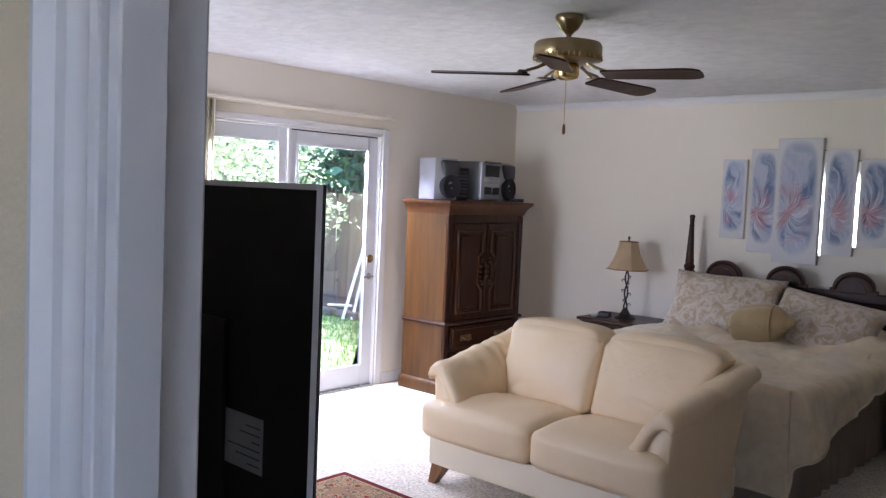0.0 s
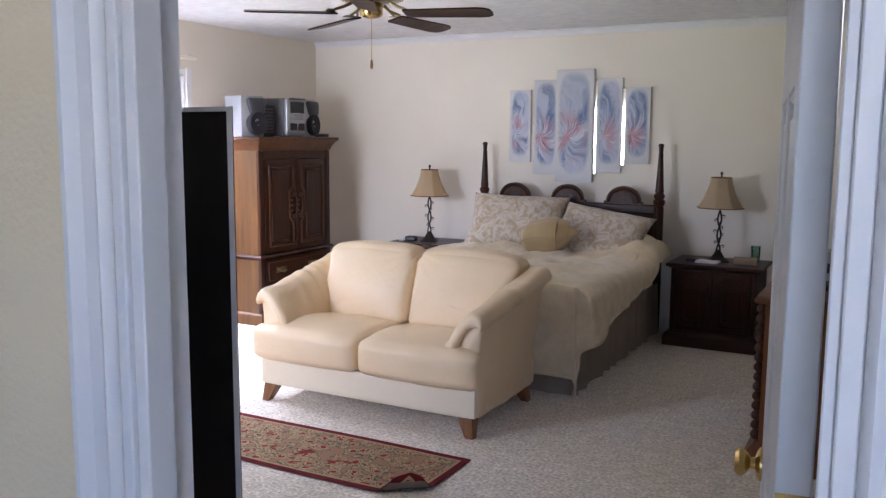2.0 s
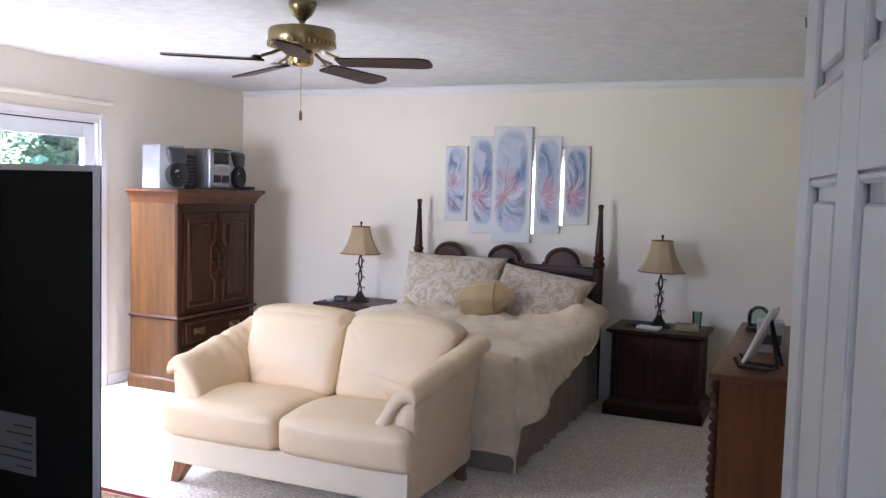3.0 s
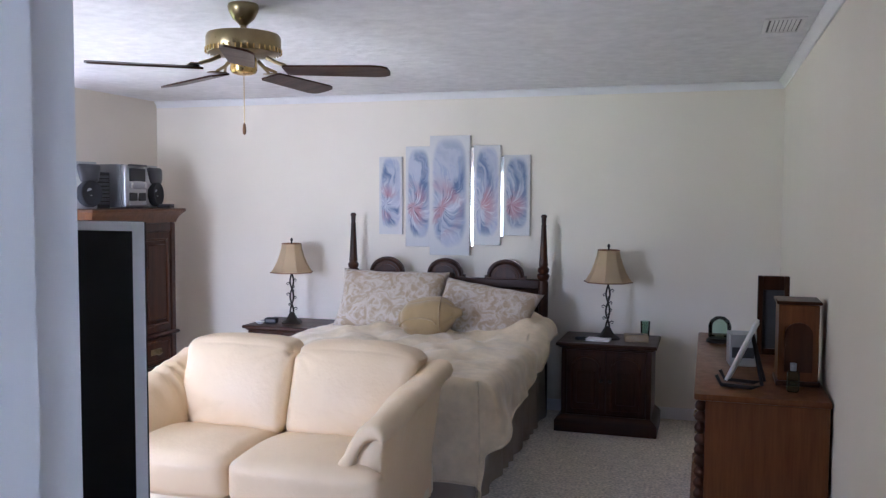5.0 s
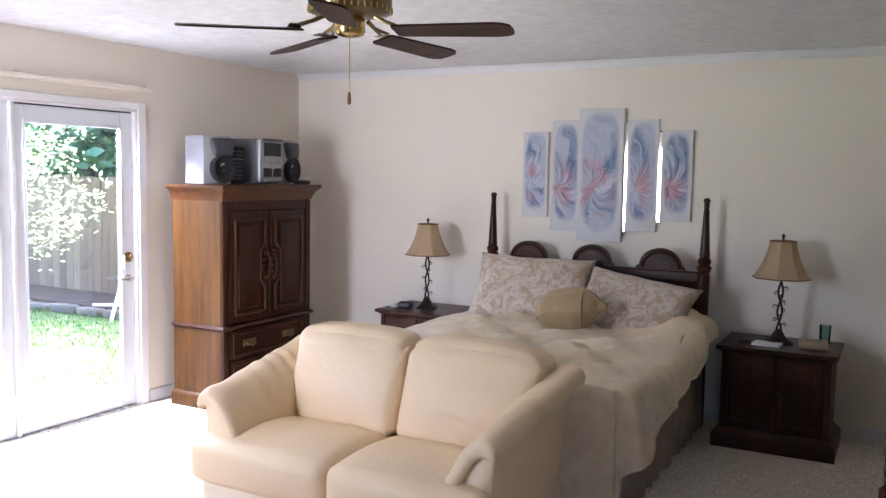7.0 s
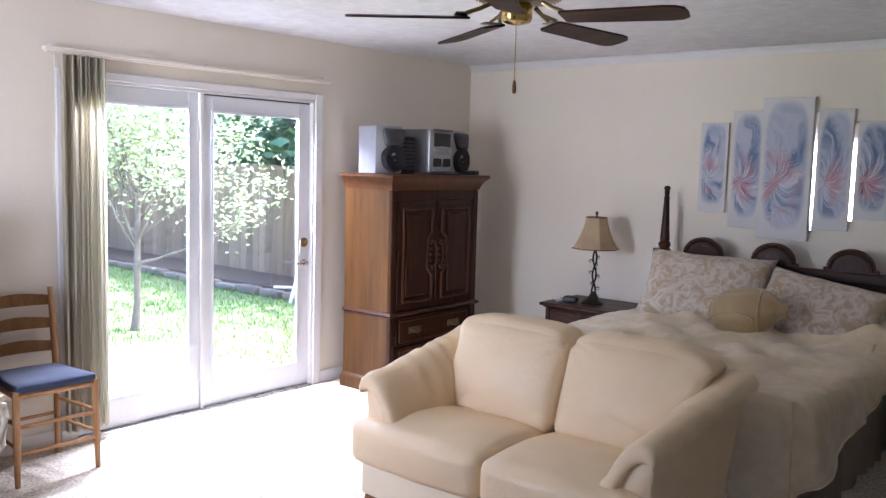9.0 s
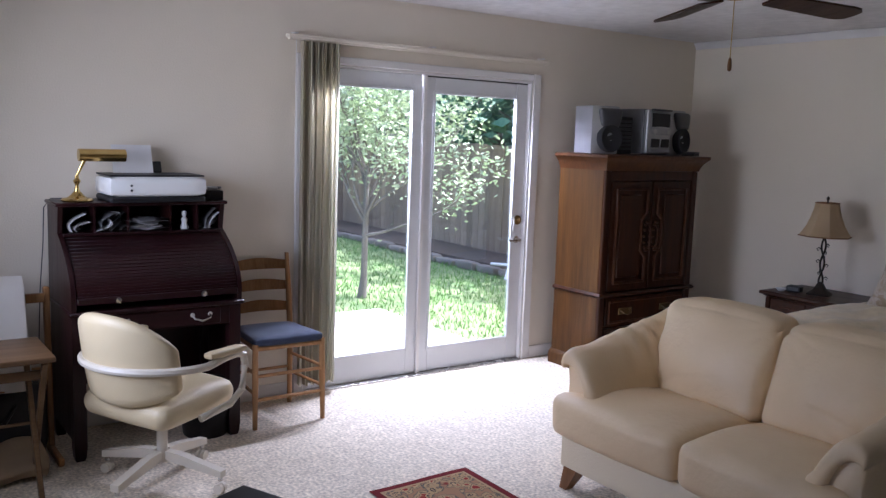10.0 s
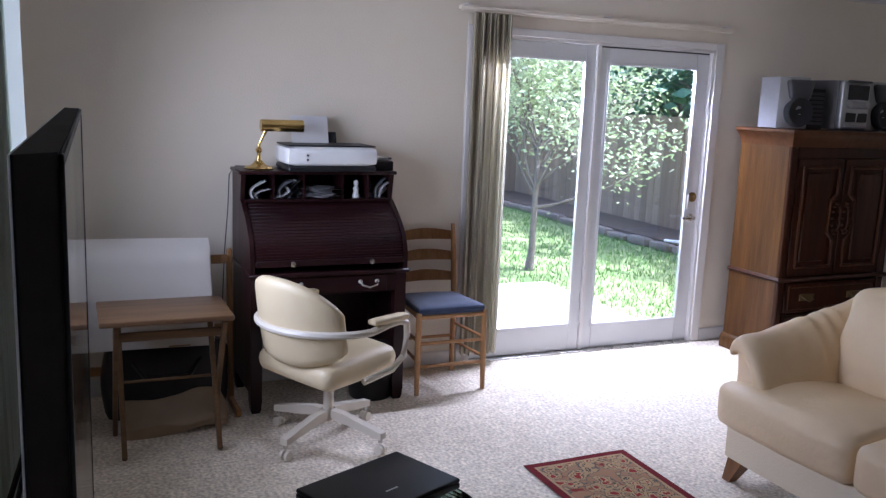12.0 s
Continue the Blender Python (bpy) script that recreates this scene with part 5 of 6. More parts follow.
def artmat():
    """Feathery strokes that fan out from a point low in each panel, fading into the bare canvas."""
    m = mat("airbrushed_feathers", (0.15, 0.20, 0.33), (0.50, 0.49, 0.56), scale=8, rough=0.7, bump=0.2, bscale=240)
    n, l = m.node_tree.nodes, m.node_tree.links
    p = n["Principled BSDF"]
    tc, oi = n.new("ShaderNodeTexCoord"), n.new("ShaderNodeObjectInfo")
    g = n.new("ShaderNodeSeparateXYZ")
    l.new(tc.outputs["Generated"], g.inputs[0])

    def calc(op, a, b=0.0, c=None):
        w = n.new("ShaderNodeMath")
        w.operation = op
        for i, v in enumerate((a, b) if c is None else (a, b, c)):
            if isinstance(v, (int, float)):
                w.inputs[i].default_value = v
            else:
                l.new(v, w.inputs[i])
        return w.outputs[0]

    def ramp(sock, lo, hi, top=1.0):
        u = n.new("ShaderNodeMapRange")
        u.interpolation_type = "SMOOTHSTEP"
        u.inputs[1].default_value, u.inputs[2].default_value = min(lo, hi), max(lo, hi)
        u.inputs[3].default_value, u.inputs[4].default_value = (0.0, top) if lo < hi else (top, 0.0)
        l.new(sock, u.inputs[0])
        return u.outputs[0]

    def strokes(x, y, seed, detail, warp):
        v, t = n.new("ShaderNodeCombineXYZ"), n.new("ShaderNodeTexNoise")
        l.new(x, v.inputs[0])
        l.new(y, v.inputs[1])
        l.new(calc("MULTIPLY_ADD", oi.outputs["Random"], 40.0, seed), v.inputs[2])
        t.inputs["Scale"].default_value, t.inputs["Detail"].default_value, t.inputs["Distortion"].default_value = 1.0, detail, warp
        l.new(v.outputs[0], t.inputs["Vector"])
        return t.outputs[0]

    def over(under, colour, fac):
        x = n.new("ShaderNodeMix")
        x.data_type = "RGBA"
        if isinstance(under, tuple):
            x.inputs[6].default_value = (*under, 1)
        else:
            l.new(under, x.inputs[6])
        x.inputs[7].default_value = (*colour, 1)
        l.new(fac, x.inputs[0])
        return x.outputs[2]

    dx = calc("MULTIPLY", calc("SUBTRACT", g.outputs[0], 0.28), 0.42)
    dz = calc("SUBTRACT", g.outputs[2], 0.40)
    rad = calc("SQRT", calc("ADD", calc("MULTIPLY", dx, dx), calc("MULTIPLY", dz, dz)))
    patch = strokes(calc("MULTIPLY", g.outputs[0], 1.6), calc("MULTIPLY", g.outputs[2], 3.6), 3.0, 3.0, 0.6)
    bear = calc("ADD", calc("ADD", calc("ARCTAN2", dx, dz), calc("MULTIPLY", rad, 1.7)), calc("MULTIPLY", calc("SUBTRACT", patch, 0.5), 1.1))
    broad = strokes(calc("MULTIPLY", bear, 2.6), calc("MULTIPLY", rad, 2.0), 1.0, 2.0, 0.15)
    thin = strokes(calc("MULTIPLY", bear, 7.0), calc("MULTIPLY", rad, 4.5), 7.0, 3.0, 0.25)
    c = over((0.44, 0.45, 0.54), (0.12, 0.17, 0.30), calc("MULTIPLY", ramp(broad, 0.40, 0.64), ramp(rad, 0.02, 0.20)))
    c = over(c, (0.30, 0.34, 0.50), ramp(thin, 0.52, 0.66, 0.7))
    rose = calc("MULTIPLY", ramp(rad, 0.30, 0.10), ramp(patch, 0.42, 0.58))
    c = over(c, (0.44, 0.19, 0.21), calc("MULTIPLY", rose, 0.75))
    c = over(c, (0.62, 0.61, 0.66), calc("MULTIPLY", ramp(thin, 0.46, 0.34), ramp(rad, 0.45, 0.10, 0.8)))
    c = over(c, (0.05, 0.05, 0.09), calc("MULTIPLY", ramp(thin, 0.60, 0.68), ramp(rad, 0.22, 0.05)))
    ox = calc("DIVIDE", calc("SUBTRACT", g.outputs[0], 0.5), 0.44)
    oz = calc("DIVIDE", calc("SUBTRACT", g.outputs[2], 0.53), 0.455)
    oval = calc("ADD", calc("POWER", calc("ABSOLUTE", ox), 3.0), calc("POWER", calc("ABSOLUTE", oz), 5.0))
    oval = calc("ADD", oval, calc("MULTIPLY", calc("SUBTRACT", broad, 0.5), 1.1))
    c = over(c, (0.60, 0.585, 0.58), ramp(oval, 0.45, 1.15))
    l.new(c, p.inputs["Base Color"])
    return m


ARTM = artmat()
art = thing("wall_art", "five abstract blue and rose canvas panels with mirror strips", "wall art", pose(0, YN - 0.002, 0))
for x0, x1, z0, z1, t in ((-1.552, -1.357, 1.304, 1.911, 0.022), (-1.329, -1.112, 1.212, 1.988, 0.026), (-1.127, -0.806, 1.152, 2.066, 0.04), (-0.784, -0.572, 1.233, 1.99, 0.026), (-0.549, -0.345, 1.31, 1.915, 0.022)):
    pn = part("canvas_panel", span(B(), (x0, -t, z0), (x1, 0, z1), 0.003), CANVAS, art, "white-edged canvas panel")
    part("painted_face", span(B(), (x0 + 0.003, -t - 0.0012, z0 + 0.003), (x1 - 0.003, -t, z1 - 0.003)), ARTM, pn, "abstract feathery blue and rose painting")
for x0, x1, z0, z1 in ((-0.818, -0.784, 1.221, 1.976), (-0.583, -0.549, 1.30, 1.905)):
    part("mirror_strip", box(B(), ((x0 + x1) / 2, -0.014, (z0 + z1) / 2), (x1 - x0, 0.006, z1 - z0), 0.0005), MIRROR, art, "narrow mirror strip")
    part("strip_back", span(B(), (x0, -0.011, z0 - 0.004), (x1, 0, z1 + 0.004)), BLACK, art)

# ---- dresser ----
ds = thing("dresser", "long walnut dresser with a row of drawers", "dresser", pose(1.40, 0, 0))
DYA, DYB, DXF, DH = 2.28, 3.93, -0.49, 0.80
CHERRY = wood("red_cherry_veneer", (0.17, 0.062, 0.020), (0.11, 0.038, 0.012))
part("end_panel", span(B(), (DXF + 0.02, DYA, 0.10), (0, DYA + 0.025, DH - 0.03), 0.003), CHERRY, ds, "orange-brown end panel")
part("end_panel", span(B(), (DXF + 0.02, DYB - 0.025, 0.10), (0, DYB, DH - 0.03), 0.003), REDWOOD, ds)
part("carcass", span(B(), (DXF + 0.03, DYA + 0.026, 0.10), (-0.002, DYB - 0.026, DH - 0.032)), WALNUT, ds)
part("top", span(B(), (DXF - 0.025, DYA - 0.025, DH - 0.028), (0.004, DYB + 0.025, DH), 0.008, 2), CHERRY, ds)
bm = B()
rr = [[bm.verts.new(p) for p in ((DXF - o, DYA - o, z), (0, DYA - o, z), (0, DYB + o, z), (DXF - o, DYB + o, z))] for o, z in ((0.045, 0.001), (0.045, 0.06), (0.03, 0.075), (0.008, 0.10), (0.0, 0.11))]
for a, b in zip(rr, rr[1:]):
    for k in range(4):
        bm.faces.new((a[k], a[(k + 1) % 4], b[(k + 1) % 4], b[k]))
bm.faces.new(rr[0][::-1])
bm.faces.new(rr[-1])
part("plinth", bm, CHERRY, ds)
for k in range(3):
    for q in range(3):
        y0 = DYA + 0.06 + k * 0.515
        z0 = 0.13 + q * 0.21
        d = part("drawer", span(B(), (DXF, y0, z0), (DXF + 0.028, y0 + 0.50, z0 + 0.195), 0.006), WALNUT, ds)
        bm = B()
        tube(bm, [(DXF - 0.001, y0 + 0.20, z0 + 0.10), (DXF - 0.022, y0 + 0.215, z0 + 0.088), (DXF - 0.024, y0 + 0.25, z0 + 0.08), (DXF - 0.022, y0 + 0.285, z0 + 0.088), (DXF - 0.001, y0 + 0.30, z0 + 0.10)], 0.006, 8)
        part("handle", bm, ABRASS, d)
for y0 in (DYA + 0.03, DYB - 0.03):
    bm = B()
    for k in range(14):
        z = 0.12 + k * 0.046
        col_ = [(0.012, z), (0.024, z + 0.012), (0.026, z + 0.023), (0.022, z + 0.034), (0.012, z + 0.046)]
        turned = col_ if k == 0 else turned + col_[1:]
    lathe(bm, turned, (DXF + 0.004, y0, 0), 12)
    part("turned_column", bm, CARVED, ds, "carved turned corner column")

pf = thing("picture_frame", "white photo frame standing on a dark easel", "picture frame", pose(1.02, 2.47, DH + 0.001, 0, 0, -98))
tilt = Matrix.Rotation(radians(-24), 3, "X")
part("frame", box(B(), (0, 0.055, 0.155), (0.19, 0.014, 0.26), 0.003, tilt), WHITEP, pf, "white frame")
part("backing", box(B(), (0, 0.064, 0.152), (0.17, 0.006, 0.24), 0.002, tilt), WHITEP, pf)
bm = B()
tube(bm, [(-0.06, -0.04, 0.05), (-0.06, -0.02, 0.012), (-0.06, 0.10, 0.008), (-0.05, 0.14, 0.02), (0, 0.09, 0.24)], 0.008, 8)
tube(bm, [(0.06, -0.04, 0.05), (0.06, -0.02, 0.012), (0.06, 0.10, 0.008), (0.05, 0.14, 0.02), (0, 0.09, 0.24)], 0.008, 8)
part("easel", bm, BLACK, pf, "black easel stand")
tw = thing("jewelry_tower", "reddish wooden jewelry chest with a dark top", "jewelry box", pose(1.30, 2.62, DH + 0.001))
part("body", span(B(), (-0.08, -0.09, 0.02), (0.08, 0.09, 0.345), 0.005), CHERRY, tw)
part("top", span(B(), (-0.09, -0.10, 0.345), (0.09, 0.10, 0.36), 0.004), WALNUT, tw)
part("foot", span(B(), (-0.088, -0.098, 0), (0.088, 0.098, 0.02), 0.004), WALNUT, tw)
bm = B()
extrude_outline(bm, [(-0.055, 0.06), (0.055, 0.06), (0.055, 0.22)] + [(0.055 * math.cos(k * math.pi / 8), 0.22 + 0.05 * math.sin(k * math.pi / 8)) for k in range(1, 8)] + [(-0.055, 0.22)], -0.096, -0.091, axis=1)
part("arched_door", bm, CARVED, tw)
dm = thing("tall_frame", "tall dark wooden frame standing on the dresser", "picture frame", pose(1.25, 3.30, DH + 0.001))
for lo, hi in (((-0.075, -0.02, 0), (-0.05, 0.02, 0.40)), ((0.05, -0.02, 0), (0.075, 0.02, 0.40)), ((-0.05, -0.02, 0.33), (0.05, 0.02, 0.40)), ((-0.05, -0.02, 0), (0.05, 0.02, 0.03))):
    part("frame_bar", span(B(), lo, hi, 0.003), WALNUT, dm)
part("backing", span(B(), (-0.05, 0.005, 0.03), (0.05, 0.012, 0.33)), DGREY, dm)
gb = thing("grey_box", "grey box with a dark label on the dresser", "box", pose(1.09, 2.98, DH + 0.001, 0, 0, 5))
part("body", span(B(), (-0.06, -0.07, 0), (0.06, 0.07, 0.15), 0.003), SILVER, gb)
part("label", span(B(), (-0.05, -0.0712, 0.04), (0.05, -0.0702, 0.09)), DGREY, gb)
dome = thing("glass_dome", "clear glass jar with a metal rim", "jar", pose(1.00, 3.62, DH + 0.001))
part("jar", lathe(B(), [(0.05, 0.02), (0.06, 0.03), (0.062, 0.09), (0.05, 0.12), (0.025, 0.14), (0, 0.143)], seg=22), GREENGLASS, dome)
part("base", lathe(B(), [(0.07, 0), (0.072, 0.01), (0.06, 0.022), (0, 0.022)], seg=22), IRON, dome)
bt = thing("perfume_bottle", "clear perfume bottle with a silver cap", "bottle", pose(1.27, 2.40, DH + 0.001))
part("body", soft(B(), (0, 0, 0.045), (0.05, 0.03, 0.09), 0.012, 5), GREENGLASS, bt)
part("cap", lathe(B(), [(0.012, 0.09), (0.013, 0.12), (0, 0.121)], seg=12), SILVER, bt)


# ---- roll-top desk ----
dk = thing("roll_top_desk", "dark mahogany roll-top desk with pigeonholes, closed", "desk", pose(-3.585, 0.537, 0))
DW = 0.82
curve = [(0.49 - 0.02 * (1 - math.cos(k / 12 * math.pi)) - 0.23 * (k / 12) ** 2.6, 0.76 + 0.30 * (k / 12)) for k in range(13)]
side_top = [(0.0, 0.70), (0.485, 0.70), (0.487, 0.76)] + curve + [(0.245, 1.19), (0.0, 1.19)]
for s in (-1, 1):
    y0 = s * DW / 2
    part("side_panel", extrude_outline(B(), [(p, q) for p, q in side_top], y0 - s * 0.022, y0, axis=1), MAHOGV, dk)
    part("leg_panel", span(B(), (0.02, y0 - s * 0.022, 0.10), (0.44, y0 - s * 0.003, 0.70), 0.002), MAHOGV, dk)
    for xx in (0.45, 0.03):
        part("leg", lathe(B(), [(0.02, 0.001), (0.026, 0.02), (0.028, 0.05), (0.03, 0.06), (0.03, 0.70)], (xx, y0 - s * 0.032, 0), 12, square=0.9), MAHOGV, dk)
part("shelf_top", span(B(), (-0.005, -DW / 2 - 0.012, 1.19), (0.262, DW / 2 + 0.012, 1.208), 0.005), MAHOG, dk)
part("shelf", span(B(), (0, -DW / 2 + 0.022, 1.045), (0.25, DW / 2 - 0.022, 1.06), 0.002), MAHOG, dk)
part("back_panel", span(B(), (0, -DW / 2 + 0.022, 0.70), (0.012, DW / 2 - 0.022, 1.19)), MAHOGV, dk)
for yk in (-0.24, -0.08, 0.13, 0.27):
    part("divider", span(B(), (0.012, yk - 0.004, 1.06), (0.23, yk + 0.004, 1.19)), MAHOGV, dk)
n = 20
L = [(0.49 - 0.02 * (1 - math.cos(u * math.pi)) - 0.23 * u ** 2.6 - 0.012, 0.765 + 0.28 * u) for u in [k / n for k in range(n + 1)]]
for (xa, za), (xb, zb) in zip(L, L[1:]):
    a = math.atan2(zb - za, xb - xa)
    part("tambour_slat", box(B(), ((xa + xb) / 2, 0, (za + zb) / 2), (math.hypot(xb - xa, zb - za) * 0.995, DW - 0.05, 0.014), 0.0018, Matrix.Rotation(-a, 3, "Y")), MAHOG, dk)
part("roll_handle_rail", span(B(), (0.478, -DW / 2 + 0.024, 0.755), (0.498, DW / 2 - 0.024, 0.785), 0.004), MAHOG, dk)
part("writing_frame", span(B(), (0.0, -DW / 2 - 0.01, 0.70), (0.50, DW / 2 + 0.01, 0.722), 0.006), MAHOG, dk)
part("apron", span(B(), (0.455, -DW / 2 + 0.06, 0.60), (0.475, DW / 2 - 0.06, 0.70), 0.003), MAHOG, dk)
d = part("drawer", span(B(), (0.474, -0.30, 0.608), (0.484, 0.30, 0.692), 0.003), MAHOG, dk)
for yk in (-0.20, 0.20):
    bm = B()
    tube(bm, [(0.484, yk - 0.045, 0.66), (0.505, yk - 0.04, 0.645), (0.51, yk, 0.632), (0.505, yk + 0.04, 0.645), (0.484, yk + 0.045, 0.66)], 0.005, 8)
    for e in (-0.045, 0.045):
        b3 = lathe(B(), [(0.012, 0), (0.008, 0.004), (0, 0.006)], seg=12)
        bmesh.ops.transform(b3, matrix=pose(0.484, yk + e, 0.66, 0, 90, 0), verts=b3.verts)
        join(bm, b3)
    part("handle", bm, CHROME, d, "worn brass bail handle")
for yk in (-0.205, 0.205):
    bm = lathe(B(), [(0.007, 0), (0.007, 0.008), (0.014, 0.014), (0.013, 0.022), (0, 0.025)], seg=14)
    bmesh.ops.transform(bm, matrix=pose(0.495, yk, 0.77, 0, 90, 0), verts=bm.verts)
    part("knob", bm, CHROME, dk, "small worn metal knob")
part("modesty_panel", span(B(), (0.03, -DW / 2 + 0.05, 0.25), (0.042, DW / 2 - 0.05, 0.70)), MAHOGV, dk)
# papers in the pigeonholes
rnd = random.Random(4)
for k, (yk, w, h, tw_, c) in enumerate(((-0.33, 0.02, 0.11, 35, PAPER), (-0.20, 0.05, 0.10, 28, SILVER), (-0.16, 0.02, 0.12, 40, DGREY), (-0.19, 0.016, 0.105, 30, PAPER), (0.31, 0.02, 0.12, 30, SILVER), (0.34, 0.012, 0.11, 36, PAPER), (-0.30, 0.02, 0.08, 52, PAPER), (-0.23, 0.02, 0.09, 48, PAPER), (0.28, 0.02, 0.09, 50, PAPER), (-0.13, 0.02, 0.08, 62, SILVER))):
    pp = thing("envelope", "loose envelope leaning in a desk pigeonhole", "envelope", pose(-3.585 + 0.15, 0.537 + yk, 1.062, 0, 0, rnd.uniform(-25, 25)), group="envelopes in the desk")
    ln, cu = math.radians(tw_), rnd.uniform(-0.05, 0.05)
    bm = sheet(B(), lambda u, v: Vector((-0.085 + 0.17 * u, (h * v) * math.sin(ln) + cu * math.sin(math.pi * v) + 0.012 * math.sin(7 * u + k), 0.002 + h * v * math.cos(ln))), 8, 8)
    bmesh.ops.solidify(bm, geom=bm.faces[:], thickness=0.002 + 0.05 * w)
    part("sheet", bm, c, pp, sharp=60)
for k in range(7):
    pp = thing("paper_stack", "loose papers lying in the desk shelf", "papers", pose(-3.585 + 0.16 + 0.02 * rnd.random(), 0.545 + 0.0 + 0.05 * (rnd.random() - 0.5), 1.061 + 0.007 * k, rnd.uniform(-3, 3), rnd.uniform(-1, 1), rnd.uniform(-38, 38)), group="papers in the desk")
    bm = sheet(B(), lambda u, v: Vector((-0.10 + 0.21 * u, -0.085 + 0.17 * v, 0.012 * math.sin(3 * u + 2 * k) * math.sin(4 * v + k) + 0.014)), 8, 8)
    bmesh.ops.solidify(bm, geom=bm.faces[:], thickness=0.003)
    part("sheet", bm, (PAPER, SILVER, PAPER, DGREY, PAPER, PAPER, SILVER)[k], pp, sharp=60)
orn = thing("white_figurine", "small white china ornament in a pigeonhole", "figurine", pose(-3.39, 0.75, 1.061))
bm = lathe(B(), [(0.02, 0), (0.022, 0.01), (0.014, 0.03), (0.018, 0.05), (0.008, 0.062), (0.014, 0.074), (0.012, 0.09), (0, 0.095)], seg=14)
ob = part("body", bm, WHITEP, orn)

# printer
pr = thing("printer", "white and black inkjet printer on the desk", "printer", pose(-3.42, 0.587, 1.209))
part("base", span(B(), (-0.14, -0.235, 0), (0.15, 0.235, 0.03), 0.008), BLACK, pr, "black base")
part("body", soft(B(), (0.01, 0, 0.078), (0.31, 0.485, 0.10), 0.03, 8), WHITEP, pr, "white casing")
part("lid", soft(B(), (0.0, 0, 0.131), (0.27, 0.468, 0.010), 0.004, 5), BLACK, pr, "dark lid")
part("paper_support", box(B(), (-0.10, -0.03, 0.165), (0.008, 0.23, 0.06), 0.003, Matrix.Rotation(radians(-18), 3, "Y")), BLACK, pr)
part("paper_sheet", box(B(), (-0.092, -0.065, 0.205), (0.003, 0.20, 0.15), 0, Matrix.Rotation(radians(-18), 3, "Y")), PAPER, pr, "white sheet of paper")
for z in (0.062, 0.085):
    bm = lathe(B(), [(0.006, 0), (0.006, 0.003), (0, 0.004)], seg=10)
    bmesh.ops.transform(bm, matrix=pose(0.165, -0.14, z, 0, 90, 0), verts=bm.verts)
    part("button", bm, DGREY, pr)
tr = thing("desk_tray", "small black tray of odds and ends on the desk", "tray", pose(-3.42, 0.905, 1.209))
part("tray", span(B(), (-0.06, -0.05, 0), (0.06, 0.045, 0.05), 0.004), BLACK, tr)
for k, (a, b, c) in enumerate(((-0.02, -0.02, PAPER), (0.02, 0.0, SILVER), (0.0, 0.02, DGREY))):
    part("card", box(B(), (a, b, 0.062), (0.05, 0.05, 0.012), 0.002, Matrix.Rotation(k + 0.3, 3, "Z")), c, tr)

# brass piano lamp
pl = thing("desk_lamp", "polished brass piano lamp on the desk", "desk lamp", pose(-3.43, 0.235, 1.209))
part("base", lathe(B(), [(0.072, 0), (0.075, 0.006), (0.068, 0.014), (0.045, 0.018), (0.03, 0.03), (0.018, 0.045)], seg=28), BRASS, pl)
part("stem", lathe(B(), [(0.016, 0.04), (0.011, 0.06), (0.009, 0.08), (0.016, 0.092), (0.018, 0.10), (0.009, 0.112), (0.01, 0.122)], seg=18), BRASS, pl)
part("arm", tube(B(), [(0, 0, 0.12), (0.01, 0.012, 0.15), (0.02, 0.035, 0.20)], 0.006), BRASS, pl)
part("arm", tube(B(), [(0.012, -0.006, 0.12), (0.02, 0.006, 0.15), (0.03, 0.025, 0.20)], 0.005), BRASS, pl)
bm = B()
rod(bm, (0.02, 0.005, 0.225), (0.02, 0.225, 0.225), 0.031, seg=24)
part("shade", bm, BRASS, pl, "cylindrical brass shade")

part("cord", tube(B(), [(-0.07, 0.0, 0.008), (-0.11, -0.10, 0.006), (-0.135, -0.128, -0.04), (-0.138, -0.135, -0.22), (-0.13, -0.155, -0.45), (-0.12, -0.17, -0.75)], 0.003, 6), DGREY, pl, "thin dark power cord")

# ---- ladder-back chair ----
ch = thing("ladder_back_chair", "light wooden ladder-back chair with a blue cushion", "chair", pose(-3.31, 1.235, 0))
for s in (-1, 1):
    part("front_leg", tube(B(), [(0.185, s * 0.20, 0.001), (0.178, s * 0.197, 0.25), (0.172, s * 0.195, 0.46)], [0.013, 0.018, 0.016], 10), MAPLE, ch)
    part("back_leg", tube(B(), [(-0.17, s * 0.165, 0.001), (-0.17, s * 0.165, 0.44), (-0.195, s * 0.165, 0.66), (-0.225, s * 0.163, 0.885)], [0.014, 0.018, 0.017, 0.012], 10), MAPLE, ch)
    for z in (0.19, 0.30):
        part("stretcher", tube(B(), [(-0.17, s * 0.165, z), (0.18, s * 0.197, z)], 0.009), MAPLE, ch)
    part("seat_rail", tube(B(), [(-0.17, s * 0.165, 0.435), (0.175, s * 0.196, 0.435)], 0.012), MAPLE, ch)
for z in (0.16, 0.29):
    part("stretcher", tube(B(), [(0.18, -0.198, z), (0.18, 0.198, z)], 0.010), MAPLE, ch)
part("seat_rail", tube(B(), [(0.175, -0.196, 0.435), (0.175, 0.196, 0.435)], 0.012), MAPLE, ch)
part("stretcher", tube(B(), [(-0.17, -0.165, 0.22), (-0.17, 0.165, 0.22)], 0.009), MAPLE, ch)
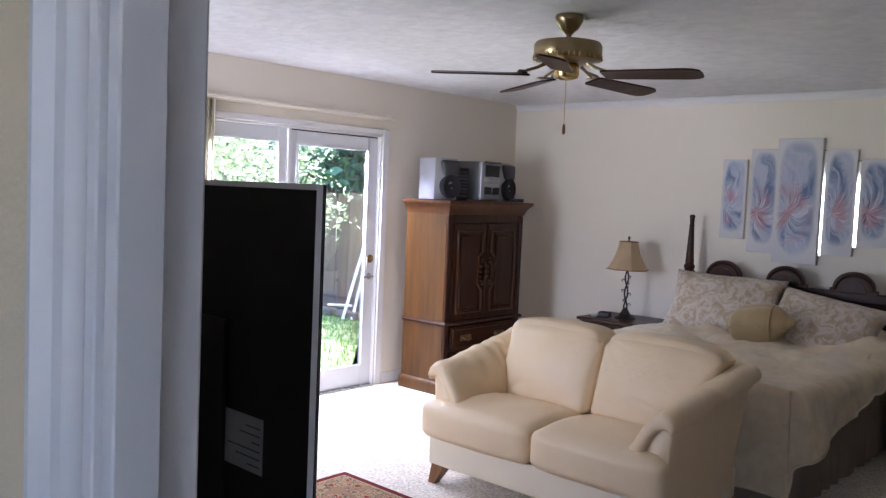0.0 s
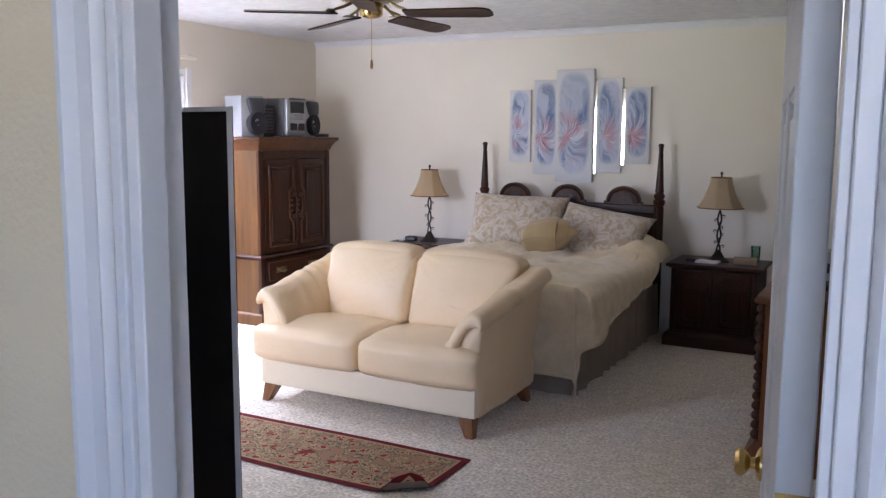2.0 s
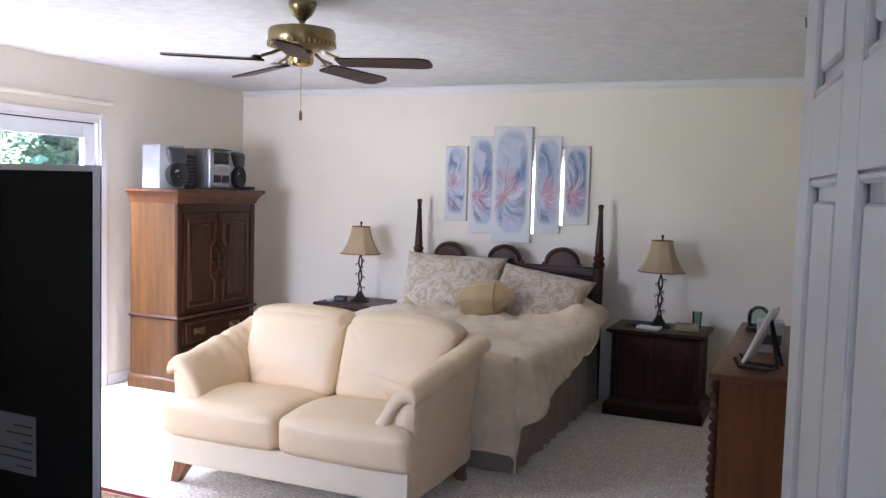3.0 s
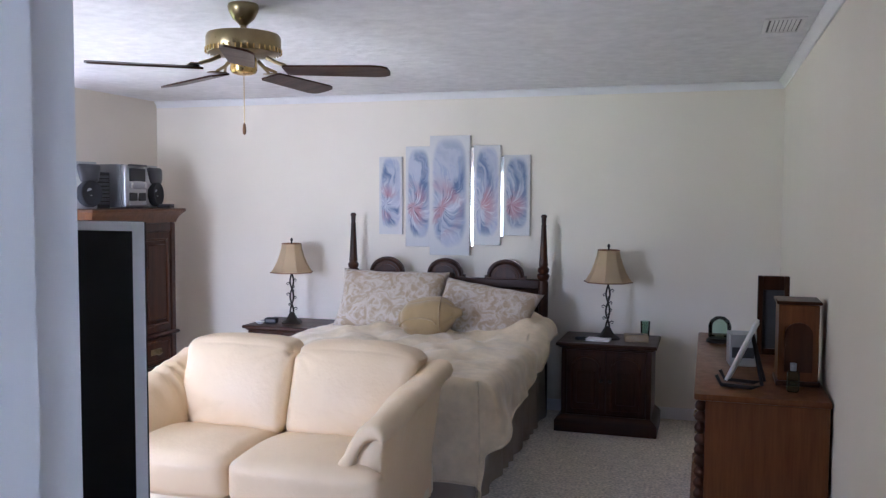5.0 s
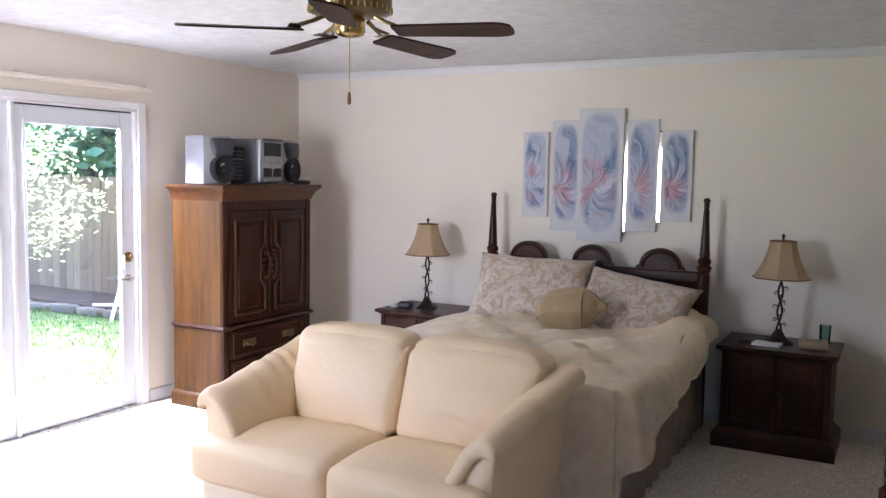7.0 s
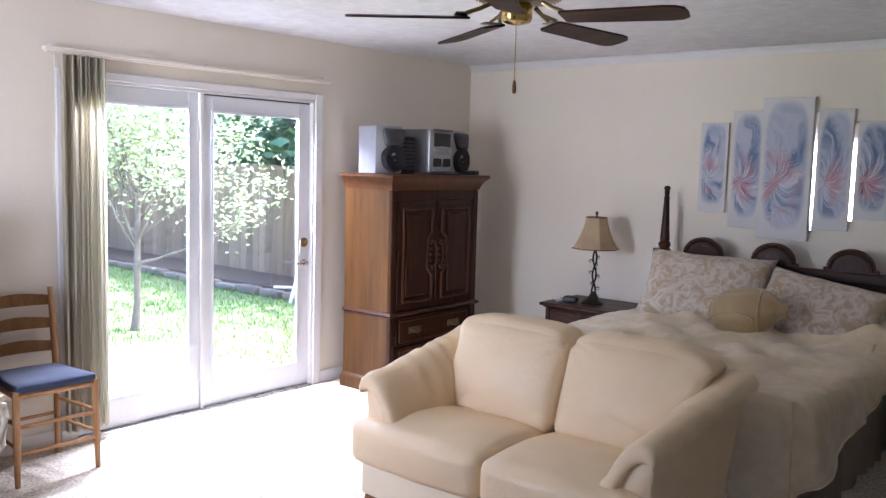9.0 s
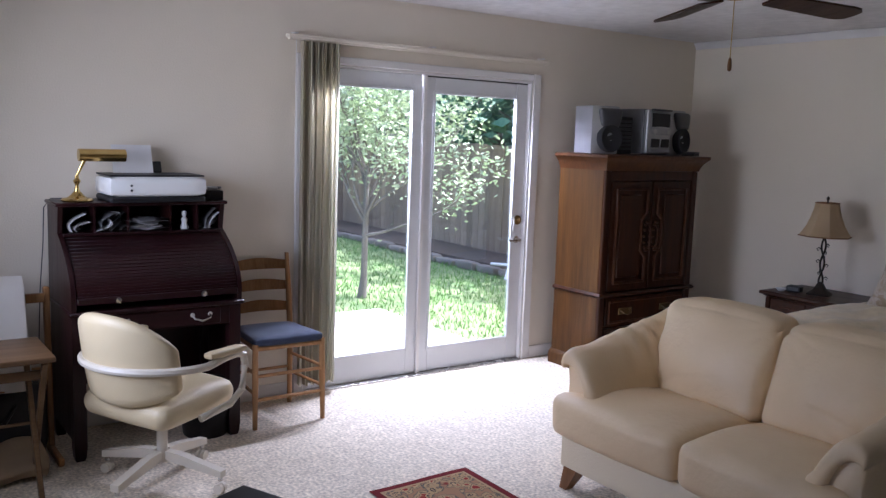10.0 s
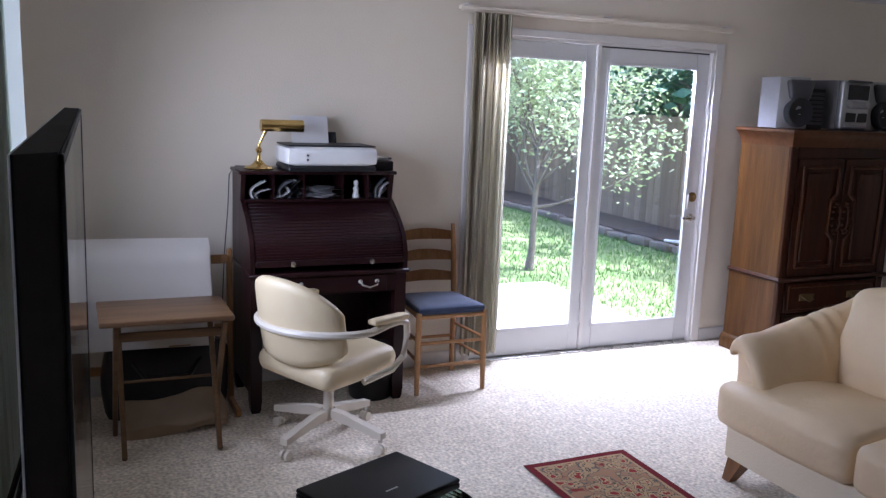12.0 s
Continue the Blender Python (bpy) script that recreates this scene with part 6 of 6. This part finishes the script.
for z, dx in ((0.58, -0.183), (0.70, -0.198), (0.82, -0.214)):
    bm = sheet(B(), lambda u, v: Vector((dx - 0.012 - 0.03 * math.sin(math.pi * u) - 0.012 * v, -0.16 + 0.32 * u, z - 0.03 + (0.05 + 0.014 * math.sin(math.pi * u)) * v)), 12, 2)
    bmesh.ops.solidify(bm, geom=bm.faces[:], thickness=0.010)
    part("slat", bm, MAPLE, ch, "curved back slat")
part("seat", box(B(), (0.0, 0, 0.438), (0.34, 0.36, 0.02), 0.006), TANB, ch, "woven seat")
part("cushion", soft(B(), (0.005, 0, 0.468), (0.37, 0.40, 0.05), 0.022, 10, (0, 0, 0.012), lambda p, u: (p.x, p.y * (0.94 + 0.06 * u.x), p.z), 0.004), BLUE, ch, "navy blue seat cushion")

# ---- swivel chair ----
sc = thing("swivel_chair", "cream vinyl swivel armchair on a four-wheeled base", "office chair", pose(-2.695, 0.412, 0, 0, 0, 25))
# it faces its own +y
for k in range(4):
    a = radians(90 * k + 11)
    d = Vector((math.cos(a), math.sin(a), 0))
    bm = B()
    p = [(0.03, 0.115), (0.03, 0.155), (0.10, 0.15), (0.315, 0.105), (0.315, 0.075), (0.10, 0.105)]
    extrude_outline(bm, p, -0.02, 0.02, axis=1)
    bmesh.ops.transform(bm, matrix=Matrix.Rotation(a, 4, "Z"), verts=bm.verts)
    part("base_arm", bm, CREAMP, sc)
    cst = part("caster", rod(B(), d * 0.30 + Vector((0, 0, 0.055)), d * 0.30 + Vector((0, 0, 0.09)), 0.01), CHROME, sc)
    q = Vector((-d.y, d.x, 0))
    for s in (-1, 1):
        part("wheel", rod(B(), d * 0.30 + q * (s * 0.006) + Vector((0, 0, 0.0225)), d * 0.30 + q * (s * 0.022) + Vector((0, 0, 0.0225)), 0.022, seg=18), CREAMP, cst)
part("column", rod(B(), (0, 0, 0.10), (0, 0, 0.36), 0.024, seg=16), CREAMP, sc)
part("seat", soft(B(), (0, 0.0, 0.400), (0.50, 0.47, 0.12), 0.064, 12, (0, 0, 0.02), lambda p, u: (p.x * (1 - 0.05 * u.y), p.y, p.z + 0.012 * u.y)), VINYL, sc, "cream vinyl seat")


def wrap(p, u):
    """Bends the backrest pad round the sitter and drops its wings into an oval."""
    w = abs(p.x) / 0.32
    z = 0.60 + (p.z - 0.60) * ((1 - 0.62 * w ** 2.4) if p.z > 0.60 else (1 - 0.45 * w ** 2.4))
    a = radians(-90) + p.x / 0.28
    r = 0.278 - p.y
    return (r * math.cos(a), r * math.sin(a) * 0.9 - 0.16 * (z - 0.44), z)


bm = soft(B(), (0, 0, 0.622), (0.64, 0.075, 0.40), 0.036, 18, (0, 0.008, 0), wrap)
part("backrest", bm, VINYL, sc, "rounded cream vinyl backrest", sharp=70)
bm = B()
band = []
for k in range(25):
    a = radians(-90 + (k / 24 - 0.5) * 170)
    band.append((0.322 * math.cos(a), 0.325 * math.sin(a) * 0.95 - 0.015, 0.595))
band = [(-0.31, 0.16, 0.615), (-0.31, 0.08, 0.61)] + band[::1] + [(0.31, 0.08, 0.61), (0.31, 0.16, 0.615)]
tube(bm, band, 0.017, 8)
part("arm_band", bm, CREAMP, sc, "cream metal band round the back")
for s in (-1, 1):
    bm = B()
    tube(bm, [(s * 0.31, 0.03, 0.61), (s * 0.31, 0.13, 0.615), (s * 0.31, 0.185, 0.60), (s * 0.305, 0.20, 0.55), (s * 0.30, 0.185, 0.44), (s * 0.285, 0.13, 0.385), (s * 0.265, -0.03, 0.355)], 0.016, 8)
    part("arm_loop", bm, CREAMP, sc)
    part("armrest", soft(B(), (s * 0.31, 0.075, 0.635), (0.055, 0.22, 0.03), 0.014, 6), VINYL, sc)

# ---- tray table and the folding chair behind it ----
tt = thing("tray_table", "folding wooden tray table with crossed legs", "tray table", pose(-2.87, -0.285, 0))
part("tabletop", span(B(), (-0.20, -0.29, 0.613), (0.20, 0.262, 0.637), 0.006, 2), TRAYW, tt)
for s in (-1, 1):
    part("leg", box(B(), (0.0, s * 0.225, 0.309), (0.032, 0.022, 0.68), 0.004, Matrix.Rotation(radians(28), 3, "Y")), TRAYW, tt)
    part("leg", box(B(), (0.0, s * 0.202, 0.309), (0.032, 0.022, 0.68), 0.004, Matrix.Rotation(radians(-28), 3, "Y")), TRAYW, tt)
part("stretcher", span(B(), (0.115, -0.22, 0.53), (0.131, 0.22, 0.57), 0.003), TRAYW, tt)
part("stretcher", span(B(), (-0.131, -0.22, 0.53), (-0.115, 0.22, 0.57), 0.003), TRAYW, tt)
part("stretcher", rod(B(), (0, -0.215, 0.309), (0, 0.215, 0.309), 0.007), TRAYW, tt)
fc = thing("easel_rack", "wooden rack holding large sheets against the wall", "rack", pose(-3.34, -0.30, 0))
for yk in (-0.37, 0.37):
    part("post", box(B(), (0, yk, 0.405), (0.035, 0.028, 0.81), 0.006, Matrix.Rotation(radians(-3), 3, "Y")), MAPLE, fc)
    part("foot", box(B(), (0.10, yk, 0.02), (0.30, 0.028, 0.038), 0.006), MAPLE, fc)
for z in (0.22, 0.40, 0.76):
    part("crossbar", span(B(), (-0.012, -0.36, z - 0.022), (0.012, 0.36, z + 0.022), 0.004), MAPLE, fc)
for k in range(3):
    bd = thing("foam_board", "large off-white board leaning on the rack", "board", pose(-3.27 + 0.02 * k, -0.43 + 0.025 * (2 - k), 0.42), group="boards on the rack")
    bm = sheet(B(), lambda u, v: Vector((0.15 * (1 - v) - 0.05 * max(0, v - 0.9) / 0.1, -0.32 + 0.66 * u + 0.02 * k, 0.462 * v - 0.012 * k - 0.008 * u * u)), 6, 10)
    bmesh.ops.solidify(bm, geom=bm.faces[:], thickness=0.009)
    part("sheet", bm, BOARD, bd)
    part("ledge_clip", span(B(), (-0.065 - 0.02 * k, -0.05 + 0.11 * k, -0.02), (0.16, 0.05 + 0.11 * k, -0.012 * k), 0.002), MAPLE, bd)
bg = thing("black_bag", "black bag on the floor under the tray table", "bag", pose(-3.28, -0.26, 0.002))
part("body", soft(B(), (0.03, 0, 0.19), (0.14, 0.56, 0.37), 0.035, 8, (0.02, 0.02, 0.0), None, 0.012), BLACK, bg)
part("strap", tube(B(), [(0.10, -0.16, 0.30), (0.13, -0.10, 0.22), (0.13, 0.10, 0.22), (0.10, 0.16, 0.30)], 0.012), BLACK, bg)
PBAG = mat("brown_paper", (0.33, 0.24, 0.15), (0.26, 0.185, 0.115), scale=7, rough=0.85, bump=0.3, bscale=30)
pb = solid("paper_bag", soft(B(), (0, 0, 0.045), (0.20, 0.46, 0.08), 0.02, 14, (0, 0.02, 0.0), lambda p, u: (p.x, p.y, p.z + (0.02 * math.sin(p.y * 11) - 0.05 * u.x) * (u.z > 0)), 0.022), PBAG, "crumpled brown paper bag on the carpet", "paper bag", m=pose(-3.06, -0.24, 0.004))
wb = thing("waste_basket", "black waste basket beside the desk", "waste basket", pose(-3.22, 0.80, 0.001))
bm = B()
lathe(bm, [(0.11, 0.0), (0.115, 0.01), (0.14, 0.26), (0.148, 0.27), (0.14, 0.272), (0.105, 0.012), (0.0, 0.012)], seg=28)
part("bin", bm, BLACK, wb)

# ---- television on its stand ----
tv = thing("television", "large flat television seen from its black back", "television", pose(0.466, -0.6925, 0, 0, 0, 178.5))
TW, TZ0, TZ1 = 1.12, 0.835, 1.562
part("back_cover", extrude_outline(B(), [(0.0, 0.012), (0.0, 0.0105), (0.027, -0.012), (TW - 0.027, -0.012), (TW, 0.0105), (TW, 0.012)], TZ0, TZ1), TVBACK, tv, "matt black tapered back cover")
part("back_bulge", soft(B(), (TW / 2, 0.014, 1.15), (0.70, 0.012, 0.42), 0.005, 6), TVBACK, tv)
bm = B()
for lo, hi in (((0.027, -0.0155, TZ0 + 0.001), (0.037, -0.0122, TZ1 - 0.001)), ((TW - 0.037, -0.0155, TZ0 + 0.001), (TW - 0.027, -0.0122, TZ1 - 0.001)), ((0.037, -0.0155, TZ0 + 0.001), (TW - 0.037, -0.0122, TZ0 + 0.012)), ((0.037, -0.0155, TZ1 - 0.010), (TW - 0.037, -0.0122, TZ1 - 0.001))):
    span(bm, lo, hi, 0.001)
part("bezel", bm, BLACK, tv, "black front bezel")
bm = B()
for lo, hi in (((0, 0.0122, TZ0), (0.012, 0.0136, TZ1)), ((TW - 0.012, 0.0122, TZ0), (TW, 0.0136, TZ1)), ((0.012, 0.0122, TZ1 - 0.008), (TW - 0.012, 0.0136, TZ1)), ((0.012, 0.0122, TZ0), (TW - 0.012, 0.0136, TZ0 + 0.006))):
    span(bm, lo, hi, 0.0004)
part("rim", bm, mat("pale_grey_rim", (0.86, 0.86, 0.86), (0.83, 0.83, 0.84), scale=8, rough=0.3), tv, "thin silver rim round the back")
part("screen", span(B(), (0.037, -0.0145, TZ0 + 0.012), (TW - 0.037, -0.0123, TZ1 - 0.010)), SCREEN, tv, "dark glossy screen")
lb = part("label", span(B(), (0.115, 0.012, 1.150), (0.230, 0.0126, 1.230)), PSILVER, tv, "silver maker's label")
for k in range(6):
    part("print_bar", span(B(), (0.122, 0.0126, 1.159 + 0.011 * k), (0.122 + (0.03, 0.06, 0.08, 0.02, 0.05, 0.035)[k], 0.0129, 1.161 + 0.011 * k)), DGREY, lb)
for xk in (0.22, 0.88):
    part("foot", box(B(), (xk, 0.0, 0.815), (0.05, 0.16, 0.014), 0.004), BLACK, tv)
    part("foot_post", span(B(), (xk - 0.012, -0.008, 0.815), (xk + 0.012, 0.012, TZ0 + 0.01), 0.003), BLACK, tv)
part("antenna_stub", span(B(), (1.03, 0.0122, 1.318), (1.06, 0.062, 1.337), 0.003), BLACK, tv, "black plug at the back")
for k, pts in enumerate((((1.00, 0.03, 1.16), (0.85, 0.07, 1.07), (0.66, 0.11, 0.97), (0.50, 0.15, 0.86), (0.45, 0.17, 0.4), (0.5, 0.18, 0.02)),
                         ((1.04, 0.03, 1.14), (0.98, 0.075, 1.03), (0.93, 0.10, 0.92), (0.90, 0.12, 0.7), (0.86, 0.13, 0.3), (0.95, 0.15, 0.02)),
                         ((1.05, 0.03, 1.12), (1.00, 0.06, 1.04), (0.97, 0.065, 0.9), (0.98, 0.075, 0.6), (0.94, 0.09, 0.3), (1.05, 0.1, 0.02)),
                         ((1.06, 0.014, 1.51), (1.07, 0.026, 1.495), (1.07, 0.028, 1.47), (1.06, 0.014, 1.46)))):
    part("cable", tube(B(), pts, 0.0045, 6), BLACK, tv, "black cable hanging behind")
tvs = thing("tv_stand", "brown wooden television stand with a rounded end", "tv stand", pose(-0.10, -0.66, 0))


def stand_outline(o):
    pts = [(-0.50 - o, -0.22 - o), (0.28, -0.22 - o)]
    pts += [(0.28 + (0.15 + o) * math.sin(a), -0.045 - (0.175 + o) * math.cos(a)) for a in [k * math.pi / 16 for k in range(1, 16)]]
    pts += [(0.28, 0.13 + o), (-0.50 - o, 0.13 + o)]
    return pts


part("top", extrude_outline(B(), stand_outline(0.012), 0.785, 0.807), BROWNW, tvs)
part("body", extrude_outline(B(), stand_outline(0.0), 0.05, 0.785), BROWNW, tvs)
part("plinth", extrude_outline(B(), stand_outline(0.014), 0.001, 0.05), BROWNW, tvs)
for k in range(2):
    d = part("door", span(B(), (-0.48 + 0.40 * k, 0.131, 0.08), (-0.10 + 0.40 * k, 0.145, 0.74), 0.004), BROWNW, tvs)
    part("knob", lathe(B(), [(0.01, 0), (0.012, 0.02)], (-0.13 + 0.08 * k, 0.145, 0.45), 10), ABRASS, d)

# ---- round glass table with a laptop ----
gt = thing("round_glass_table", "round glass-topped side table on a wicker base", "side table", pose(-0.95, 0.08, 0))
WICK = mat("brown_wicker", (0.25, 0.13, 0.06), (0.10, 0.05, 0.025), scale=60, rough=0.7, bump=0.6, bscale=90)
part("tabletop", lathe(B(), [(0.245, 0.508), (0.25, 0.512), (0.25, 0.516), (0.245, 0.520)], seg=56), GREENGLASS, gt, "clear greenish glass top")
part("pedestal", lathe(B(), [(0.20, 0.001), (0.21, 0.03), (0.14, 0.12), (0.11, 0.25), (0.15, 0.38), (0.18, 0.48), (0.19, 0.507)], seg=32), WICK, gt, "woven brown pedestal")
bm = B()
tube(bm, [(0.19 * math.cos(k * math.tau / 36), 0.19 * math.sin(k * math.tau / 36), 0.494) for k in range(37)], 0.012, 8)
part("rim", bm, WICK, gt)
lp = thing("laptop", "closed black laptop with a small silver mark", "laptop", pose(-1.072, 0.087, 0.521, 0, 0, -66.5))
part("base", span(B(), (-0.19, -0.13, 0.002), (0.19, 0.13, 0.019), 0.005, 2), DGREY, lp)
part("lid", span(B(), (-0.19, -0.13, 0.0195), (0.19, 0.13, 0.032), 0.006, 3), BLACK, lp, "matt black lid")
part("badge", span(B(), (-0.022, 0.045, 0.032), (0.022, 0.051, 0.0323)), SILVER, lp, "small silver bar")


# ---- the yard ----
bm = B()
sheet(bm, lambda u, v: Vector((-800 + 796.27 * u ** 0.25, -800 + 1600 * v, -0.13)), 20, 20)
box(bm, (400, 0, -0.16), (807.4, 1600, 0.02))
structure("ground", bm, GRASS, "green lawn reaching to the horizon", "lawn")
bm = span(B(), (-5.9, 0.2, -0.16), (XW - T - 0.002, 3.48, -0.07), 0.01)
structure("pavement", bm, CONC, "pale concrete patio slab outside the doors", "patio")
# unseen slab, added so the light bounced into the hall is not green
bm = span(B(), (-4.0, -14.0, -0.16), (8.0, HY - 2.53, -0.06), 0.01)
structure("pavement_bounce", bm, CONC, "unseen pale slab added to keep green bounce out of the hall", "paving")
rg = random.Random(11)
bm = B()
for k in range(14000):
    x = -4.2 - 7.2 * rg.random() ** 1.2
    y = 1.6 + 4.5 * rg.random()
    if x > -5.95 and y < 3.52:
        continue
    h, a = rg.uniform(0.03, 0.075), rg.random() * math.tau
    dx, dy = 0.006 * math.cos(a), 0.006 * math.sin(a)
    lx, ly = rg.uniform(-0.03, 0.03), rg.uniform(-0.03, 0.03)
    bm.faces.new([bm.verts.new(p) for p in ((x - dx, y - dy, -0.13), (x + dx, y + dy, -0.13), (x + lx, y + ly, -0.13 + h))])
solid("grass", bm, BLADE, "short green grass blades on the lawn", "grass", "stuff")

fn = thing("fence", "weathered brown wooden board fence round the yard", "fence")
me = mesh_of(span(B(), (-0.068, -0.009, 0), (0.068, 0.009, 1.62), 0.004), "board", FENCE)
rf = random.Random(5)


def boards(x0, y0, x1, y1):
    n = int(math.hypot(x1 - x0, y1 - y0) / 0.1368)
    a = math.atan2(y1 - y0, x1 - x0)
    for k in range(n):
        u = (k + 0.5) / n
        o = new("board", me)
        o.parent = fn
        o.matrix_basis = Matrix.Translation((x0 + (x1 - x0) * u, y0 + (y1 - y0) * u, -0.13 + rf.uniform(-0.012, 0.012))) @ Matrix.Rotation(a, 4, "Z") @ Matrix.Rotation(radians(rf.uniform(-0.5, 0.5)), 4, "Y")


boards(-13.0, 6.95, -3.4, 6.95)
boards(-13.0, -5.0, -13.0, 6.95)
for z in (0.15, 1.15):
    part("rail", span(B(), (-13.0, 6.965, z), (-3.4, 7.0, z + 0.09)), FENCE, fn)
    part("rail", span(B(), (-13.05, -5.0, z), (-13.015, 6.9, z + 0.09)), FENCE, fn)
br = thing("garden_border", "low stone edging round a raised planting bed", "edging")
rs = random.Random(8)
stone = mesh_of(soft(B(), (0, 0, 0.05), (0.40, 0.17, 0.10), 0.03, 3, (0, 0, 0), None, 0.012), "stone", STONE)
for k in range(20):
    o = new("stone", stone)
    o.parent = br
    o.matrix_basis = pose(-12.6 + 0.43 * k, 6.05 + 0.05 * math.sin(k * 0.5), -0.135, 0, 0, rs.uniform(-4, 4)) @ Matrix.Diagonal((1, 1, rs.uniform(0.85, 1.15), 1))
bm = span(B(), (-13, 6.12, -0.14), (-3.9, 6.93, -0.03))
structure("planting_bed", bm, SOIL, "dark soil in the raised bed by the fence", "soil")

# the white pole leaning by the border
wl = thing("white_post_frame", "white wooden frame leaning against the fence", "frame")
for (a, b) in (((-6.95, 5.90, -0.13), (-7.12, 6.55, 1.25)), ((-6.86, 5.98, -0.13), (-7.10, 6.60, 1.24))):
    bm = B()
    tube(bm, [a, [(p + q) / 2 for p, q in zip(a, b)], b], 0.022, 8)
    part("pole", bm, TRIM, wl)
part("rung", tube(B(), [(-7.30, 5.95, 0.02), (-6.90, 6.0, 0.05)], 0.018, 8), TRIM, wl)


def limb(bm, p, d, length, r, depth, rnd, ends):
    pts, rs_ = [p.copy()], [r]
    n = 5
    for k in range(n):
        d = (d + Vector((rnd.uniform(-0.22, 0.22), rnd.uniform(-0.22, 0.22), rnd.uniform(-0.06, 0.16)))).normalized()
        p = p + d * (length / n)
        pts.append(p.copy())
        rs_.append(r * (1 - 0.6 * (k + 1) / n))
    tube(bm, pts, rs_, 6)
    if depth == 0:
        ends.extend(pts[1:])
        return
    for q in range(3):
        k = rnd.randint(2, n)
        nd = (d + Vector((rnd.uniform(-1, 1), rnd.uniform(-1, 1), rnd.uniform(-0.3, 0.6)))).normalized()
        limb(bm, pts[k], nd, length * rnd.uniform(0.5, 0.75), rs_[k] * 0.7, depth - 1, rnd, ends)
    ends.extend(pts[2:])


def leaves(bm, ends, per, spread, size, rnd):
    for e in ends:
        for k in range(per):
            c = e + Vector((rnd.gauss(0, spread), rnd.gauss(0, spread), rnd.gauss(0, spread)))
            s = size * rnd.uniform(0.6, 1.3)
            a = Vector((rnd.gauss(0, 1), rnd.gauss(0, 1), rnd.gauss(0, 0.5))).normalized()
            b = a.cross(Vector((rnd.gauss(0, 1), rnd.gauss(0, 1), rnd.gauss(0, 1)))).normalized()
            bm.faces.new([bm.verts.new(c + v) for v in (-a * s, b * s * 0.42 - a * 0.1 * s, a * s, -b * s * 0.42 - a * 0.1 * s)])


def tree(name, x, y, h0, r, limbs, length, depth, per, spread, size, leafmat, label, seed, bark=BARK, rise=(0.35, 1.3), high=1.3):
    rnd = random.Random(seed)
    t = thing(name, label, "tree", pose(x, y, -0.14), group="trees behind the fence" if name == "garden_tree" else "")
    bm = B()
    ends = []
    tube(bm, [(0, 0, 0), (0.02, 0.01, h0 * 0.4), (-0.01, 0.03, h0), (0.03, 0.02, h0 * (high + 0.05))], [r * 1.5, r, r * 0.9, r * 0.6], 10)
    for k in range(limbs):
        a = k * math.tau / limbs + rnd.uniform(-0.3, 0.3)
        limb(bm, Vector((0, 0.02, h0 * rnd.uniform(0.85, high))), Vector((math.cos(a), math.sin(a), rnd.uniform(*rise))).normalized(), length * rnd.uniform(0.8, 1.15), r * 0.5, depth, rnd, ends)
    part("trunk", bm, bark, t, "branching trunk")
    bm = B()
    leaves(bm, ends, per, spread, size, rnd)
    part("crown", bm, leafmat, t, "open crown of small leaves", sharp=180)
    return t


tree("young_tree", -6.70, 3.74, 0.62, 0.036, 15, 0.86, 3, 3, 0.11, 0.032, LEAF, "young pale-barked tree with light green leaves", 21, rise=(0.15, 2.2), high=2.2)
for k, (x, y, s) in enumerate(((-8.2, 8.6, 1), (-10.2, 8.4, 2), (-12.0, 8.8, 3), (-6.2, 8.8, 4), (-14.6, 6.0, 5), (-14.8, 3.2, 6), (-14.6, 0.6, 7), (-14.4, -2.4, 8))):
    tree("garden_tree", x, y, 1.2, 0.11, 8, 1.9, 2, 11, 0.28, 0.13, LEAFD, "dense dark green tree behind the fence", 30 + s)
